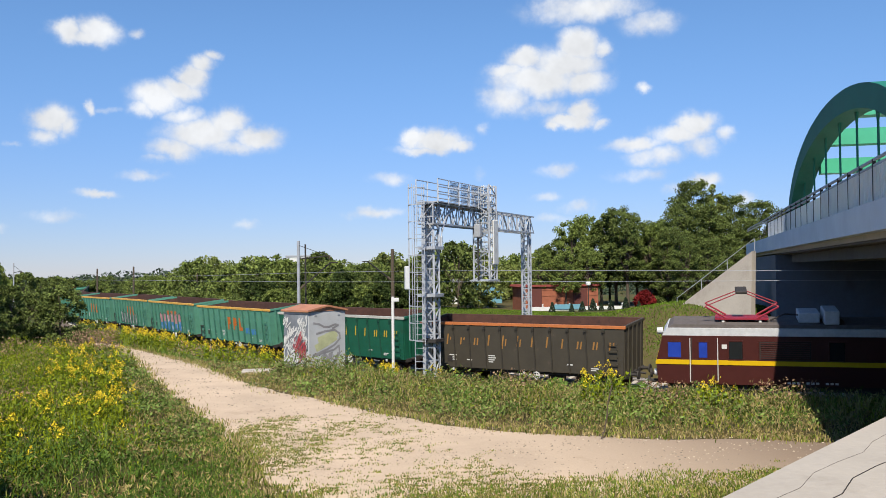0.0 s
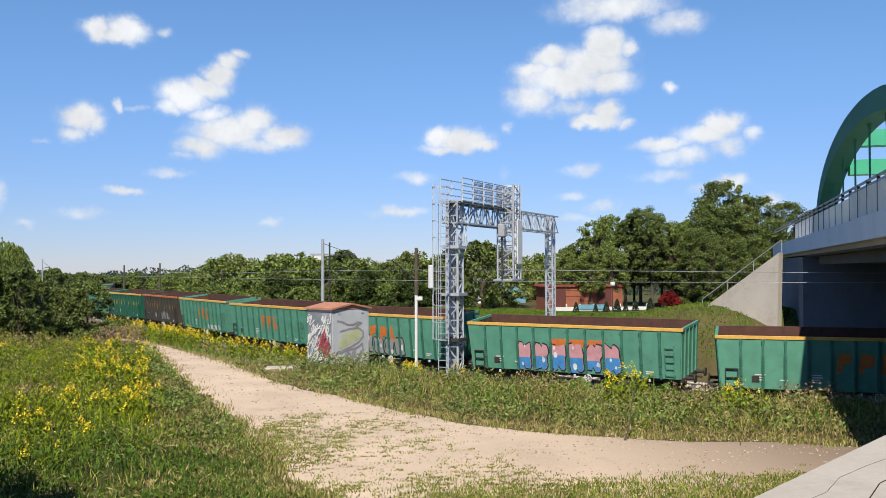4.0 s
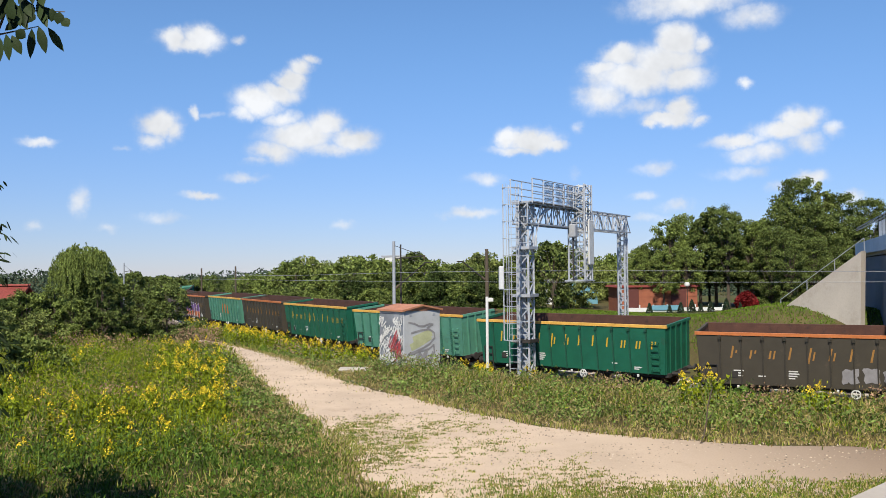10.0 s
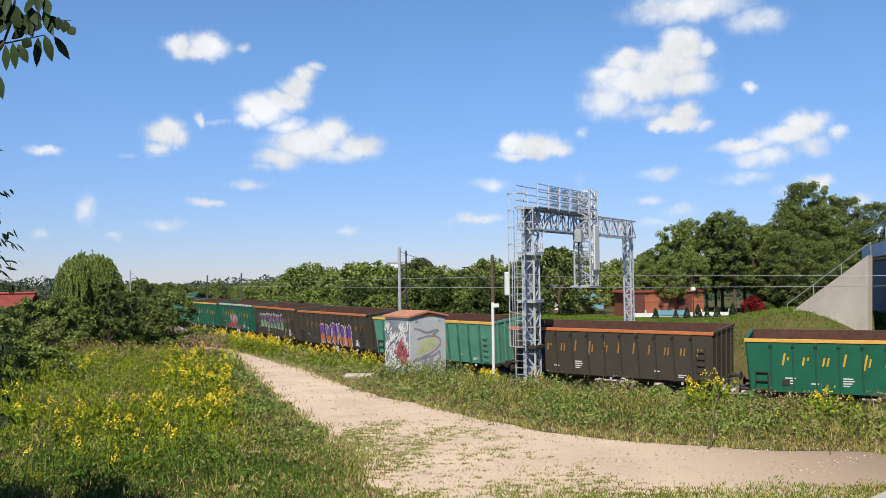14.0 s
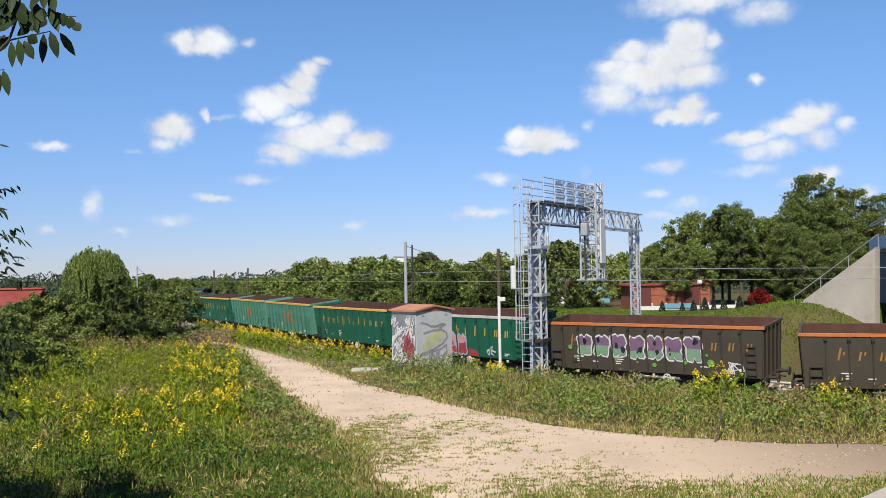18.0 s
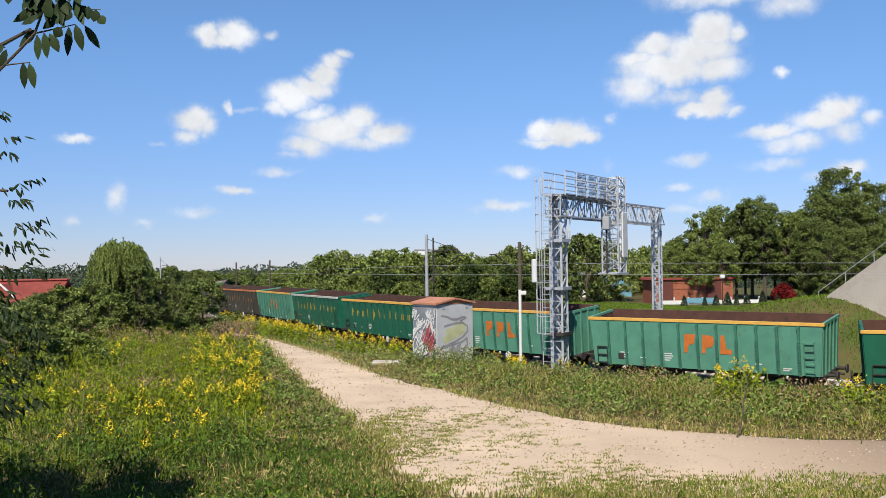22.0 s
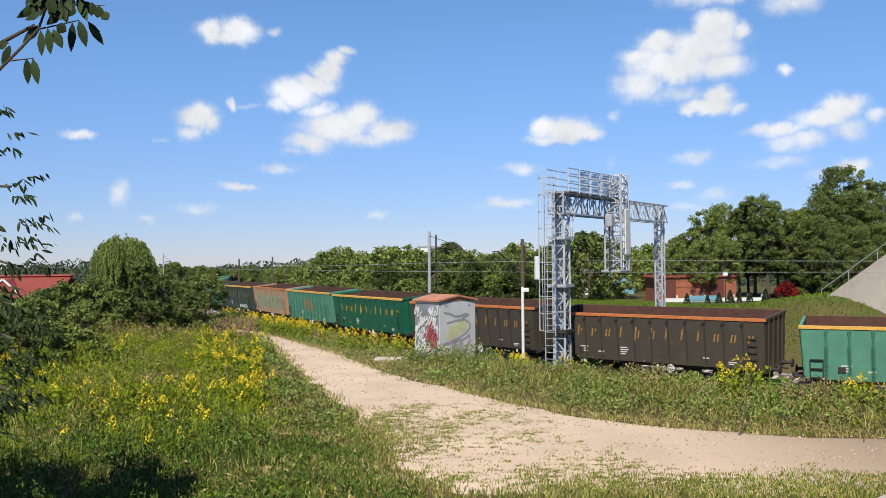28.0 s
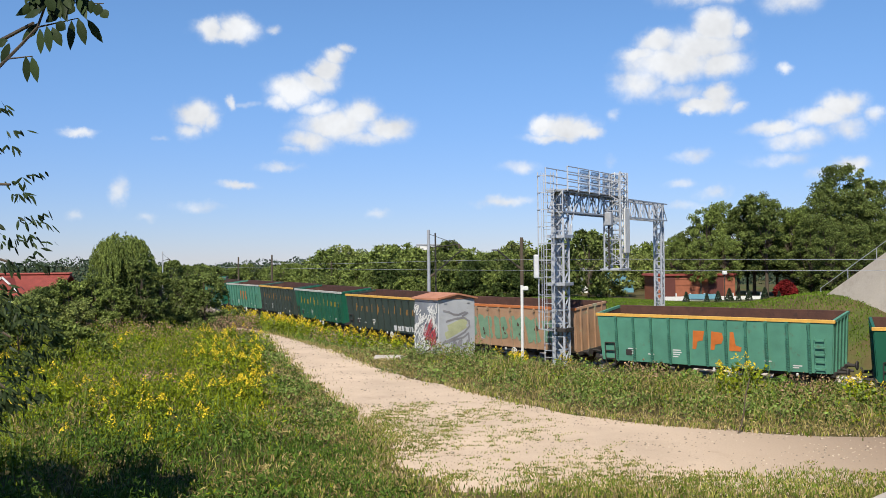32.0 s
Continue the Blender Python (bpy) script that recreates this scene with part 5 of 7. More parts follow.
# ---- trees and bushes ----
def leaf_quads(rng, centres, size, flat=0.0, slim=0.5):
    """Small four-sided leaves round the given places: verts, quads."""
    n = len(centres)
    a = rng.normal(size=(n, 3))
    a[:, 2] *= 1 - flat
    a /= np.linalg.norm(a, axis=1)[:, None]
    b = np.cross(a, rng.normal(size=(n, 3)))
    b /= np.linalg.norm(b, axis=1)[:, None]
    s = size * rng.uniform(0.6, 1.3, n)[:, None]
    v = np.stack([centres - a * s, centres - b * s * slim + a * s * 0.1, centres + a * s, centres + b * s * slim + a * s * 0.1], 1).reshape(-1, 3)
    return v, np.arange(4 * n).reshape(n, 4)


def make_tree(name, seed, height, radius, leaves, leaf, material, trunk=0.3, shape="round", label="", category="tree", clumps=90):
    """A tapered trunk with limbs and a crown of many leaf clumps with gaps."""
    rng = np.random.default_rng(seed)
    t = empty(name, label=label, category=category)
    tz = height * trunk
    bm = B()
    rod(bm, (0, 0, -0.4), (0, 0, tz), 0.035 * height * 0.55, 0.025 * height * 0.5, 8)
    rod(bm, (0, 0, tz), (0.1, 0, height * 0.85), 0.025 * height * 0.5, 0.02, 6)
    cs, rs = [], []
    lean = rng.normal(size=8) * 0.16
    for i in range(clumps):
        a, h = rng.uniform(0, math.tau), rng.uniform(0, 1)
        if shape == "round":
            w = math.sin(math.pi * (0.14 + 0.8 * h)) ** 0.6
        elif shape == "tall":
            w = (1 - h) ** 0.55 * 0.95 + 0.1
        else:
            w = (1 - h ** 2) ** 0.5
        w *= 1 + lean[int(a / math.tau * 8) % 8]
        r = radius * w * rng.uniform(0.15, 1.0) ** 0.5
        z = tz * 0.75 + (height - tz * 0.75) * h
        c = np.array([r * math.cos(a), r * math.sin(a), z - 0.3])
        cs.append(c)
        rs.append(radius * rng.uniform(0.13, 0.25))
        if i % 4 == 0:
            rod(bm, (0, 0, min(tz * rng.uniform(0.7, 1.0) + 0.5 * (z - tz) * rng.uniform(0, 1), z)), tuple(c), 0.012 * height * 0.5, 0.008, 5)
    part("trunk", bm, "bark", t)
    per = leaves // clumps
    pts = []
    for c, r in zip(cs, rs):
        d = rng.normal(size=(per, 3))
        d /= np.linalg.norm(d, axis=1)[:, None]
        rr = r * rng.uniform(0.1, 1.25, per) ** 0.7
        pts.append(c + d * rr[:, None] * np.array([1, 1, 0.75]))
    pts = np.concatenate(pts)
    pts = pts[pts[:, 2] > 0.1]
    crown = new("crown", mesh_np("crown", *leaf_quads(rng, pts, leaf, 0.0), material))
    crown.parent = t
    return t


def plant(proto, x, y, scale=1.0, turn=0.0, first=[]):
    m = pose(x, y, land1(x, y) - 0.05, 0, 0, turn) @ Matrix.Diagonal((scale, scale, scale, 1))
    if proto.name not in first:
        first.append(proto.name)
        proto.matrix_basis = m
        return proto
    c = copy_thing(proto, m)
    c.matrix_basis = m
    return c


# the belt of young trees behind the railway
BELT = "leafy green tree in the belt behind the railway"
belt = [make_tree("tree", 11 + i, h, r, 4200, 0.15, m, 0.16, "round", BELT, clumps=70) for i, (h, r, m) in enumerate(((5.0, 2.6, "leaf_a"), (5.4, 2.3, "leaf_b"), (4.7, 2.9, "leaf_a"), (5.1, 2.4, "leaf_c")))]
rng = random.Random(21)


def on_view(px, Y, yaw=-0.72):
    """x at depth Y for a place across the middle view."""
    return Y * math.tan(math.atan((px - 784) / 1600.0) - radians(yaw))


for i in range(46):
    px = 545 + i * 14.5 + rng.uniform(-8, 8)
    Y = rng.uniform(84, 104)
    tall = 0.86 + 0.09 * math.sin(i * 0.8) + rng.uniform(-0.1, 0.14)
    plant(belt[rng.choice((0, 0, 1, 2, 2, 3))], on_view(px, Y), Y, tall * (1.0 if px < 960 else 1.02), rng.uniform(0, 360))
for i in range(26):
    px = 250 + i * 15 + rng.uniform(-8, 8)
    Y = rng.uniform(150, 190)
    plant(belt[rng.choice((1, 1, 2, 0))], on_view(px, Y), Y, rng.uniform(0.85, 1.15), rng.uniform(0, 360))
# trees behind the gantry and beside the brick house
plant(belt[1], 10.6, 66, 0.95, 40), plant(belt[3], 13.0, 72, 0.95, 80), plant(belt[1], 9.0, 70, 0.85, 10)
ROW = "tall green garden tree beside the brick house"
row = [make_tree("tree", 41, 7.6, 1.9, 13000, 0.085, "leaf_a", 0.42, "round", ROW), make_tree("tree", 42, 7.8, 1.7, 13000, 0.085, "leaf_b", 0.42, "round", ROW), make_tree("tree", 43, 6.4, 1.9, 11500, 0.085, "leaf_b", 0.42, "round", ROW)]
for k, px, Y, s in ((2, 1205, 72.0, 0.9), (0, 1228, 70.8, 0.93), (0, 1258, 72.5, 1.0), (2, 1284, 70.6, 1.08), (1, 1312, 69.5, 1.04), (1, 1334, 67, 0.98), (2, 1352, 70, 1.04), (0, 1378, 68, 0.9), (2, 1180, 74, 0.78), (2, 1300, 75, 0.95), (0, 1395, 73, 0.95)):
    plant(row[k], on_view(px, Y), Y, s, px * 7 % 360)
for px, Y, s in ((1172, 66.5, 0.62), (1218, 65.5, 0.6), (1262, 66.2, 0.64)):
    plant(row[0], on_view(px, Y), Y, s, px * 3 % 360)
BIG = "large dense dark green tree beside the bridge embankment"
big = [make_tree("tree", 51, 10.2, 2.6, 25000, 0.09, "leaf_b", 0.1, "round", BIG, clumps=170), make_tree("tree", 52, 9.0, 2.3, 22000, 0.09, "leaf_b", 0.08, "round", BIG, clumps=140), make_tree("tree", 53, 9.8, 1.5, 7000, 0.1, "leaf_c", 0.1, "tall", "slim pale green tree behind the dark trees", clumps=60)]
for k, px, Y, s in ((1, 1412, 66, 0.7), (1, 1436, 69, 0.92), (0, 1460, 70, 1.0), (1, 1480, 68, 0.92), (2, 1506, 72, 1.06), (1, 1512, 69, 0.85), (0, 1535, 72, 0.9), (1, 1562, 70, 0.8), (0, 1590, 72, 0.85), (1, 1640, 72, 0.9), (1, 1396, 71, 0.72), (1, 1488, 64, 0.6), (1, 1446, 63.5, 0.62)):
    plant(big[k], on_view(px, Y), Y, s, px * 5 % 360)

# willow and bushes past the end of the dirt track


def make_willow():
    """A broad dome from whose top long leafy strands hang."""
    rng = np.random.default_rng(61)
    t = empty("willow", label="rounded willow with hanging grey-green strands of leaves", category="willow")
    bm = rod(B(), (0, 0, -0.4), (0.1, 0, 2.4), 0.28, 0.2, 8)
    lead = [(math.cos(a) * 1.1, math.sin(a) * 1.1, 4.9) for a in (0.3, 1.6, 2.9, 4.1, 5.3)]
    for p in lead:
        rod(bm, (0.1, 0, 2.2), p, 0.12, 0.03, 6)
    part("trunk", bm, "bark", t)
    n, k = 620, 34
    a, u = rng.uniform(0, math.tau, n), rng.uniform(0, 1, n) ** 0.5
    lump = 1 + 0.13 * np.sin(3 * a + 1) + 0.08 * np.sin(5 * a)
    r = 2.05 * u * lump
    z = 4.7 + 2.2 * np.sqrt(np.clip(1 - u ** 2, 0, 1)) * (1 + 0.1 * np.sin(2 * a + 2)) + rng.normal(size=n) * 0.12
    hang = rng.uniform(0.5, 2.4, n) * (0.45 + 0.55 * u)
    s = rng.uniform(0, 1, (n, k))
    out = 0.3 * np.sqrt(s)
    p = np.stack([(r[:, None] + out) * np.cos(a)[:, None], (r[:, None] + out) * np.sin(a)[:, None], z[:, None] + 0.12 * np.sin(s * 3) - s * hang[:, None]], -1).reshape(-1, 3)
    p += rng.normal(size=p.shape) * 0.035
    p = p[p[:, 2] > 0.5]
    m = len(p)
    d = np.stack([rng.normal(size=m) * 0.3, rng.normal(size=m) * 0.3, -np.ones(m)], -1) * rng.uniform(0.07, 0.13, m)[:, None]
    w = np.cross(d, rng.normal(size=(m, 3)))
    w = w / np.linalg.norm(w, axis=1)[:, None] * 0.022
    v = np.stack([p - d, p - w, p + d, p + w], 1).reshape(-1, 3)
    c = new("crown", mesh_np("crown", v, np.arange(4 * m).reshape(m, 4), "leaf_a"))
    c.parent = t
    q = rng.normal(size=(9000, 3))
    q = q / np.linalg.norm(q, axis=1)[:, None] * rng.uniform(0.3, 1, 9000)[:, None] * np.array([1.75, 1.75, 2.6]) + np.array([0, 0, 3.7])
    inner = new("inner_foliage", mesh_np("inner_foliage", *leaf_quads(rng, q, 0.1), "leaf_b"))
    inner.parent = t
    return t


will = make_willow()
plant(will, -22.0, 62, 0.9, 30)
M["leaf_d"] = mat("deep_green_leaves", (0.0462, 0.0693, 0.01848), 0.6, vary=0.3, scale=0.5, fine=3, bump=0, rand=0.5, island=True, through=0.1)
BUSH = "dense dark green bush at the field edge"
bush = [make_tree("bush", 71, 3.9, 2.5, 8000, 0.1, "leaf_b", 0.08, "dome", BUSH, "bush", 44), make_tree("bush", 72, 3.2, 2.2, 7000, 0.1, "leaf_d", 0.06, "dome", BUSH, "bush", 40), make_tree("bush", 73, 2.4, 1.8, 3200, 0.12, "leaf_a", 0.06, "dome", BUSH, "bush", 30)]
for k, x, y, s in ((0, -16.6, 63, 1.0), (0, -18.6, 65, 0.95), (1, -20.6, 60.5, 0.95), (1, -23.8, 60, 0.95), (1, -25.6, 61, 1.05), (0, -27.8, 61, 0.8), (0, -29.6, 59, 0.8), (1, -31.6, 59, 0.9), (0, -33, 62, 0.55), (1, -36, 64, 0.7), (1, -25.5, 66, 0.85), (0, -40, 66, 0.6), (2, -28, 57.5, 0.8), (2, -32, 56, 0.9), (0, -17.6, 37.5, 0.85), (1, -19.8, 36.5, 1.0), (2, -16.4, 40.0, 0.9)):
    plant(bush[k], x, y, s, x * 31 % 360)

for i in range(34):
    px = 430 + i * 16 + rng.uniform(-6, 6)
    Y = 84 - i * 0.35 + rng.uniform(-2, 2)
    if 500 < px < 960:
        plant(bush[rng.choice((0, 1, 2, 2))], on_view(px, Y), Y, rng.uniform(0.75, 1.05), i * 77 % 360)
# shrubs standing close before the willow and at the field's end
SHRUB = "sunlit olive-green shrub at the field edge"
slim = make_tree("tree", 74, 5.0, 1.25, 8000, 0.09, "leaf_b", 0.04, "round", "slim dense dark green tree before the willow", clumps=70)
shrub = [make_tree("bush", 75, 4.2, 1.5, 7000, 0.09, "leaf_a", 0.05, "round", SHRUB, "bush", 60), make_tree("bush", 76, 3.0, 1.9, 7000, 0.09, "leaf_c", 0.05, "dome", SHRUB, "bush", 60)]
plant(slim, -19.4, 58.0, 1.0, 0), plant(slim, -18.6, 59.4, 0.82, 130)
for k, x, y, s in ((0, -22.4, 58.4, 0.95), (0, -24.4, 59.0, 0.9), (0, -21.0, 57.6, 0.75), (1, -23.0, 50.5, 0.95), (1, -25.2, 51.5, 1.0), (1, -21.0, 51.8, 0.8), (1, -27.5, 52.5, 1.0)):
    plant(shrub[k], x, y, s, x * 37 % 360)


# far woods along the horizon
def far_woods():
    rng = np.random.default_rng(8)
    vs, fs, k = [], [], 0
    for Y, n, top, spread in ((260, 130, 3.4, 150), (360, 170, 3.6, 230), (520, 200, 4.0, 360)):
        xs = np.linspace(-spread, spread, n) + rng.normal(size=n) * 1.5
        for x in xs:
            y = Y + rng.uniform(-15, 15)
            z0 = land1(x, y)
            h = top + 1.6 * math.sin(x * 0.045 + Y) + rng.uniform(-1.2, 1.2) - z0
            m = 170
            d = rng.normal(size=(m, 3))
            d /= np.linalg.norm(d, axis=1)[:, None]
            p = np.array([x, y, z0 + h * 0.55]) + d * np.array([Y * 0.011, 3.0, h * 0.5])
            v, f = leaf_quads(rng, p, Y * 0.0017)
            vs.append(v)
            fs.append(f + k)
            k += len(v)
    ob = new("far_woods", mesh_np("far_woods", np.concatenate(vs), np.concatenate(fs), "leaf_far"))
    tagged(ob, "hazy dark green woods along the horizon", "woods", kind="stuff")


M["leaf_far"] = mat("distant_leaves", (0.0385, 0.0616, 0.0308), 0.9, vary=0.3, scale=0.05, fine=0.6, bump=0, rand=0.3, island=True)
far_woods()


# ---- grass, weeds and golden rod ----
def blades(rng, x, y, h, w, lean=0.75):
    """Bent grass blades: verts, triangles."""
    n = len(x)
    z = land(x, y) + 0.035 * inside(_road, x, y)
    a = rng.uniform(0, math.tau, n)
    dx, dy = np.cos(a), np.sin(a)
    b = rng.uniform(0, math.tau, n)
    l = h * lean * rng.uniform(0.2, 1.3, n)
    bx, by = np.cos(b) * l, np.sin(b) * l
    p0 = np.stack([x - dx * w / 2, y - dy * w / 2, z - 0.03], -1)
    p1 = np.stack([x + dx * w / 2, y + dy * w / 2, z - 0.03], -1)
    m = np.stack([x + bx * 0.35, y + by * 0.35, z + h * 0.6], -1)
    p2, p3 = m.copy(), m.copy()
    p2[:, 0] -= dx * w * 0.4
    p2[:, 1] -= dy * w * 0.4
    p3[:, 0] += dx * w * 0.4
    p3[:, 1] += dy * w * 0.4
    p4 = np.stack([x + bx, y + by, z + h * rng.uniform(0.85, 1.0, n)], -1)
    v = np.stack([p0, p1, p3, p2, p4], 1).reshape(-1, 3)
    i = np.arange(n)[:, None] * 5
    f = np.concatenate([i + [0, 1, 2], i + [0, 2, 3], i + [3, 2, 4]])
    return v, f


_pf = np.array(PATH_FAR)
_pn = np.array(PATH_NEAR)


def inside(poly, x, y):
    c = np.zeros(x.shape, bool)
    j = len(poly) - 1
    for i in range(len(poly)):
        xi, yi, xj, yj = *poly[i], *poly[j]
        c ^= ((yi > y) != (yj > y)) & (x < (xj - xi) * (y - yi) / (yj - yi + 1e-12) + xi)
        j = i
    return c


_road = np.concatenate([_pn, _pf[::-1]])


def edge_dist(pts, x, y):
    best = np.full(x.shape, 1e9)
    for (ax, ay), (bx, by) in zip(pts[:-1], pts[1:]):
        ex, ey = bx - ax, by - ay
        t = np.clip(((x - ax) * ex + (y - ay) * ey) / (ex * ex + ey * ey), 0, 1)
        best = np.minimum(best, np.hypot(x - ax - t * ex, y - ay - t * ey))
    return best


def patchy(x, y, s, seed):
    """Smooth random patches between 0 and 1."""
    r = np.random.default_rng(seed)
    v = np.zeros(x.shape)
    for k in range(5):
        a, p = r.uniform(0, math.tau), r.uniform(0, math.tau)
        f = s * r.uniform(0.6, 1.9)
        v += np.sin(x * math.cos(a) * f + y * math.sin(a) * f + p)
    return 0.5 + v / 6


def spread(rng, n, x0, x1, y0, y1, power=1.0):
    """Places denser towards the near side."""
    y = y0 + (y1 - y0) * rng.uniform(0, 1, n) ** power
    x = rng.uniform(-1, 1, n)
    half = (x1 - x0) / 2
    return (x0 + x1) / 2 + x * half, y


def stuff(name, v, f, material, label, category):
    return tagged(new(name, mesh_np(name, v, f, material)), label, category, kind="stuff")


M["grass_lush"] = mat("lush_grass", (0.09625, 0.154, 0.01694), 0.6, vary=0.3, scale=0.4, fine=2, bump=0, rand=0.4, island=True, through=0.1)
M["grass_dry"] = mat("dry_grass", (0.3, 0.235, 0.115), 0.7, vary=0.3, scale=0.4, fine=2, bump=0, rand=0.4, island=True, through=0.1)
M["grass_mid"] = mat("meadow_grass", (0.235, 0.235, 0.055), 0.65, vary=0.3, scale=0.4, fine=2, bump=0, rand=0.45, island=True, through=0.1)
M["weed"] = mat("broad_weed_leaves", (0.15, 0.21, 0.05), 0.6, vary=0.3, scale=0.6, fine=3, bump=0, rand=0.4, island=True, through=0.1)
M["weed_fresh"] = mat("fresh_broad_leaves", (0.15, 0.25, 0.05), 0.55, vary=0.25, scale=0.6, fine=3, bump=0, rand=0.4, island=True, through=0.15)
M["weed_olive"] = mat("olive_weed_leaves", (0.2, 0.175, 0.075), 0.7, vary=0.3, scale=0.6, fine=3, bump=0, rand=0.45, island=True, through=0.1)
M["rod_yellow"] = mat("golden_rod_bloom", (0.66, 0.5, 0.035), 0.8, vary=0.2, scale=2, fine=9, bump=0, rand=0.35, island=True, through=0.1)
M["meadow_bright"] = mat("feathery_yellow_green_plants", (0.1656, 0.2041, 0.01078), 0.65, vary=0.3, scale=0.5, fine=2, bump=0, rand=0.55, island=True, through=0.1)
M["seed"] = mat("brown_seed_heads", (0.27, 0.175, 0.11), 0.8, vary=0.3, scale=1, fine=6, bump=0, rand=0.4, island=True, through=0.1)


def build_grass():
    rng = np.random.default_rng(31)
    cols = {"grass_lush": [], "grass_dry": [], "grass_mid": []}

    def put(x, y, h, w, weights):
        r = rng.uniform(0, 1, len(x))
        lo = 0
        for key, p in zip(("grass_lush", "grass_mid", "grass_dry"), weights):
            k = (r >= lo) & (r < lo + p)
            lo = lo + p
            cols[key].append(blades(rng, x[k], y[k], h[k], w[k]))
    # the field on the near side of the road
    x, y = spread(rng, 46000, -34, 2, 14.5, 60, 1.5)
    side = -1.8 - (y - 23) * 0.3
    ok = ~inside(_road, x, y) & (x < np.where(y < 23, 0.2, side + 3)) & (x > -y * 0.62 - 2)
    x, y = x[ok], y[ok]
    e = edge_dist(_pn, x, y)
    tall = smooth(0.2, 3.0, e)
    h = (0.1 + 0.38 * tall * (0.55 + 0.6 * patchy(x, y, 0.5, 3))) * rng.uniform(0.6, 1.25, len(x)) * (0.75 + 0.25 * smooth(18, 30, y))
    lush = patchy(x, y, 0.35, 9)
    put(x, y, h, 0.012 + 0.0006 * y, (0.42 + 0.45 * lush, 0.46 - 0.35 * lush, 0.12 - 0.1 * lush))
    # short worn grass along the road's near edge and in its middle
    x, y = spread(rng, 60000, -4, 12, 14.5, 30, 1.3)
    e = edge_dist(_pn, x, y)
    worn = inside(_road, x, y)
    lawn = (y < 18.9 + 0.45 * np.sin(x * 1.1) + 0.5 * (patchy(x, y, 2.6, 6) - 0.5)) & (x > 1.2 + 0.8 * np.sin(y * 3)) & (x < 9.8)
    p = np.where(worn, np.where(lawn, 0.3 + 0.6 * (patchy(x, y, 2.0, 8) > 0.42), 0.0), 0.9 * (x < 0.5))
    p = np.where(e < 0.5, np.maximum(p, 0.35), p)
    ok = rng.uniform(0, 1, len(x)) < p
    x, y = x[ok], y[ok]
    h = np.where(inside(_road, x, y) & ~((y < 19.2) & (x > 1.2)), 0.035, 0.075) * rng.uniform(0.5, 1.6, len(x))
    put(x, y, h, np.full(len(x), 0.022), (0.5, 0.32, 0.18))
    # small flat tufts scattered over the road's worn nearer half, and the thicker strip below
    tx, ty = rng.uniform(-2.2, 11.5, 12000), rng.uniform(15.8, 28.5, 12000)
    dens = np.clip(1.15 - edge_dist(_pn, tx, ty) / 5.2, 0, 1) ** 1.5 * (0.16 + 0.6 * smooth(0.35, 0.62, patchy(tx, ty, 1.6, 5))) * np.where(tx > 4.5, smooth(20.0, 17.6, ty), 1.0)
    dens = np.maximum(dens, 0.9 * smooth(19.0, 18.0, ty + 0.4 * np.sin(tx * 1.1)) * (tx > 1.2))
    ok = inside(_road, tx, ty) & (rng.uniform(0, 1, 12000) < dens)
    tx, ty = tx[ok], ty[ok]
    k = 16
    size = rng.uniform(0.025, 0.12, (len(tx), 1))
    x = (tx[:, None] + rng.normal(size=(len(tx), k)) * size * 1.3).ravel()
    y = (ty[:, None] + rng.normal(size=(len(tx), k)) * size * 0.8).ravel()
    put(x, y, rng.uniform(0.015, 0.055, len(x)), np.full(len(x), 0.022), (0.38, 0.4, 0.22))
    # the verge between the road and the railway
    x, y = spread(rng, 70000, -14, 22, 19, 66, 1.2)
    d = track_dist(x, y)
    ok = ~inside(_road, x, y) & (d < -3.0) & (d > -22) & (x > -16 + (66 - y) * 0.2)
    e = edge_dist(_pf, x, y)
    ok &= (e < 16) & ((y > 22.4 - (x - 11.2) * 0.3) | (x < 11.2)) & (x > np.interp(y, _pf[::-1, 1], _pf[::-1, 0]) - 0.05)
    x, y, e, d = x[ok], y[ok], e[ok], d[ok]
    h = (0.1 + 0.6 * smooth(0.1, 3.5, e) * (0.5 + 0.7 * patchy(x, y, 0.7, 13))) * rng.uniform(0.6, 1.25, len(x)) * (0.35 + 0.65 * smooth(-4.5, -9.0, d))
    near = 1 - smooth(0.3, 2.5, e)
    g = patchy(x, y, 0.5, 19)
    put(x, y, h * 0.85, 0.01 + 0.0005 * y, (0.22 + 0.3 * g - 0.15 * near, 0.42 - 0.05 * near, 0.36 - 0.25 * g + 0.2 * near))
    # short dry tufts creeping over the road's edges
    for line, n in ((_pf, 16000), (_pn, 12000)):
        k = np.concatenate([[0], np.cumsum(np.linalg.norm(np.diff(line, axis=0), axis=1))])
        u = rng.uniform(0.02, 0.93, n) ** 0.8 * k[-1]
        x = np.interp(u, k, line[:, 0]) + rng.normal(size=n) * 0.3
        y = np.interp(u, k, line[:, 1]) + rng.normal(size=n) * 0.3
        ok = patchy(x, y, 3.0, 15) + rng.normal(size=n) * 0.15 > 0.42
        x, y = x[ok], y[ok]
        put(x, y, rng.uniform(0.04, 0.14, len(x)), np.full(len(x), 0.03), (0.15, 0.35, 0.5))
    # the bank behind the railway
    x, y = spread(rng, 110000, 7, 31, 38, 71, 1.0)
    d = track_dist(x, y)
    ok = (d > 6.0) & (d < 19)
    x, y = x[ok], y[ok]
    put(x, y, rng.uniform(0.03, 0.09, len(x)), np.full(len(x), 0.045), (1.0, 0.0, 0.0))
    for key, lab in (("grass_lush", "lush green meadow grass in tufts"), ("grass_mid", "olive meadow grass"), ("grass_dry", "dry straw-coloured grass")):
        v = np.concatenate([a for a, _ in cols[key]])
        off, f = 0, []
        for a, b in cols[key]:
            f.append(b + off)
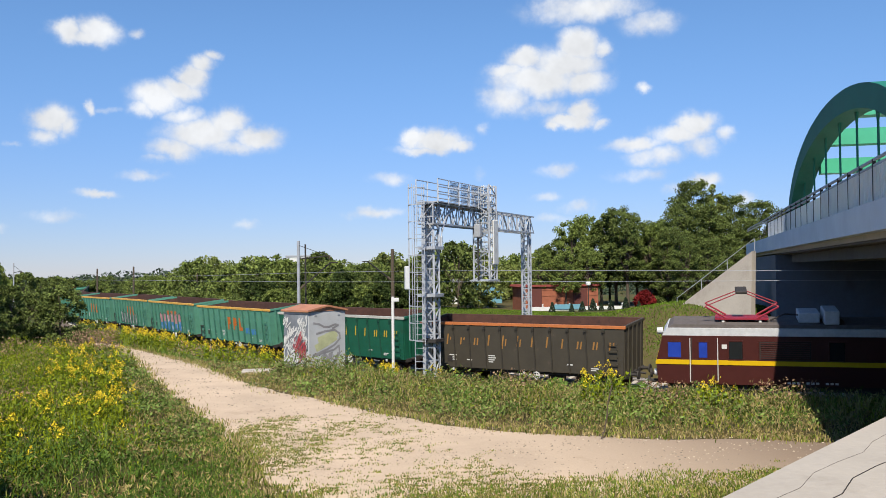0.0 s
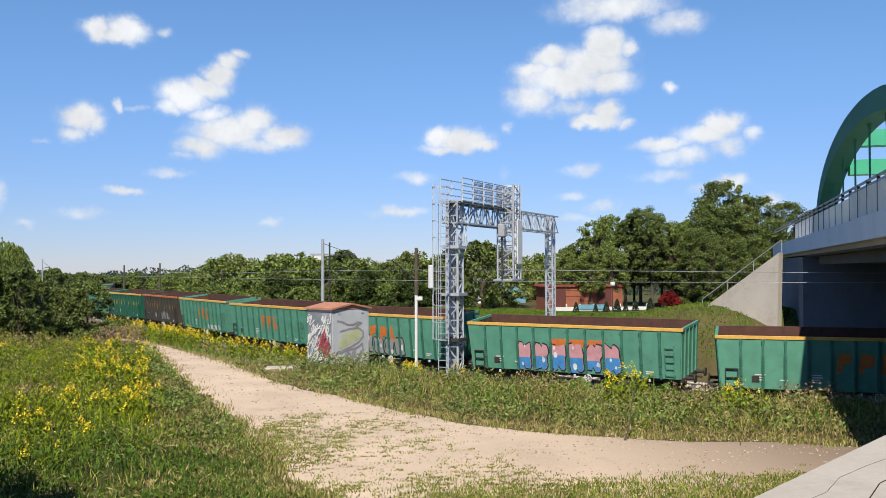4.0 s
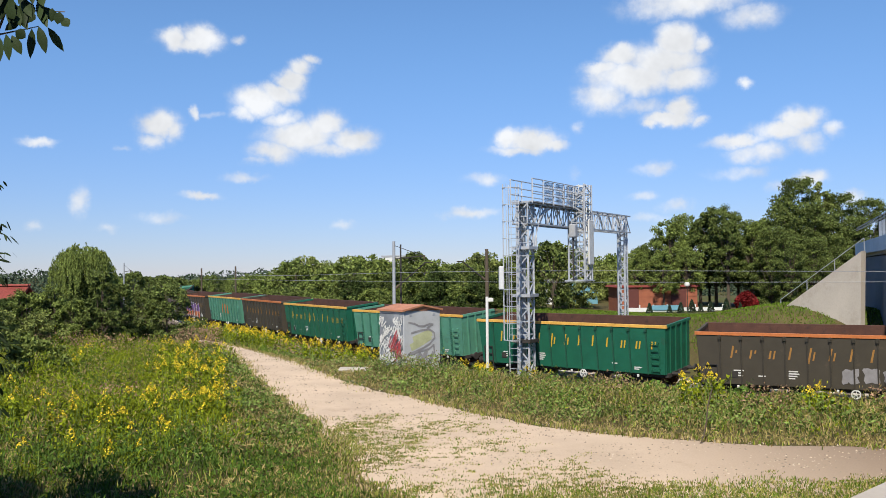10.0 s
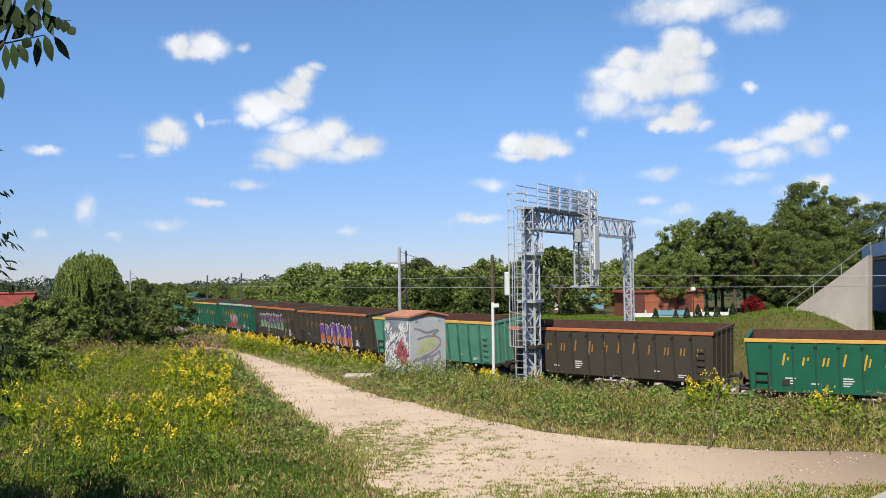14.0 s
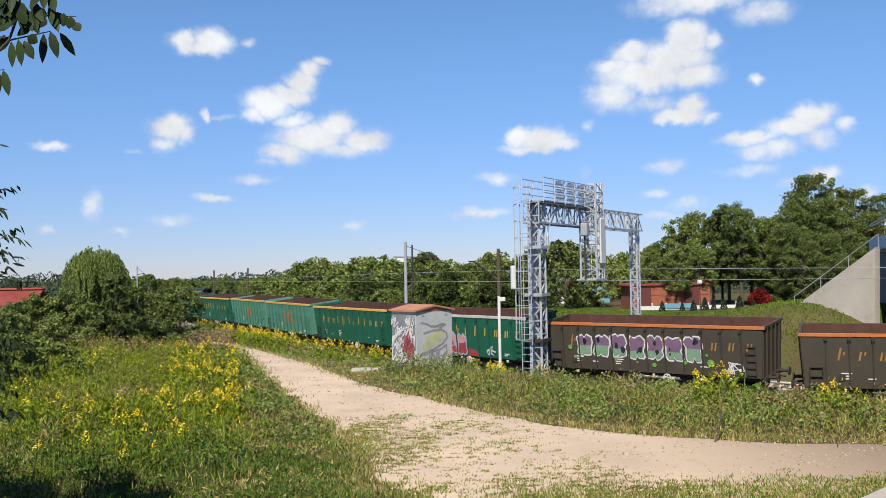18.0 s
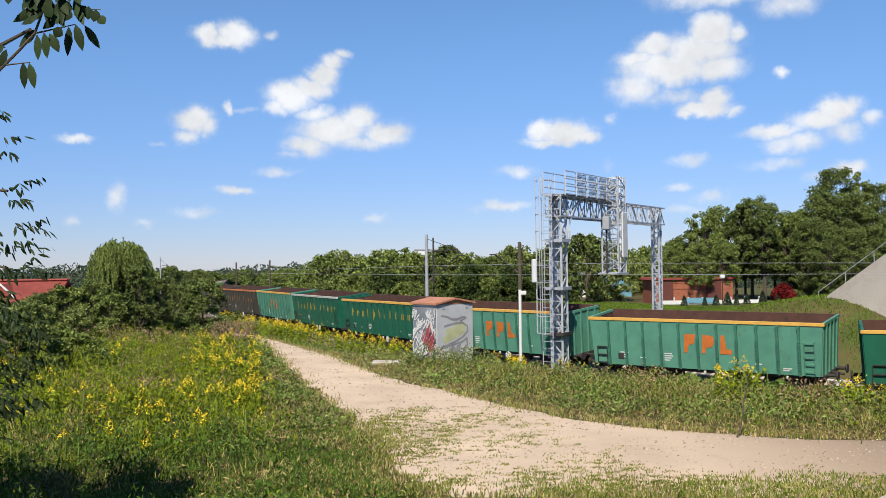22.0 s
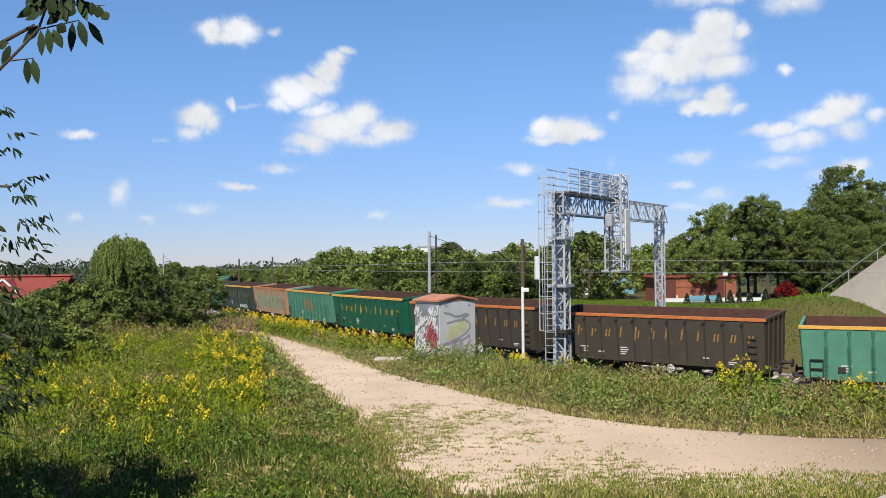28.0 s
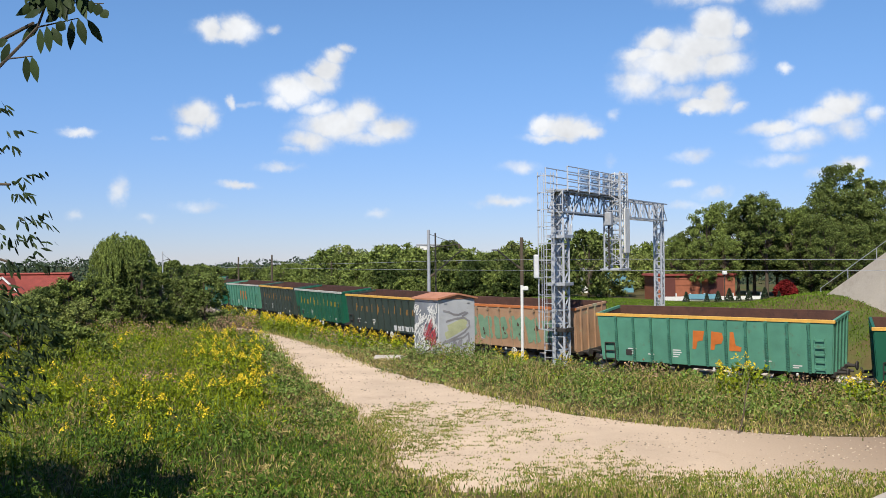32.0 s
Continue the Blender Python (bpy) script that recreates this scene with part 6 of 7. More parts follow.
            off += len(a)
        stuff("grass", v, np.concatenate(f), key, lab, "grass")


build_grass()


def rods(rng, x, y, h, bloom=0.45):
    """Golden rod: stems with narrow leaves and a loose yellow plume."""
    z = land(x, y)
    n = len(x)
    sv, sf = blades(rng, x, y, h, np.full(n, 0.03), 0.12)
    k = 16
    t = rng.uniform(0.2, 0.85, (n, k))
    a = rng.uniform(0, math.tau, (n, k))
    r = rng.uniform(0.03, 0.13, (n, k))
    c = np.stack([x[:, None] + r * np.cos(a), y[:, None] + r * np.sin(a), z[:, None] + t * h[:, None]], -1).reshape(-1, 3)
    lv, lf = leaf_quads(rng, c, 0.075)
    b = rng.uniform(0, 1, n) < bloom
    m = 34
    u = rng.uniform(0, 1, (b.sum(), m))
    a = rng.uniform(0, math.tau, u.shape)
    r = (1 - u) * 0.22 * rng.uniform(0.3, 1, u.shape)
    c = np.stack([x[b][:, None] + r * np.cos(a), y[b][:, None] + r * np.sin(a), z[b][:, None] + h[b][:, None] * 0.92 + u * 0.18 - r * 0.3], -1).reshape(-1, 3)
    yv, yf = leaf_quads(rng, c, 0.032)
    return (sv, sf), (lv, lf), (yv, yf)


def build_pebbles():
    """Small stones and clods strewn over the dirt road."""
    rng = np.random.default_rng(14)
    x, y = spread(rng, 30000, -12, 16, 16.5, 56, 1.6)
    ok = inside(_road, x, y) & (patchy(x, y, 1.5, 91) + rng.normal(size=len(x)) * 0.2 > 0.45)
    x, y = x[ok], y[ok]
    c = np.stack([x, y, land(x, y) + 0.037], -1)
    n = len(c)
    r = (0.008 + 0.0006 * y) * rng.uniform(0.4, 1.7, n)
    a = rng.uniform(0, math.tau, n)
    vs = []
    for k in range(4):
        vs.append(c + np.stack([r * np.cos(a + k * 1.571), r * 0.8 * np.sin(a + k * 1.571), 0 * r], -1))
    vs.append(c + np.stack([0 * r, 0 * r, r * 0.8], -1))
    v = np.stack(vs, 1).reshape(-1, 3)
    i = np.arange(n)[:, None] * 5
    f = np.concatenate([i + [k, (k + 1) % 4, 4] for k in range(4)])
    stuff("pebbles", v, f, "pebble", "small pale stones and clods on the track", "stones")


M["pebble"] = mat("pale_stones", (0.3234, 0.2618, 0.1925), 0.9, vary=0.2, scale=3, fine=20, bump=0, rand=0.6, island=True)
build_pebbles()


def build_rods():
    rng = np.random.default_rng(77)
    xs, ys, hs = [], [], []

    def patch(n, cx, cy, rx, ry, h):
        a, r = rng.uniform(0, math.tau, n), rng.uniform(0, 1, n) ** 0.5
        xs.append(cx + rx * r * np.cos(a))
        ys.append(cy + ry * r * np.sin(a))
        hs.append(h * rng.uniform(0.75, 1.15, n))
    for k in range(30):
        y = 24 + 30 * rng.uniform(0, 1) ** 0.8
        x = -3.6 - (y - 24) * 0.24 - rng.uniform(0.3, 1.0) - rng.uniform(0, 1) ** 1.5 * (7 + 0.3 * y)
        patch(rng.integers(4, 18), x, y, rng.uniform(0.25, 0.8), rng.uniform(0.25, 0.7), rng.uniform(0.75, 1.1))
    for c in ((60, -9.5, 41, 1.8, 5, 1.0), (50, -8.3, 36, 1.0, 3, 1.0), (24, -6.3, 27.6, 0.7, 0.9, 1.0), (18, -9.3, 27.5, 1.0, 0.8, 0.9), (10, -11.5, 27.0, 0.5, 0.5, 0.9),
              (150, -8.8, 62.0, 3.6, 4.2, 1.15), (150, -13.2, 68.5, 2.4, 4.5, 1.2), (110, -9.8, 66.0, 2.6, 3.0, 1.2), (90, -16.0, 73.0, 1.8, 4.0, 1.2), (130, -3.4, 49.5, 2.6, 3.2, 1.15), (40, -6.0, 55, 2.0, 3.0, 1.0), (40, 3.3, 41.9, 0.9, 1.2, 1.05), (18, 3.4, 40.2, 0.7, 0.6, 0.8), (14, 8.75, 27.6, 0.55, 0.4, 1.2), (16, 9.4, 28.3, 0.7, 0.5, 1.35), (10, 5.4, 37.5, 0.8, 0.8, 0.8), (14, 12.2, 26.2, 0.6, 0.4, 1.0)):
        patch(*c)
    x, y, h = np.concatenate(xs), np.concatenate(ys), np.concatenate(hs)
    ok = ~inside(_road, x, y)
    s, l, b = rods(rng, x[ok], y[ok], h[ok])
    xs, ys, hs = [], [], []
    for k in range(60):
        y = 18.5 + 12 * rng.uniform(0, 1) ** 0.8
        patch(rng.integers(4, 12), -2.9 - (y - 19) * 0.25 - rng.uniform(0.6, 9.0), y, 0.35, 0.3, rng.uniform(0.55, 1.05))
    tx, ty, th = np.concatenate(xs), np.concatenate(ys), np.concatenate(hs)
    s2, l2, b2 = rods(rng, tx, ty, th, 0.12)
    l3 = leaf_quads(rng, np.repeat(l2[0].reshape(-1, 4, 3).mean(1), 2, 0) + rng.normal(size=(len(l2[0]) // 2, 3)) * 0.05, 0.048, -0.6, 0.25)
    stuff("tall_weed_stems", *s2, "weed", "upright green weed stems in the field", "weeds")
    stuff("tall_weed_leaves", *l3, "meadow_bright", "narrow yellow-green leaves of tall field weeds", "weeds")
    b = (np.concatenate([b[0], b2[0]]), np.concatenate([b[1], b2[1] + len(b[0])]))
    stuff("golden_rod_stems", *s, "weed", "green golden rod stems", "weeds")
    stuff("golden_rod_leaves", *l, "meadow_bright", "narrow green golden rod leaves", "weeds")
    stuff("golden_rod_blooms", *b, "rod_yellow", "bright yellow golden rod plumes in the field", "flowers")
    # broad weeds: low leafy heaps on the verge and in the field
    cs = []

    def heap(n, cx, cy, rx, ry, h):
        a, r = rng.uniform(0, math.tau, n), rng.uniform(0, 1, n) ** 0.5
        X, Y = cx + rx * r * np.cos(a), cy + ry * r * np.sin(a)
        cs.append(np.stack([X, Y, land(X, Y) + h * rng.uniform(0.05, 1.0, n) * (1 - 0.6 * r)], -1))
    for i in range(130):
        t = rng.uniform(0, 1)
        x, y = np.interp(t, np.linspace(0, 1, len(_pf)), _pf[:, 0]), np.interp(t, np.linspace(0, 1, len(_pf)), _pf[:, 1])
        o = rng.uniform(1.6, 6.5)
        heap(150, x + o * 0.55, y + o * 0.8, rng.uniform(0.4, 1.0), rng.uniform(0.4, 0.9), rng.uniform(0.35, 0.9))
    for i in range(190):
        y = rng.uniform(24, 54)
        x = -2.6 - (y - 20) * 0.27 - rng.uniform(0.5, 1.0) + rng.uniform(0, 1) ** 1.2 * 17
        heap(170, x, y, rng.uniform(0.4, 1.1), rng.uniform(0.4, 1.0), rng.uniform(0.3, 0.75))
    for c in ((1300, -0.4, 40.0, 1.5, 0.8, 1.25), (1300, 1.5, 40.1, 1.3, 0.8, 1.35), (500, -4.2, 22.6, 1.6, 1.2, 0.5), (500, -5.6, 24.2, 1.5, 1.2, 0.55), (260, 6.2, 30.8, 0.7, 0.5, 1.0), (320, 8.6, 28.4, 0.8, 0.5, 1.1), (260, 10.8, 27.2, 0.6, 0.5, 1.0), (420, 3.2, 40.0, 1.4, 1.0, 0.9), (300, 12.4, 26.0, 0.8, 0.5, 0.9), (420, 7.9, 33.4, 0.8, 0.5, 1.0), (420, 5.2, 35.6, 0.9, 0.6, 0.95), (380, 10.6, 31.0, 0.7, 0.5, 0.9), (360, 12.8, 28.8, 0.8, 0.5, 0.9), (380, 14.6, 27.0, 0.9, 0.5, 0.85)):
        heap(*c)
    broad = []
    for n, cx, cy, rx, ry, h in ((120, 9.3, 33.8, 0.5, 0.4, 0.8), (90, 10.0, 32.9, 0.4, 0.4, 0.7), (110, 7.7, 34.8, 0.5, 0.4, 0.6), (100, 11.6, 31.2, 0.5, 0.4, 0.7), (100, 13.4, 29.6, 0.6, 0.4, 0.6), (90, 5.6, 36.2, 0.5, 0.4, 0.6), (70, 3.6, 38.6, 0.4, 0.4, 0.6)):
        a, r = rng.uniform(0, math.tau, n), rng.uniform(0, 1, n) ** 0.5
        X, Y = cx + rx * r * np.cos(a), cy + ry * r * np.sin(a)
        broad.append(np.stack([X, Y, land(X, Y) + h * rng.uniform(0.2, 1.0, n) * (1 - 0.4 * r)], -1))
    stuff("burdock", *leaf_quads(rng, np.concatenate(broad), 0.12, 0.5, 0.55), "weed_fresh", "large fresh green burdock leaves beside the line", "weeds")
    c = np.concatenate(cs)
    c = c[~inside(_road, c[:, 0], c[:, 1]) & (track_dist(c[:, 0], c[:, 1]) < -2.4)]
    low = np.clip(1.0 + (track_dist(c[:, 0], c[:, 1]) + 4.0) * -0.15, 0.6, 1.0)
    g = land(c[:, 0], c[:, 1])
    c[:, 2] = g + (c[:, 2] - g) * low
    k = rng.uniform(0, 1, len(c)) < 0.3 + 0.5 * (patchy(c[:, 0], c[:, 1], 0.8, 44) - 0.3)
    stuff("weeds", *leaf_quads(rng, c[~k], 0.06), "weed", "low broad-leaved green weeds", "weeds")
    stuff("weeds", *leaf_quads(rng, c[k], 0.055), "weed_olive", "low olive weeds going to seed", "weeds")
    # brown seeding docks and reeds
    cs = []
    for n, cx, cy, rx, ry, h in ((1800, -12.5, 55.5, 1.5, 2.5, 1.3), (700, -15.5, 50, 3, 3, 1.2), (900, -20, 52, 4, 3, 1.2), (700, -27, 54, 4, 3, 1.2), (500, -5.5, 51.5, 3, 2.5, 1.0), (250, -10, 31, 1.0, 1.0, 0.8), (220, 10.9, 27.3, 0.8, 0.5, 1.0), (200, 14.5, 26.4, 1.0, 0.6, 1.0), (160, 7.0, 31.2, 0.8, 0.6, 1.0)):
        a, r = rng.uniform(0, math.tau, n), rng.uniform(0, 1, n) ** 0.5
        X, Y = cx + rx * r * np.cos(a), cy + ry * r * np.sin(a)
        cs.append(np.stack([X, Y, land(X, Y) + h * rng.uniform(0.2, 1.0, n)], -1))
    c = np.concatenate(cs)
    c = c[~inside(_road, c[:, 0], c[:, 1])]
    stuff("seed_heads", *leaf_quads(rng, c, 0.055), "seed", "brown seeding dock and reed heads", "weeds")


build_rods()
M["meadow_green"] = mat("fresh_green_plants", (0.06545, 0.1155, 0.01848), 0.6, vary=0.3, scale=0.5, fine=2, bump=0, rand=0.45, island=True, through=0.1)
M["meadow_olive"] = mat("olive_meadow_plants", (0.25, 0.2, 0.08), 0.7, vary=0.3, scale=0.5, fine=2, bump=0, rand=0.45, island=True, through=0.1)


def clumps_of(x, y, cell, seed):
    """Distance to the nearest plant of a jittered planting, and two random numbers of that plant."""
    tab = np.random.default_rng(seed).uniform(0, 1, (128, 128, 4))
    ix, iy = np.floor(x / cell).astype(int), np.floor(y / cell).astype(int)
    best, r1, r2 = np.full(x.shape, 9.0), np.zeros(x.shape), np.zeros(x.shape)
    for dx in (-1, 0, 1):
        for dy in (-1, 0, 1):
            c = tab[(ix + dx) % 128, (iy + dy) % 128]
            d = np.hypot((ix + dx + c[..., 0]) - x / cell, (iy + dy + c[..., 1]) - y / cell)
            k = d < best
            best, r1, r2 = np.where(k, d, best), np.where(k, c[..., 2], r1), np.where(k, c[..., 3], r2)
    return best, r1, r2


def build_meadow():
    """The leafy top of the field and of the verge: small narrow leaves up to a bumpy height."""
    rng = np.random.default_rng(55)
    parts_ = {"meadow_bright": [], "meadow_green": [], "meadow_olive": []}

    def fill(x, y, top, wb, wg):
        u = rng.uniform(0, 1, len(x)) ** 0.6
        c = np.stack([x, y, land(x, y) + top * u], -1)
        r = rng.uniform(0, 1, len(x))
        for key, k in (("meadow_bright", r < wb), ("meadow_green", (r >= wb) & (r < wb + wg)), ("meadow_olive", r >= wb + wg)):
            parts_[key].append(c[k])
    # field
    x, y = spread(rng, 300000, -32, 1, 15, 58, 1.25)
    ok = ~inside(_road, x, y) & (x < np.where(y < 23, -0.4, -1.4 - (y - 23) * 0.3)) & (x > -y * 0.6 - 1)
    x, y = x[ok], y[ok]
    e = edge_dist(_pn, x, y)
    n1, n2, n3 = patchy(x, y, 0.55, 61), patchy(x, y, 2.2, 62), patchy(x, y, 0.9, 63)
    cd, ch, ck = clumps_of(x, y, 1.15, 64)
    top = 0.06 + (0.12 + 0.95 * ch + 0.4 * n1) * smooth(0.3, 3.2, e) * np.clip(1.25 - 1.5 * cd, 0.08, 1) * (0.7 + 0.3 * smooth(20, 28, y))
    far = smooth(22, 27, y + 2 * (n1 - 0.5))
    wb = np.clip((0.06 + 0.8 * far) * (0.35 + 0.5 * n3 + 0.5 * (ck > 0.35)) * smooth(0.5, 3, e), 0, 0.92) * np.where(ck > 0.86, 0.15, 1)
    wg = np.clip((0.95 - 0.4 * far) * (0.6 + 0.6 * n1), 0.05, 0.97) * (1 - wb) * np.where(ck > 0.86, 0.2, 1)
    wg = np.maximum(wg, 0.72 * (1 - wb) * np.where(ck > 0.86, 0.3, 1))
    fill(x, y, top, wb, wg)
    # verge
    x, y = spread(rng, 190000, -14, 20, 20, 64, 1.1)
    d = track_dist(x, y)
    ok = ~inside(_road, x, y) & (d < -2.8) & (x > np.interp(y, _pf[::-1, 1], _pf[::-1, 0])) & ((y > 22.4 - (x - 11.2) * 0.3) | (x < 11.2)) & (edge_dist(_pf, x, y) < 15)
    x, y, d = x[ok], y[ok], d[ok]
    e = edge_dist(_pf, x, y)
    n1, n2, n3 = patchy(x, y, 0.8, 71), patchy(x, y, 2.6, 72), patchy(x, y, 1.3, 73)
    cd, ch, ck = clumps_of(x, y, 0.95, 74)
    top = (0.05 + (0.1 + 0.75 * ch + 0.4 * n1) * smooth(0.5, 3.2, e) * np.clip(1.3 - 1.55 * cd, 0.06, 1)) * (0.4 + 0.6 * smooth(-4.5, -9.0, d))
    wb = np.clip((0.1 * n3 + 0.35 * (ck > 0.75)) * smooth(0.5, 2.5, e), 0, 0.6)
    wg = np.clip(0.05 + 0.3 * n1 + 0.45 * (ck < 0.42), 0, 0.85) * smooth(0.4, 2.8, e)
    fill(x, y, top, wb, wg)
    for (key, cs), lab in zip(parts_.items(), ("feathery yellow-green meadow plants", "fresh green meadow plants", "olive meadow plants going to seed")):
        c = np.concatenate(cs)
        stuff("meadow_plants", *leaf_quads(rng, c, 0.07, -0.9, 0.24), key, lab, "meadow plants")


build_meadow()


# ---- houses and gardens behind the railway ----
M["brick_red"] = mat("orange_brick", (0.2618, 0.0847, 0.04235), 0.85, vary=0.25, scale=2, fine=18)
M["tile_red"] = mat("red_roof_tiles", (0.2079, 0.0385, 0.02695), 0.8, vary=0.25, scale=2)
M["door_brown"] = mat("brown_timber", (0.0924, 0.0231, 0.0154), 0.7, vary=0.2)
M["pool_blue"] = mat("blue_sheet", (0.1232, 0.2772, 0.3465), 0.5, vary=0.15)
M["leaf_red"] = mat("dark_red_leaves", (0.154, 0.0154, 0.0154), 0.6, vary=0.3, scale=1, fine=4, bump=0, rand=0.4, island=True, through=0.1)
M["leaf_thuja"] = mat("thuja_green", (0.0154, 0.03234, 0.01078), 0.8, vary=0.3, scale=1, fine=6, bump=0, rand=0.4, island=True)


def build_brick_house():
    z = land1(18.3, 65.8)
    h = empty("brick_house", (18.3, 65.8, z), label="low orange brick garden house behind the trees", category="house")
    part("wall", box(B(), -2.9, 2.9, -0.1, 3.4, -0.5, 1.75), "brick_red", h)
    rng = random.Random(3)
    part("roof", prism(B(), [(-3.1, 1.754), (3.1, 1.754), (3.0, 1.9), (-3.0, 1.9)], -0.25, 3.6), "tile_red", h, "low brown-red roof edge")
    part("plinth", box(B(), -2.95, 2.95, -0.16, -0.104, -0.5, 0.12), "white", h)
    for x in (-2.0, 1.5):
        part("door", box(B(), x - 0.55, x + 0.55, -0.15, -0.104, 0.14, 1.6, bevel=0.02), "door_brown", h)
    for i in range(8):
        for j in range(2):
            part("brick_band", box(B(), -2.88 + i * 0.72, -2.2 + i * 0.72, -0.125, -0.104, 1.5 - j * 0.45, 1.6 - j * 0.45), "brick_red", h)
    f = empty("garden_fence", (18.0, 63.9, land1(18.0, 63.9)), label="low white fence with blue sheet in the garden", category="fence")
    part("rail", box(B(), -2.6, 4.4, -0.04, 0.04, 0.0, 0.28), "white", f)
    part("sheet", box(B(), -0.7, 1.5, -0.1, -0.045, 0.1, 0.45), "pool_blue", f, "blue plastic sheet")
    for i in range(8):
        part("post", box(B(), -2.6 + i, -2.52 + i, -0.06, 0.06, -0.3, 0.5), "white", f)
    lamp = empty("garden_lamp", (19.6, 63.0, land1(19.6, 63)), label="round white garden lamp on a thin post", category="garden lamp")
    part("post", rod(B(), (0, 0, -0.2), (0, 0, 1.75), 0.035), "iron", lamp)
    part("globe", box(B(), -0.16, 0.16, -0.16, 0.16, 1.75, 2.05, bevel=0.07), "white", lamp)


build_brick_house()


def leafy(name, seed, n, leaf, material, fn, label, category):
    rng = np.random.default_rng(seed)
    t = empty(name, label=label, category=category)
    u = rng.uniform(0, 1, n)
    a = rng.uniform(0, math.tau, n)
    r = fn(u) * rng.uniform(0.75, 1.0, n)
    p = np.stack([r * np.cos(a), r * np.sin(a), u], -1)
    v, f = leaf_quads(rng, p, leaf)
    c = new("crown", mesh_np("crown", v, f, material))
    c.parent = t
    part("trunk", rod(B(), (0, 0, -0.2), (0, 0, 0.7), 0.05, 0.03), "bark", t)
    return t


thuja = leafy("thuja", 4, 700, 0.07, "leaf_thuja", lambda u: 0.34 * (1 - u) ** 0.8 + 0.03, "small dark conical thuja on the lawn", "thuja")
tagged(thuja, group="thujas on the lawn")
for i, px in enumerate((1228, 1248, 1268, 1284, 1302, 1330, 1355, 1192)):
    plant(thuja, on_view(px, 61), 61, 0.62 + 0.14 * ((i * 7) % 3), i * 50)
redbush = leafy("red_bush", 6, 2600, 0.1, "leaf_red", lambda u: np.sin(np.pi * np.clip(u * 0.8 + 0.15, 0, 1)) * 0.6, "dark red ornamental bush on the lawn", "bush")
plant(redbush, 24.2, 64.0, 1.35, 0)


def build_sheds():
    s = empty("garden_shed", (12.9, 78.0, land1(12.9, 78)), label="small white garden shed behind the railway", category="shed")
    part("wall", box(B(), -0.9, 0.9, -0.8, 0.8, -0.3, 2.0, bevel=0.02), "white", s)
    part("roof", box(B(), -1.0, 1.0, -0.95, 0.95, 2.004, 2.12), "mast", s)
    t = empty("blue_tent", (15.2, 80.0, land1(15.2, 80)), label="turquoise canvas garden tent behind the trees", category="tent")
    part("canopy", prism(B(), [(-1.5, 0.9), (1.5, 0.9), (0, 1.9)], -1.2, 1.2), "pool_blue", t)
    part("side", box(B(), -1.4, 1.4, -1.1, 1.1, -0.2, 0.896), "pool_blue", t)
    c = empty("apartment_block", (-4.5, 330, land1(-4.5, 330)), label="distant white apartment block above the trees", category="building")
    part("wall", box(B(), -5.0, 5.0, -4, 4, -1, 17.0), "white", c)
    part("roof", box(B(), -5.2, 5.2, -4.2, 4.2, 17.004, 17.5), "mast", c)
    for i in range(5):
        for j in range(5):
            part("window", box(B(), -4.4 + i * 1.9, -3.2 + i * 1.9, -4.06, -4.004, 2.2 + j * 2.9, 3.7 + j * 2.9), "glass_dark", c)
    h = empty("red_roofed_house", (-40.8, 88.0, land1(-40.8, 88) + 0.1), label="house with red tiled roof and dormer beyond the bushes", category="house")
    part("wall", box(B(), -4.2, 4.2, -3, 3, -0.5, 1.5), "white", h)
    for sy in (-1, 1):
        bm = B()
        box(bm, -4.6, 4.6, 0, 4.3, -0.08, 0.08, pose(0, sy * 3.4, 1.35, 0, 0, 0 if sy < 0 else 180) @ pose(0, 0, 0, 30))
        roof = part("roof", bm, "tile_red", h, "red tiled roof slope")
        if sy < 0:
            for i in range(22):
                part("roof_course", box(B(), -4.6, 4.6, i * 0.19, i * 0.19 + 0.16, 0.085, 0.12, pose(0, -3.4, 1.35) @ pose(0, 0, 0, 30)), "tile_red", roof)
    part("dormer", prism(B(), [(-1.3, 0), (0, 1.15), (1.3, 0)], -2.9, 0.0, pose(-0.7, 0, 2.0)), "tile_red", h)
    for s2 in (-1, 1):
        part("barge_board", bar(B(), (-0.7, -2.95, 3.2), (-0.7 + s2 * 1.45, -2.95, 1.9), 0.1, 0.16), "white", h, "white barge board")


build_sheds()
for k, x, y, s in ((1, -44, 80, 0.6), (0, -40, 79, 0.6), (1, -36.5, 78, 0.55), (0, -33.0, 76, 0.75), (1, -47, 78, 0.7)):
    plant(bush[k], x, y, s, x * 17 % 360)


# ---- the near tree, whose twigs hang into the view ----
M["leaf_near"] = mat("dark_glossy_leaves", (0.026, 0.04, 0.014), 0.45, vary=0.25, scale=6, fine=40, bump=0.1, rand=0.35, island=True, through=0.15)


def leaflet(base, tip, width, normal, verts, faces, droop=0.15):
    base, tip, normal = Vector(base), Vector(tip), Vector(normal).normalized()
    ax = tip - base
    side = ax.cross(normal).normalized()
    k = len(verts)
    for t, w in ((0.0, 0.05), (0.22, 0.75), (0.5, 1.0), (0.78, 0.6), (1.0, 0.0)):
        c = base + ax * t + normal * droop * ax.length * (t * (1 - t))
        verts.append(tuple(c + side * w * width / 2 - normal * w * width * 0.12))
        verts.append(tuple(c))
        verts.append(tuple(c - side * w * width / 2 - normal * w * width * 0.12))
    for i in range(4):
        a = k + i * 3
        faces.append((a, a + 1, a + 4, a + 3))
        faces.append((a + 1, a + 2, a + 5, a + 4))


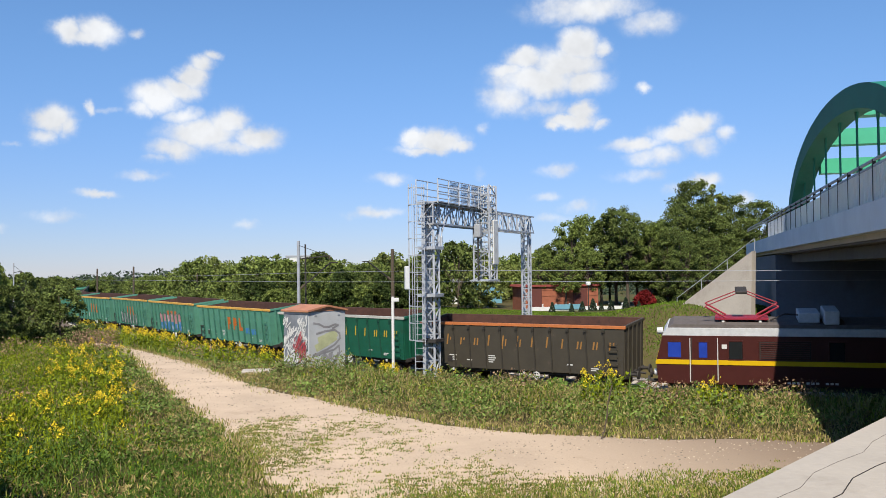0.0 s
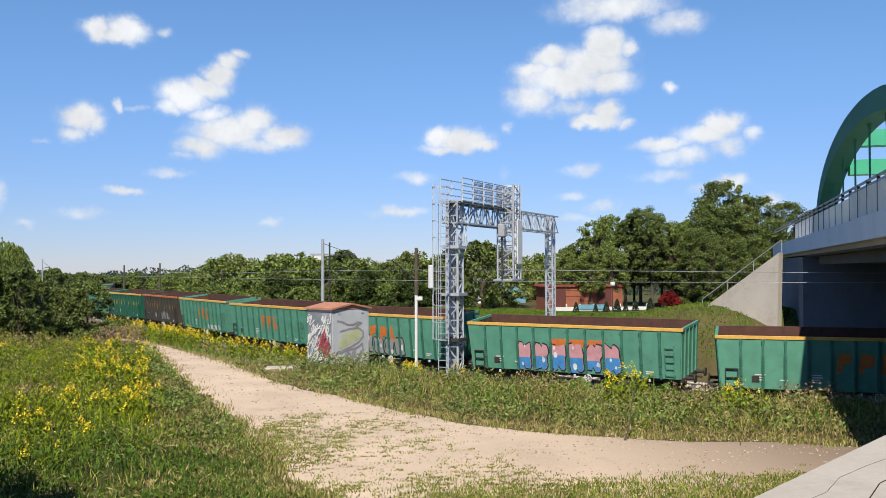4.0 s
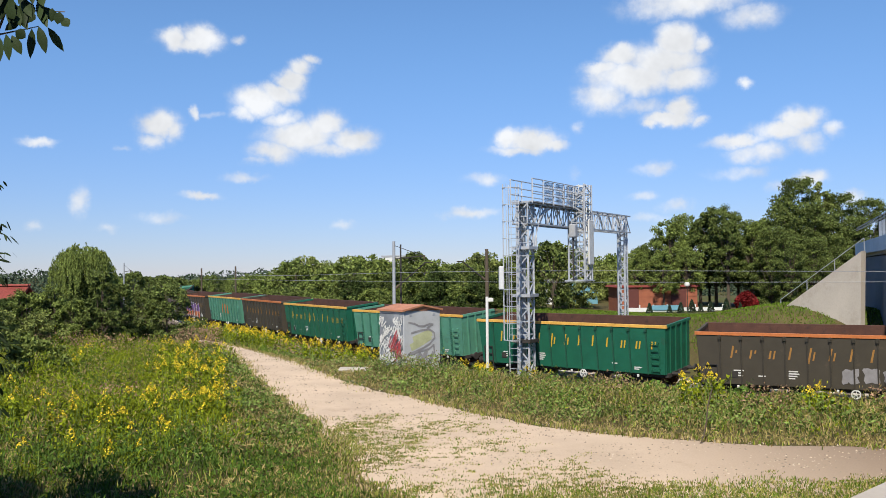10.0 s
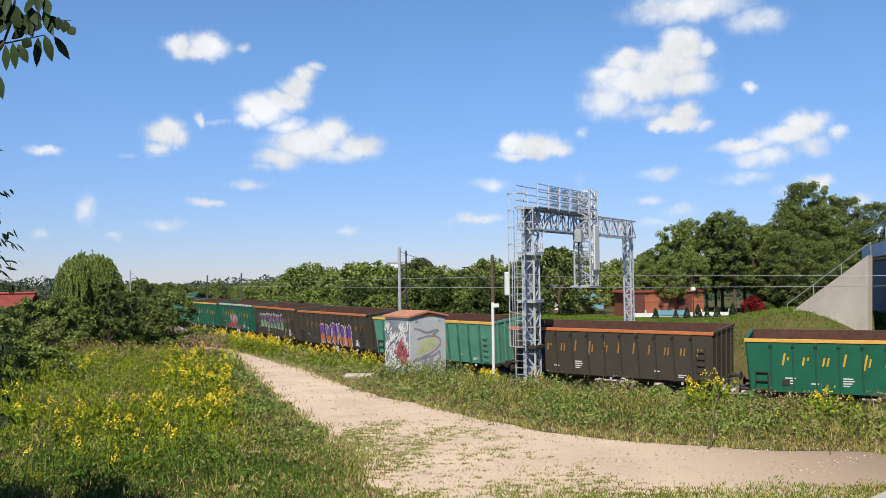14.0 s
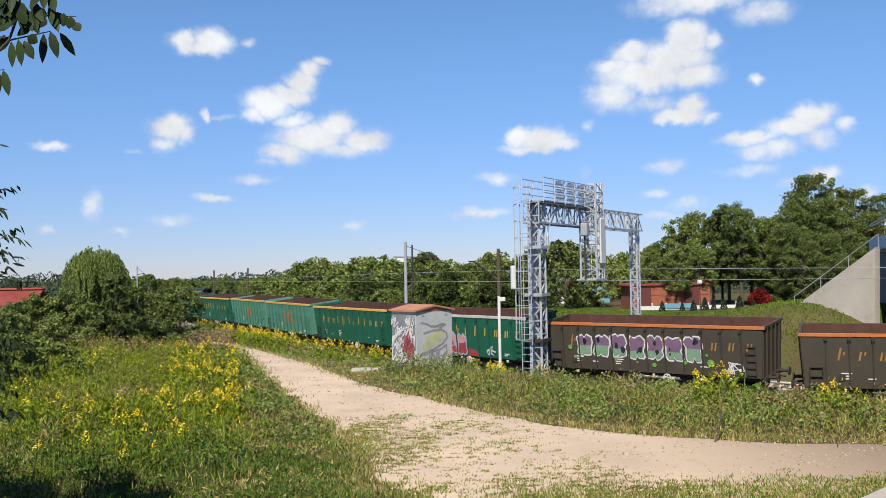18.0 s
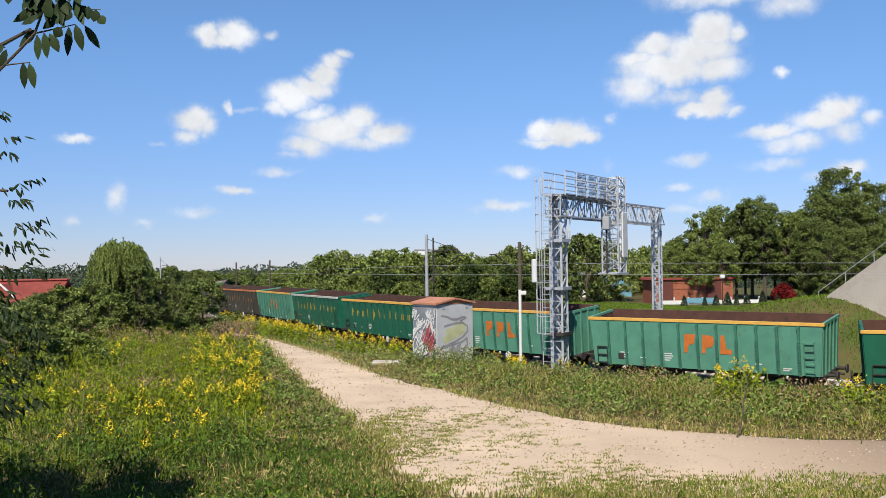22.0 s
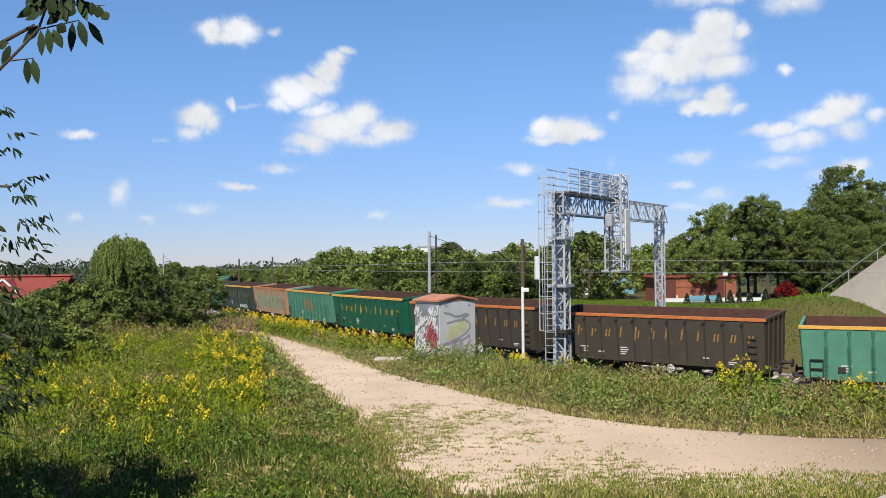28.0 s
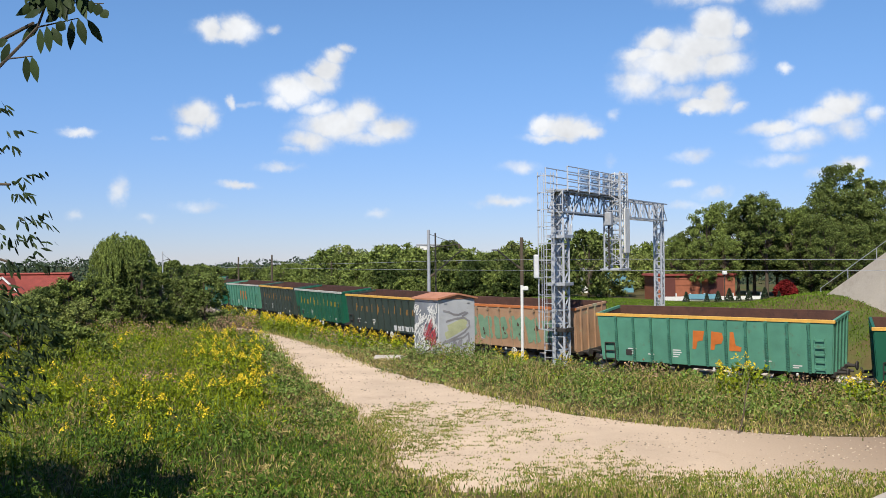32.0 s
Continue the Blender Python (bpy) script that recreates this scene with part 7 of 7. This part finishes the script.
def spray_of_leaves(rng, verts, faces, base, way, n, length, width):
    """A compound leaf: pairs of drooping leaflets along a stalk."""
    base, way = Vector(base), Vector(way).normalized()
    side = way.cross(Vector((0, 0, 1))).normalized()
    for i in range(n):
        p = base + way * length * 0.55 * i
        for s in (-1, 1):
            if i == n - 1 and s > 0:
                break
            d = (way * rng.uniform(0.0, 0.8) + side * s * rng.uniform(0.2, 1.1) + Vector((rng.uniform(-0.5, 0.5), rng.uniform(-0.3, 0.3), -rng.uniform(0.1, 1.5)))).normalized()
            leaflet(p, p + d * length * rng.uniform(0.75, 1.15), width * rng.uniform(0.8, 1.2), Vector((rng.uniform(-0.6, 0.6), rng.uniform(-1, -0.2), rng.uniform(0.1, 0.9))), verts, faces)


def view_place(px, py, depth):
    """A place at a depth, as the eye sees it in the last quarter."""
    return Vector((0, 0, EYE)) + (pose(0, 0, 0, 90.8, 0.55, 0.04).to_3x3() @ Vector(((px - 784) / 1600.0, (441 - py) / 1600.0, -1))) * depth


def build_near_tree():
    rng = random.Random(12)
    t = empty("near_tree", (-6.4, 8.4, land1(-6.4, 8.4)), label="tree with drooping pointed dark leaves over the bank", category="tree")
    o = Vector((-6.4, 8.4, land1(-6.4, 8.4)))
    bm = B()
    rod(bm, (0, 0, -0.4), (0.1, -0.2, 3.6), 0.2, 0.13, 10)
    rod(bm, (0.1, -0.2, 3.6), (0.5, -0.8, 6.4), 0.13, 0.05, 8)
    limbs = []
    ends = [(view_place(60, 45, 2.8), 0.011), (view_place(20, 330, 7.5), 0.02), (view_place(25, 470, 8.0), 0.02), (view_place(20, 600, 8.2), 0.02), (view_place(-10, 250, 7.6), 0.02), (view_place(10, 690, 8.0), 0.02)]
    hub = Vector((0.1, -0.2, 3.4))
    for e, r in ends:
        p = hub.copy()
        q = e - o
        mid = p.lerp(q, 0.55) + Vector((0, 0, 0.25))
        rod(bm, p, mid, 0.05, 0.03, 6)
        rod(bm, mid, q, 0.03, r * 0.5, 6)
    part("trunk", bm, "bark", t)

    def leaves(name, sprays, label):
        verts, faces = [], []
        for base, way, n, l, w in sprays:
            spray_of_leaves(rng, verts, faces, base - o, way, n, l, w)
        ob = new(name, mesh_np(name, verts, faces, "leaf_near"))
        ob.parent = t
        tagged(ob, label)
    # the twig that hangs in from above: its stem and pointed leaflets
    bm2 = B()
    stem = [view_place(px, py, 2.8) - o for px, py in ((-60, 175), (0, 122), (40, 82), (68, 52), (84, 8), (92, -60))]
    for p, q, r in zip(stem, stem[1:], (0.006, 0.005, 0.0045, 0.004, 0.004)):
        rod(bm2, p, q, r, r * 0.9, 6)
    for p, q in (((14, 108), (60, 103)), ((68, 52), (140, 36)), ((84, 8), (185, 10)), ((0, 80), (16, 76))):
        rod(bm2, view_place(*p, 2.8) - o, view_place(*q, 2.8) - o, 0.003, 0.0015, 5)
    part("twig", bm2, "bark", t, "thin leafy twig")
    verts, faces = [], []
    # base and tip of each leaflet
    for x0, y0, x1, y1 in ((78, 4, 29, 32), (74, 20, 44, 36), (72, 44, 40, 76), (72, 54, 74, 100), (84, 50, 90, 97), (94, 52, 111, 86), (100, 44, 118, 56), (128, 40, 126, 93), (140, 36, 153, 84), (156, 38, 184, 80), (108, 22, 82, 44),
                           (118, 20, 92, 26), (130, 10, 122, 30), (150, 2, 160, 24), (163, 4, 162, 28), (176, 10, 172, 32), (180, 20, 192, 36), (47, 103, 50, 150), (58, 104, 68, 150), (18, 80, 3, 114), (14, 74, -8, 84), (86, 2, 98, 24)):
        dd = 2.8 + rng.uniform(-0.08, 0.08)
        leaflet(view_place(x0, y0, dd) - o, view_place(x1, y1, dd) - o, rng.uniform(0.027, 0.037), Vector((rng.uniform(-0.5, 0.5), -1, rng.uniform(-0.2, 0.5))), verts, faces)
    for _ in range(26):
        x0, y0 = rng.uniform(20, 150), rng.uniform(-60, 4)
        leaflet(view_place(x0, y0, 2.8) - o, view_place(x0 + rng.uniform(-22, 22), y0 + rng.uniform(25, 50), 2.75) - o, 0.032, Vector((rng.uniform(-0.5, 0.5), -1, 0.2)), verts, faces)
    ob = new("hanging_leaves", mesh_np("hanging_leaves", verts, faces, "leaf_near"))
    ob.parent = t
    tagged(ob, "drooping dark pointed leaves")
    low = []
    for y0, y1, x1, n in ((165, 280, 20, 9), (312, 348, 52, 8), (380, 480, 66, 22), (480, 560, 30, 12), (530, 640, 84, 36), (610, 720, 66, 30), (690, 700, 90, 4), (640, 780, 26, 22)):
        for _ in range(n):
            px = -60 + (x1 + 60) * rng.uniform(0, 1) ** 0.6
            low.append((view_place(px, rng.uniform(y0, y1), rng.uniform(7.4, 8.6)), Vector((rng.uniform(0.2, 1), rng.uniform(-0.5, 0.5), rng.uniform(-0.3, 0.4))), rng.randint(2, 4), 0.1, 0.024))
    leaves("crown", low, "loose dark leaves on thin twigs")
    # the upper crown, above and beside the view
    vs, fs = [], []
    for _ in range(420):
        a, z = rng.uniform(0, math.tau), rng.uniform(0, 1)
        r = 2.2 * math.sin(math.pi * (0.15 + 0.8 * z)) * rng.uniform(0.4, 1)
        b = Vector((-0.9 + r * math.cos(a), -0.3 + r * math.sin(a), 2.6 + 4.2 * z))
        if b.x + o.x > -0.5 * (b.y + o.y) - 0.3:
            continue
        spray_of_leaves(rng, vs, fs, b, Vector((rng.uniform(-1, 1), rng.uniform(-1, 1), rng.uniform(-0.4, 0.4))), 3, 0.13, 0.05)
    ob = new("upper_crown", mesh_np("upper_crown", vs, fs, "leaf_near"))
    ob.parent = t


build_near_tree()
# trees outside the view, placed for the shadow on the field's near corner
shade = make_tree("bank_tree", 91, 8.6, 2.9, 24000, 0.2, "leaf_b", 0.3, "round", "leafy tree on the bank shading the field edge", "tree", 50)
plant(shade, -10.0, 9.2, 1.2, 0)
plant(make_tree("bank_tree", 92, 6.2, 2.3, 12000, 0.2, "leaf_b", 0.2, "round", "low tree added out of view to deepen the field shadow", "tree", 40), -8.7, 10.8, 1.2, 0)


# a dead sapling leaning beside the road
def build_sapling():
    s = empty("dead_sapling", (7.55, 23.1, land1(7.55, 23.1)), label="thin bare leaning sapling beside the dirt track", category="sapling")
    bm = B()
    pts = [(-0.12, -0.1, 0.0), (0.02, 0, 0.22), (0.1, 0.05, 0.55), (0.16, 0.1, 0.95), (0.3, 0.15, 1.4)]
    for a, c in zip(pts, pts[1:]):
        rod(bm, a, c, 0.022, 0.016, 5)
    rod(bm, pts[2], (0.28, 0.0, 0.85), 0.012, 0.006, 4)
    rod(bm, pts[1], (-0.16, -0.12, 0.12), 0.012, 0.008, 4)
    rod(bm, pts[3], (-0.02, 0.1, 1.3), 0.01, 0.005, 4)
    part("stem", bm, "bark", s)


build_sapling()
motions()
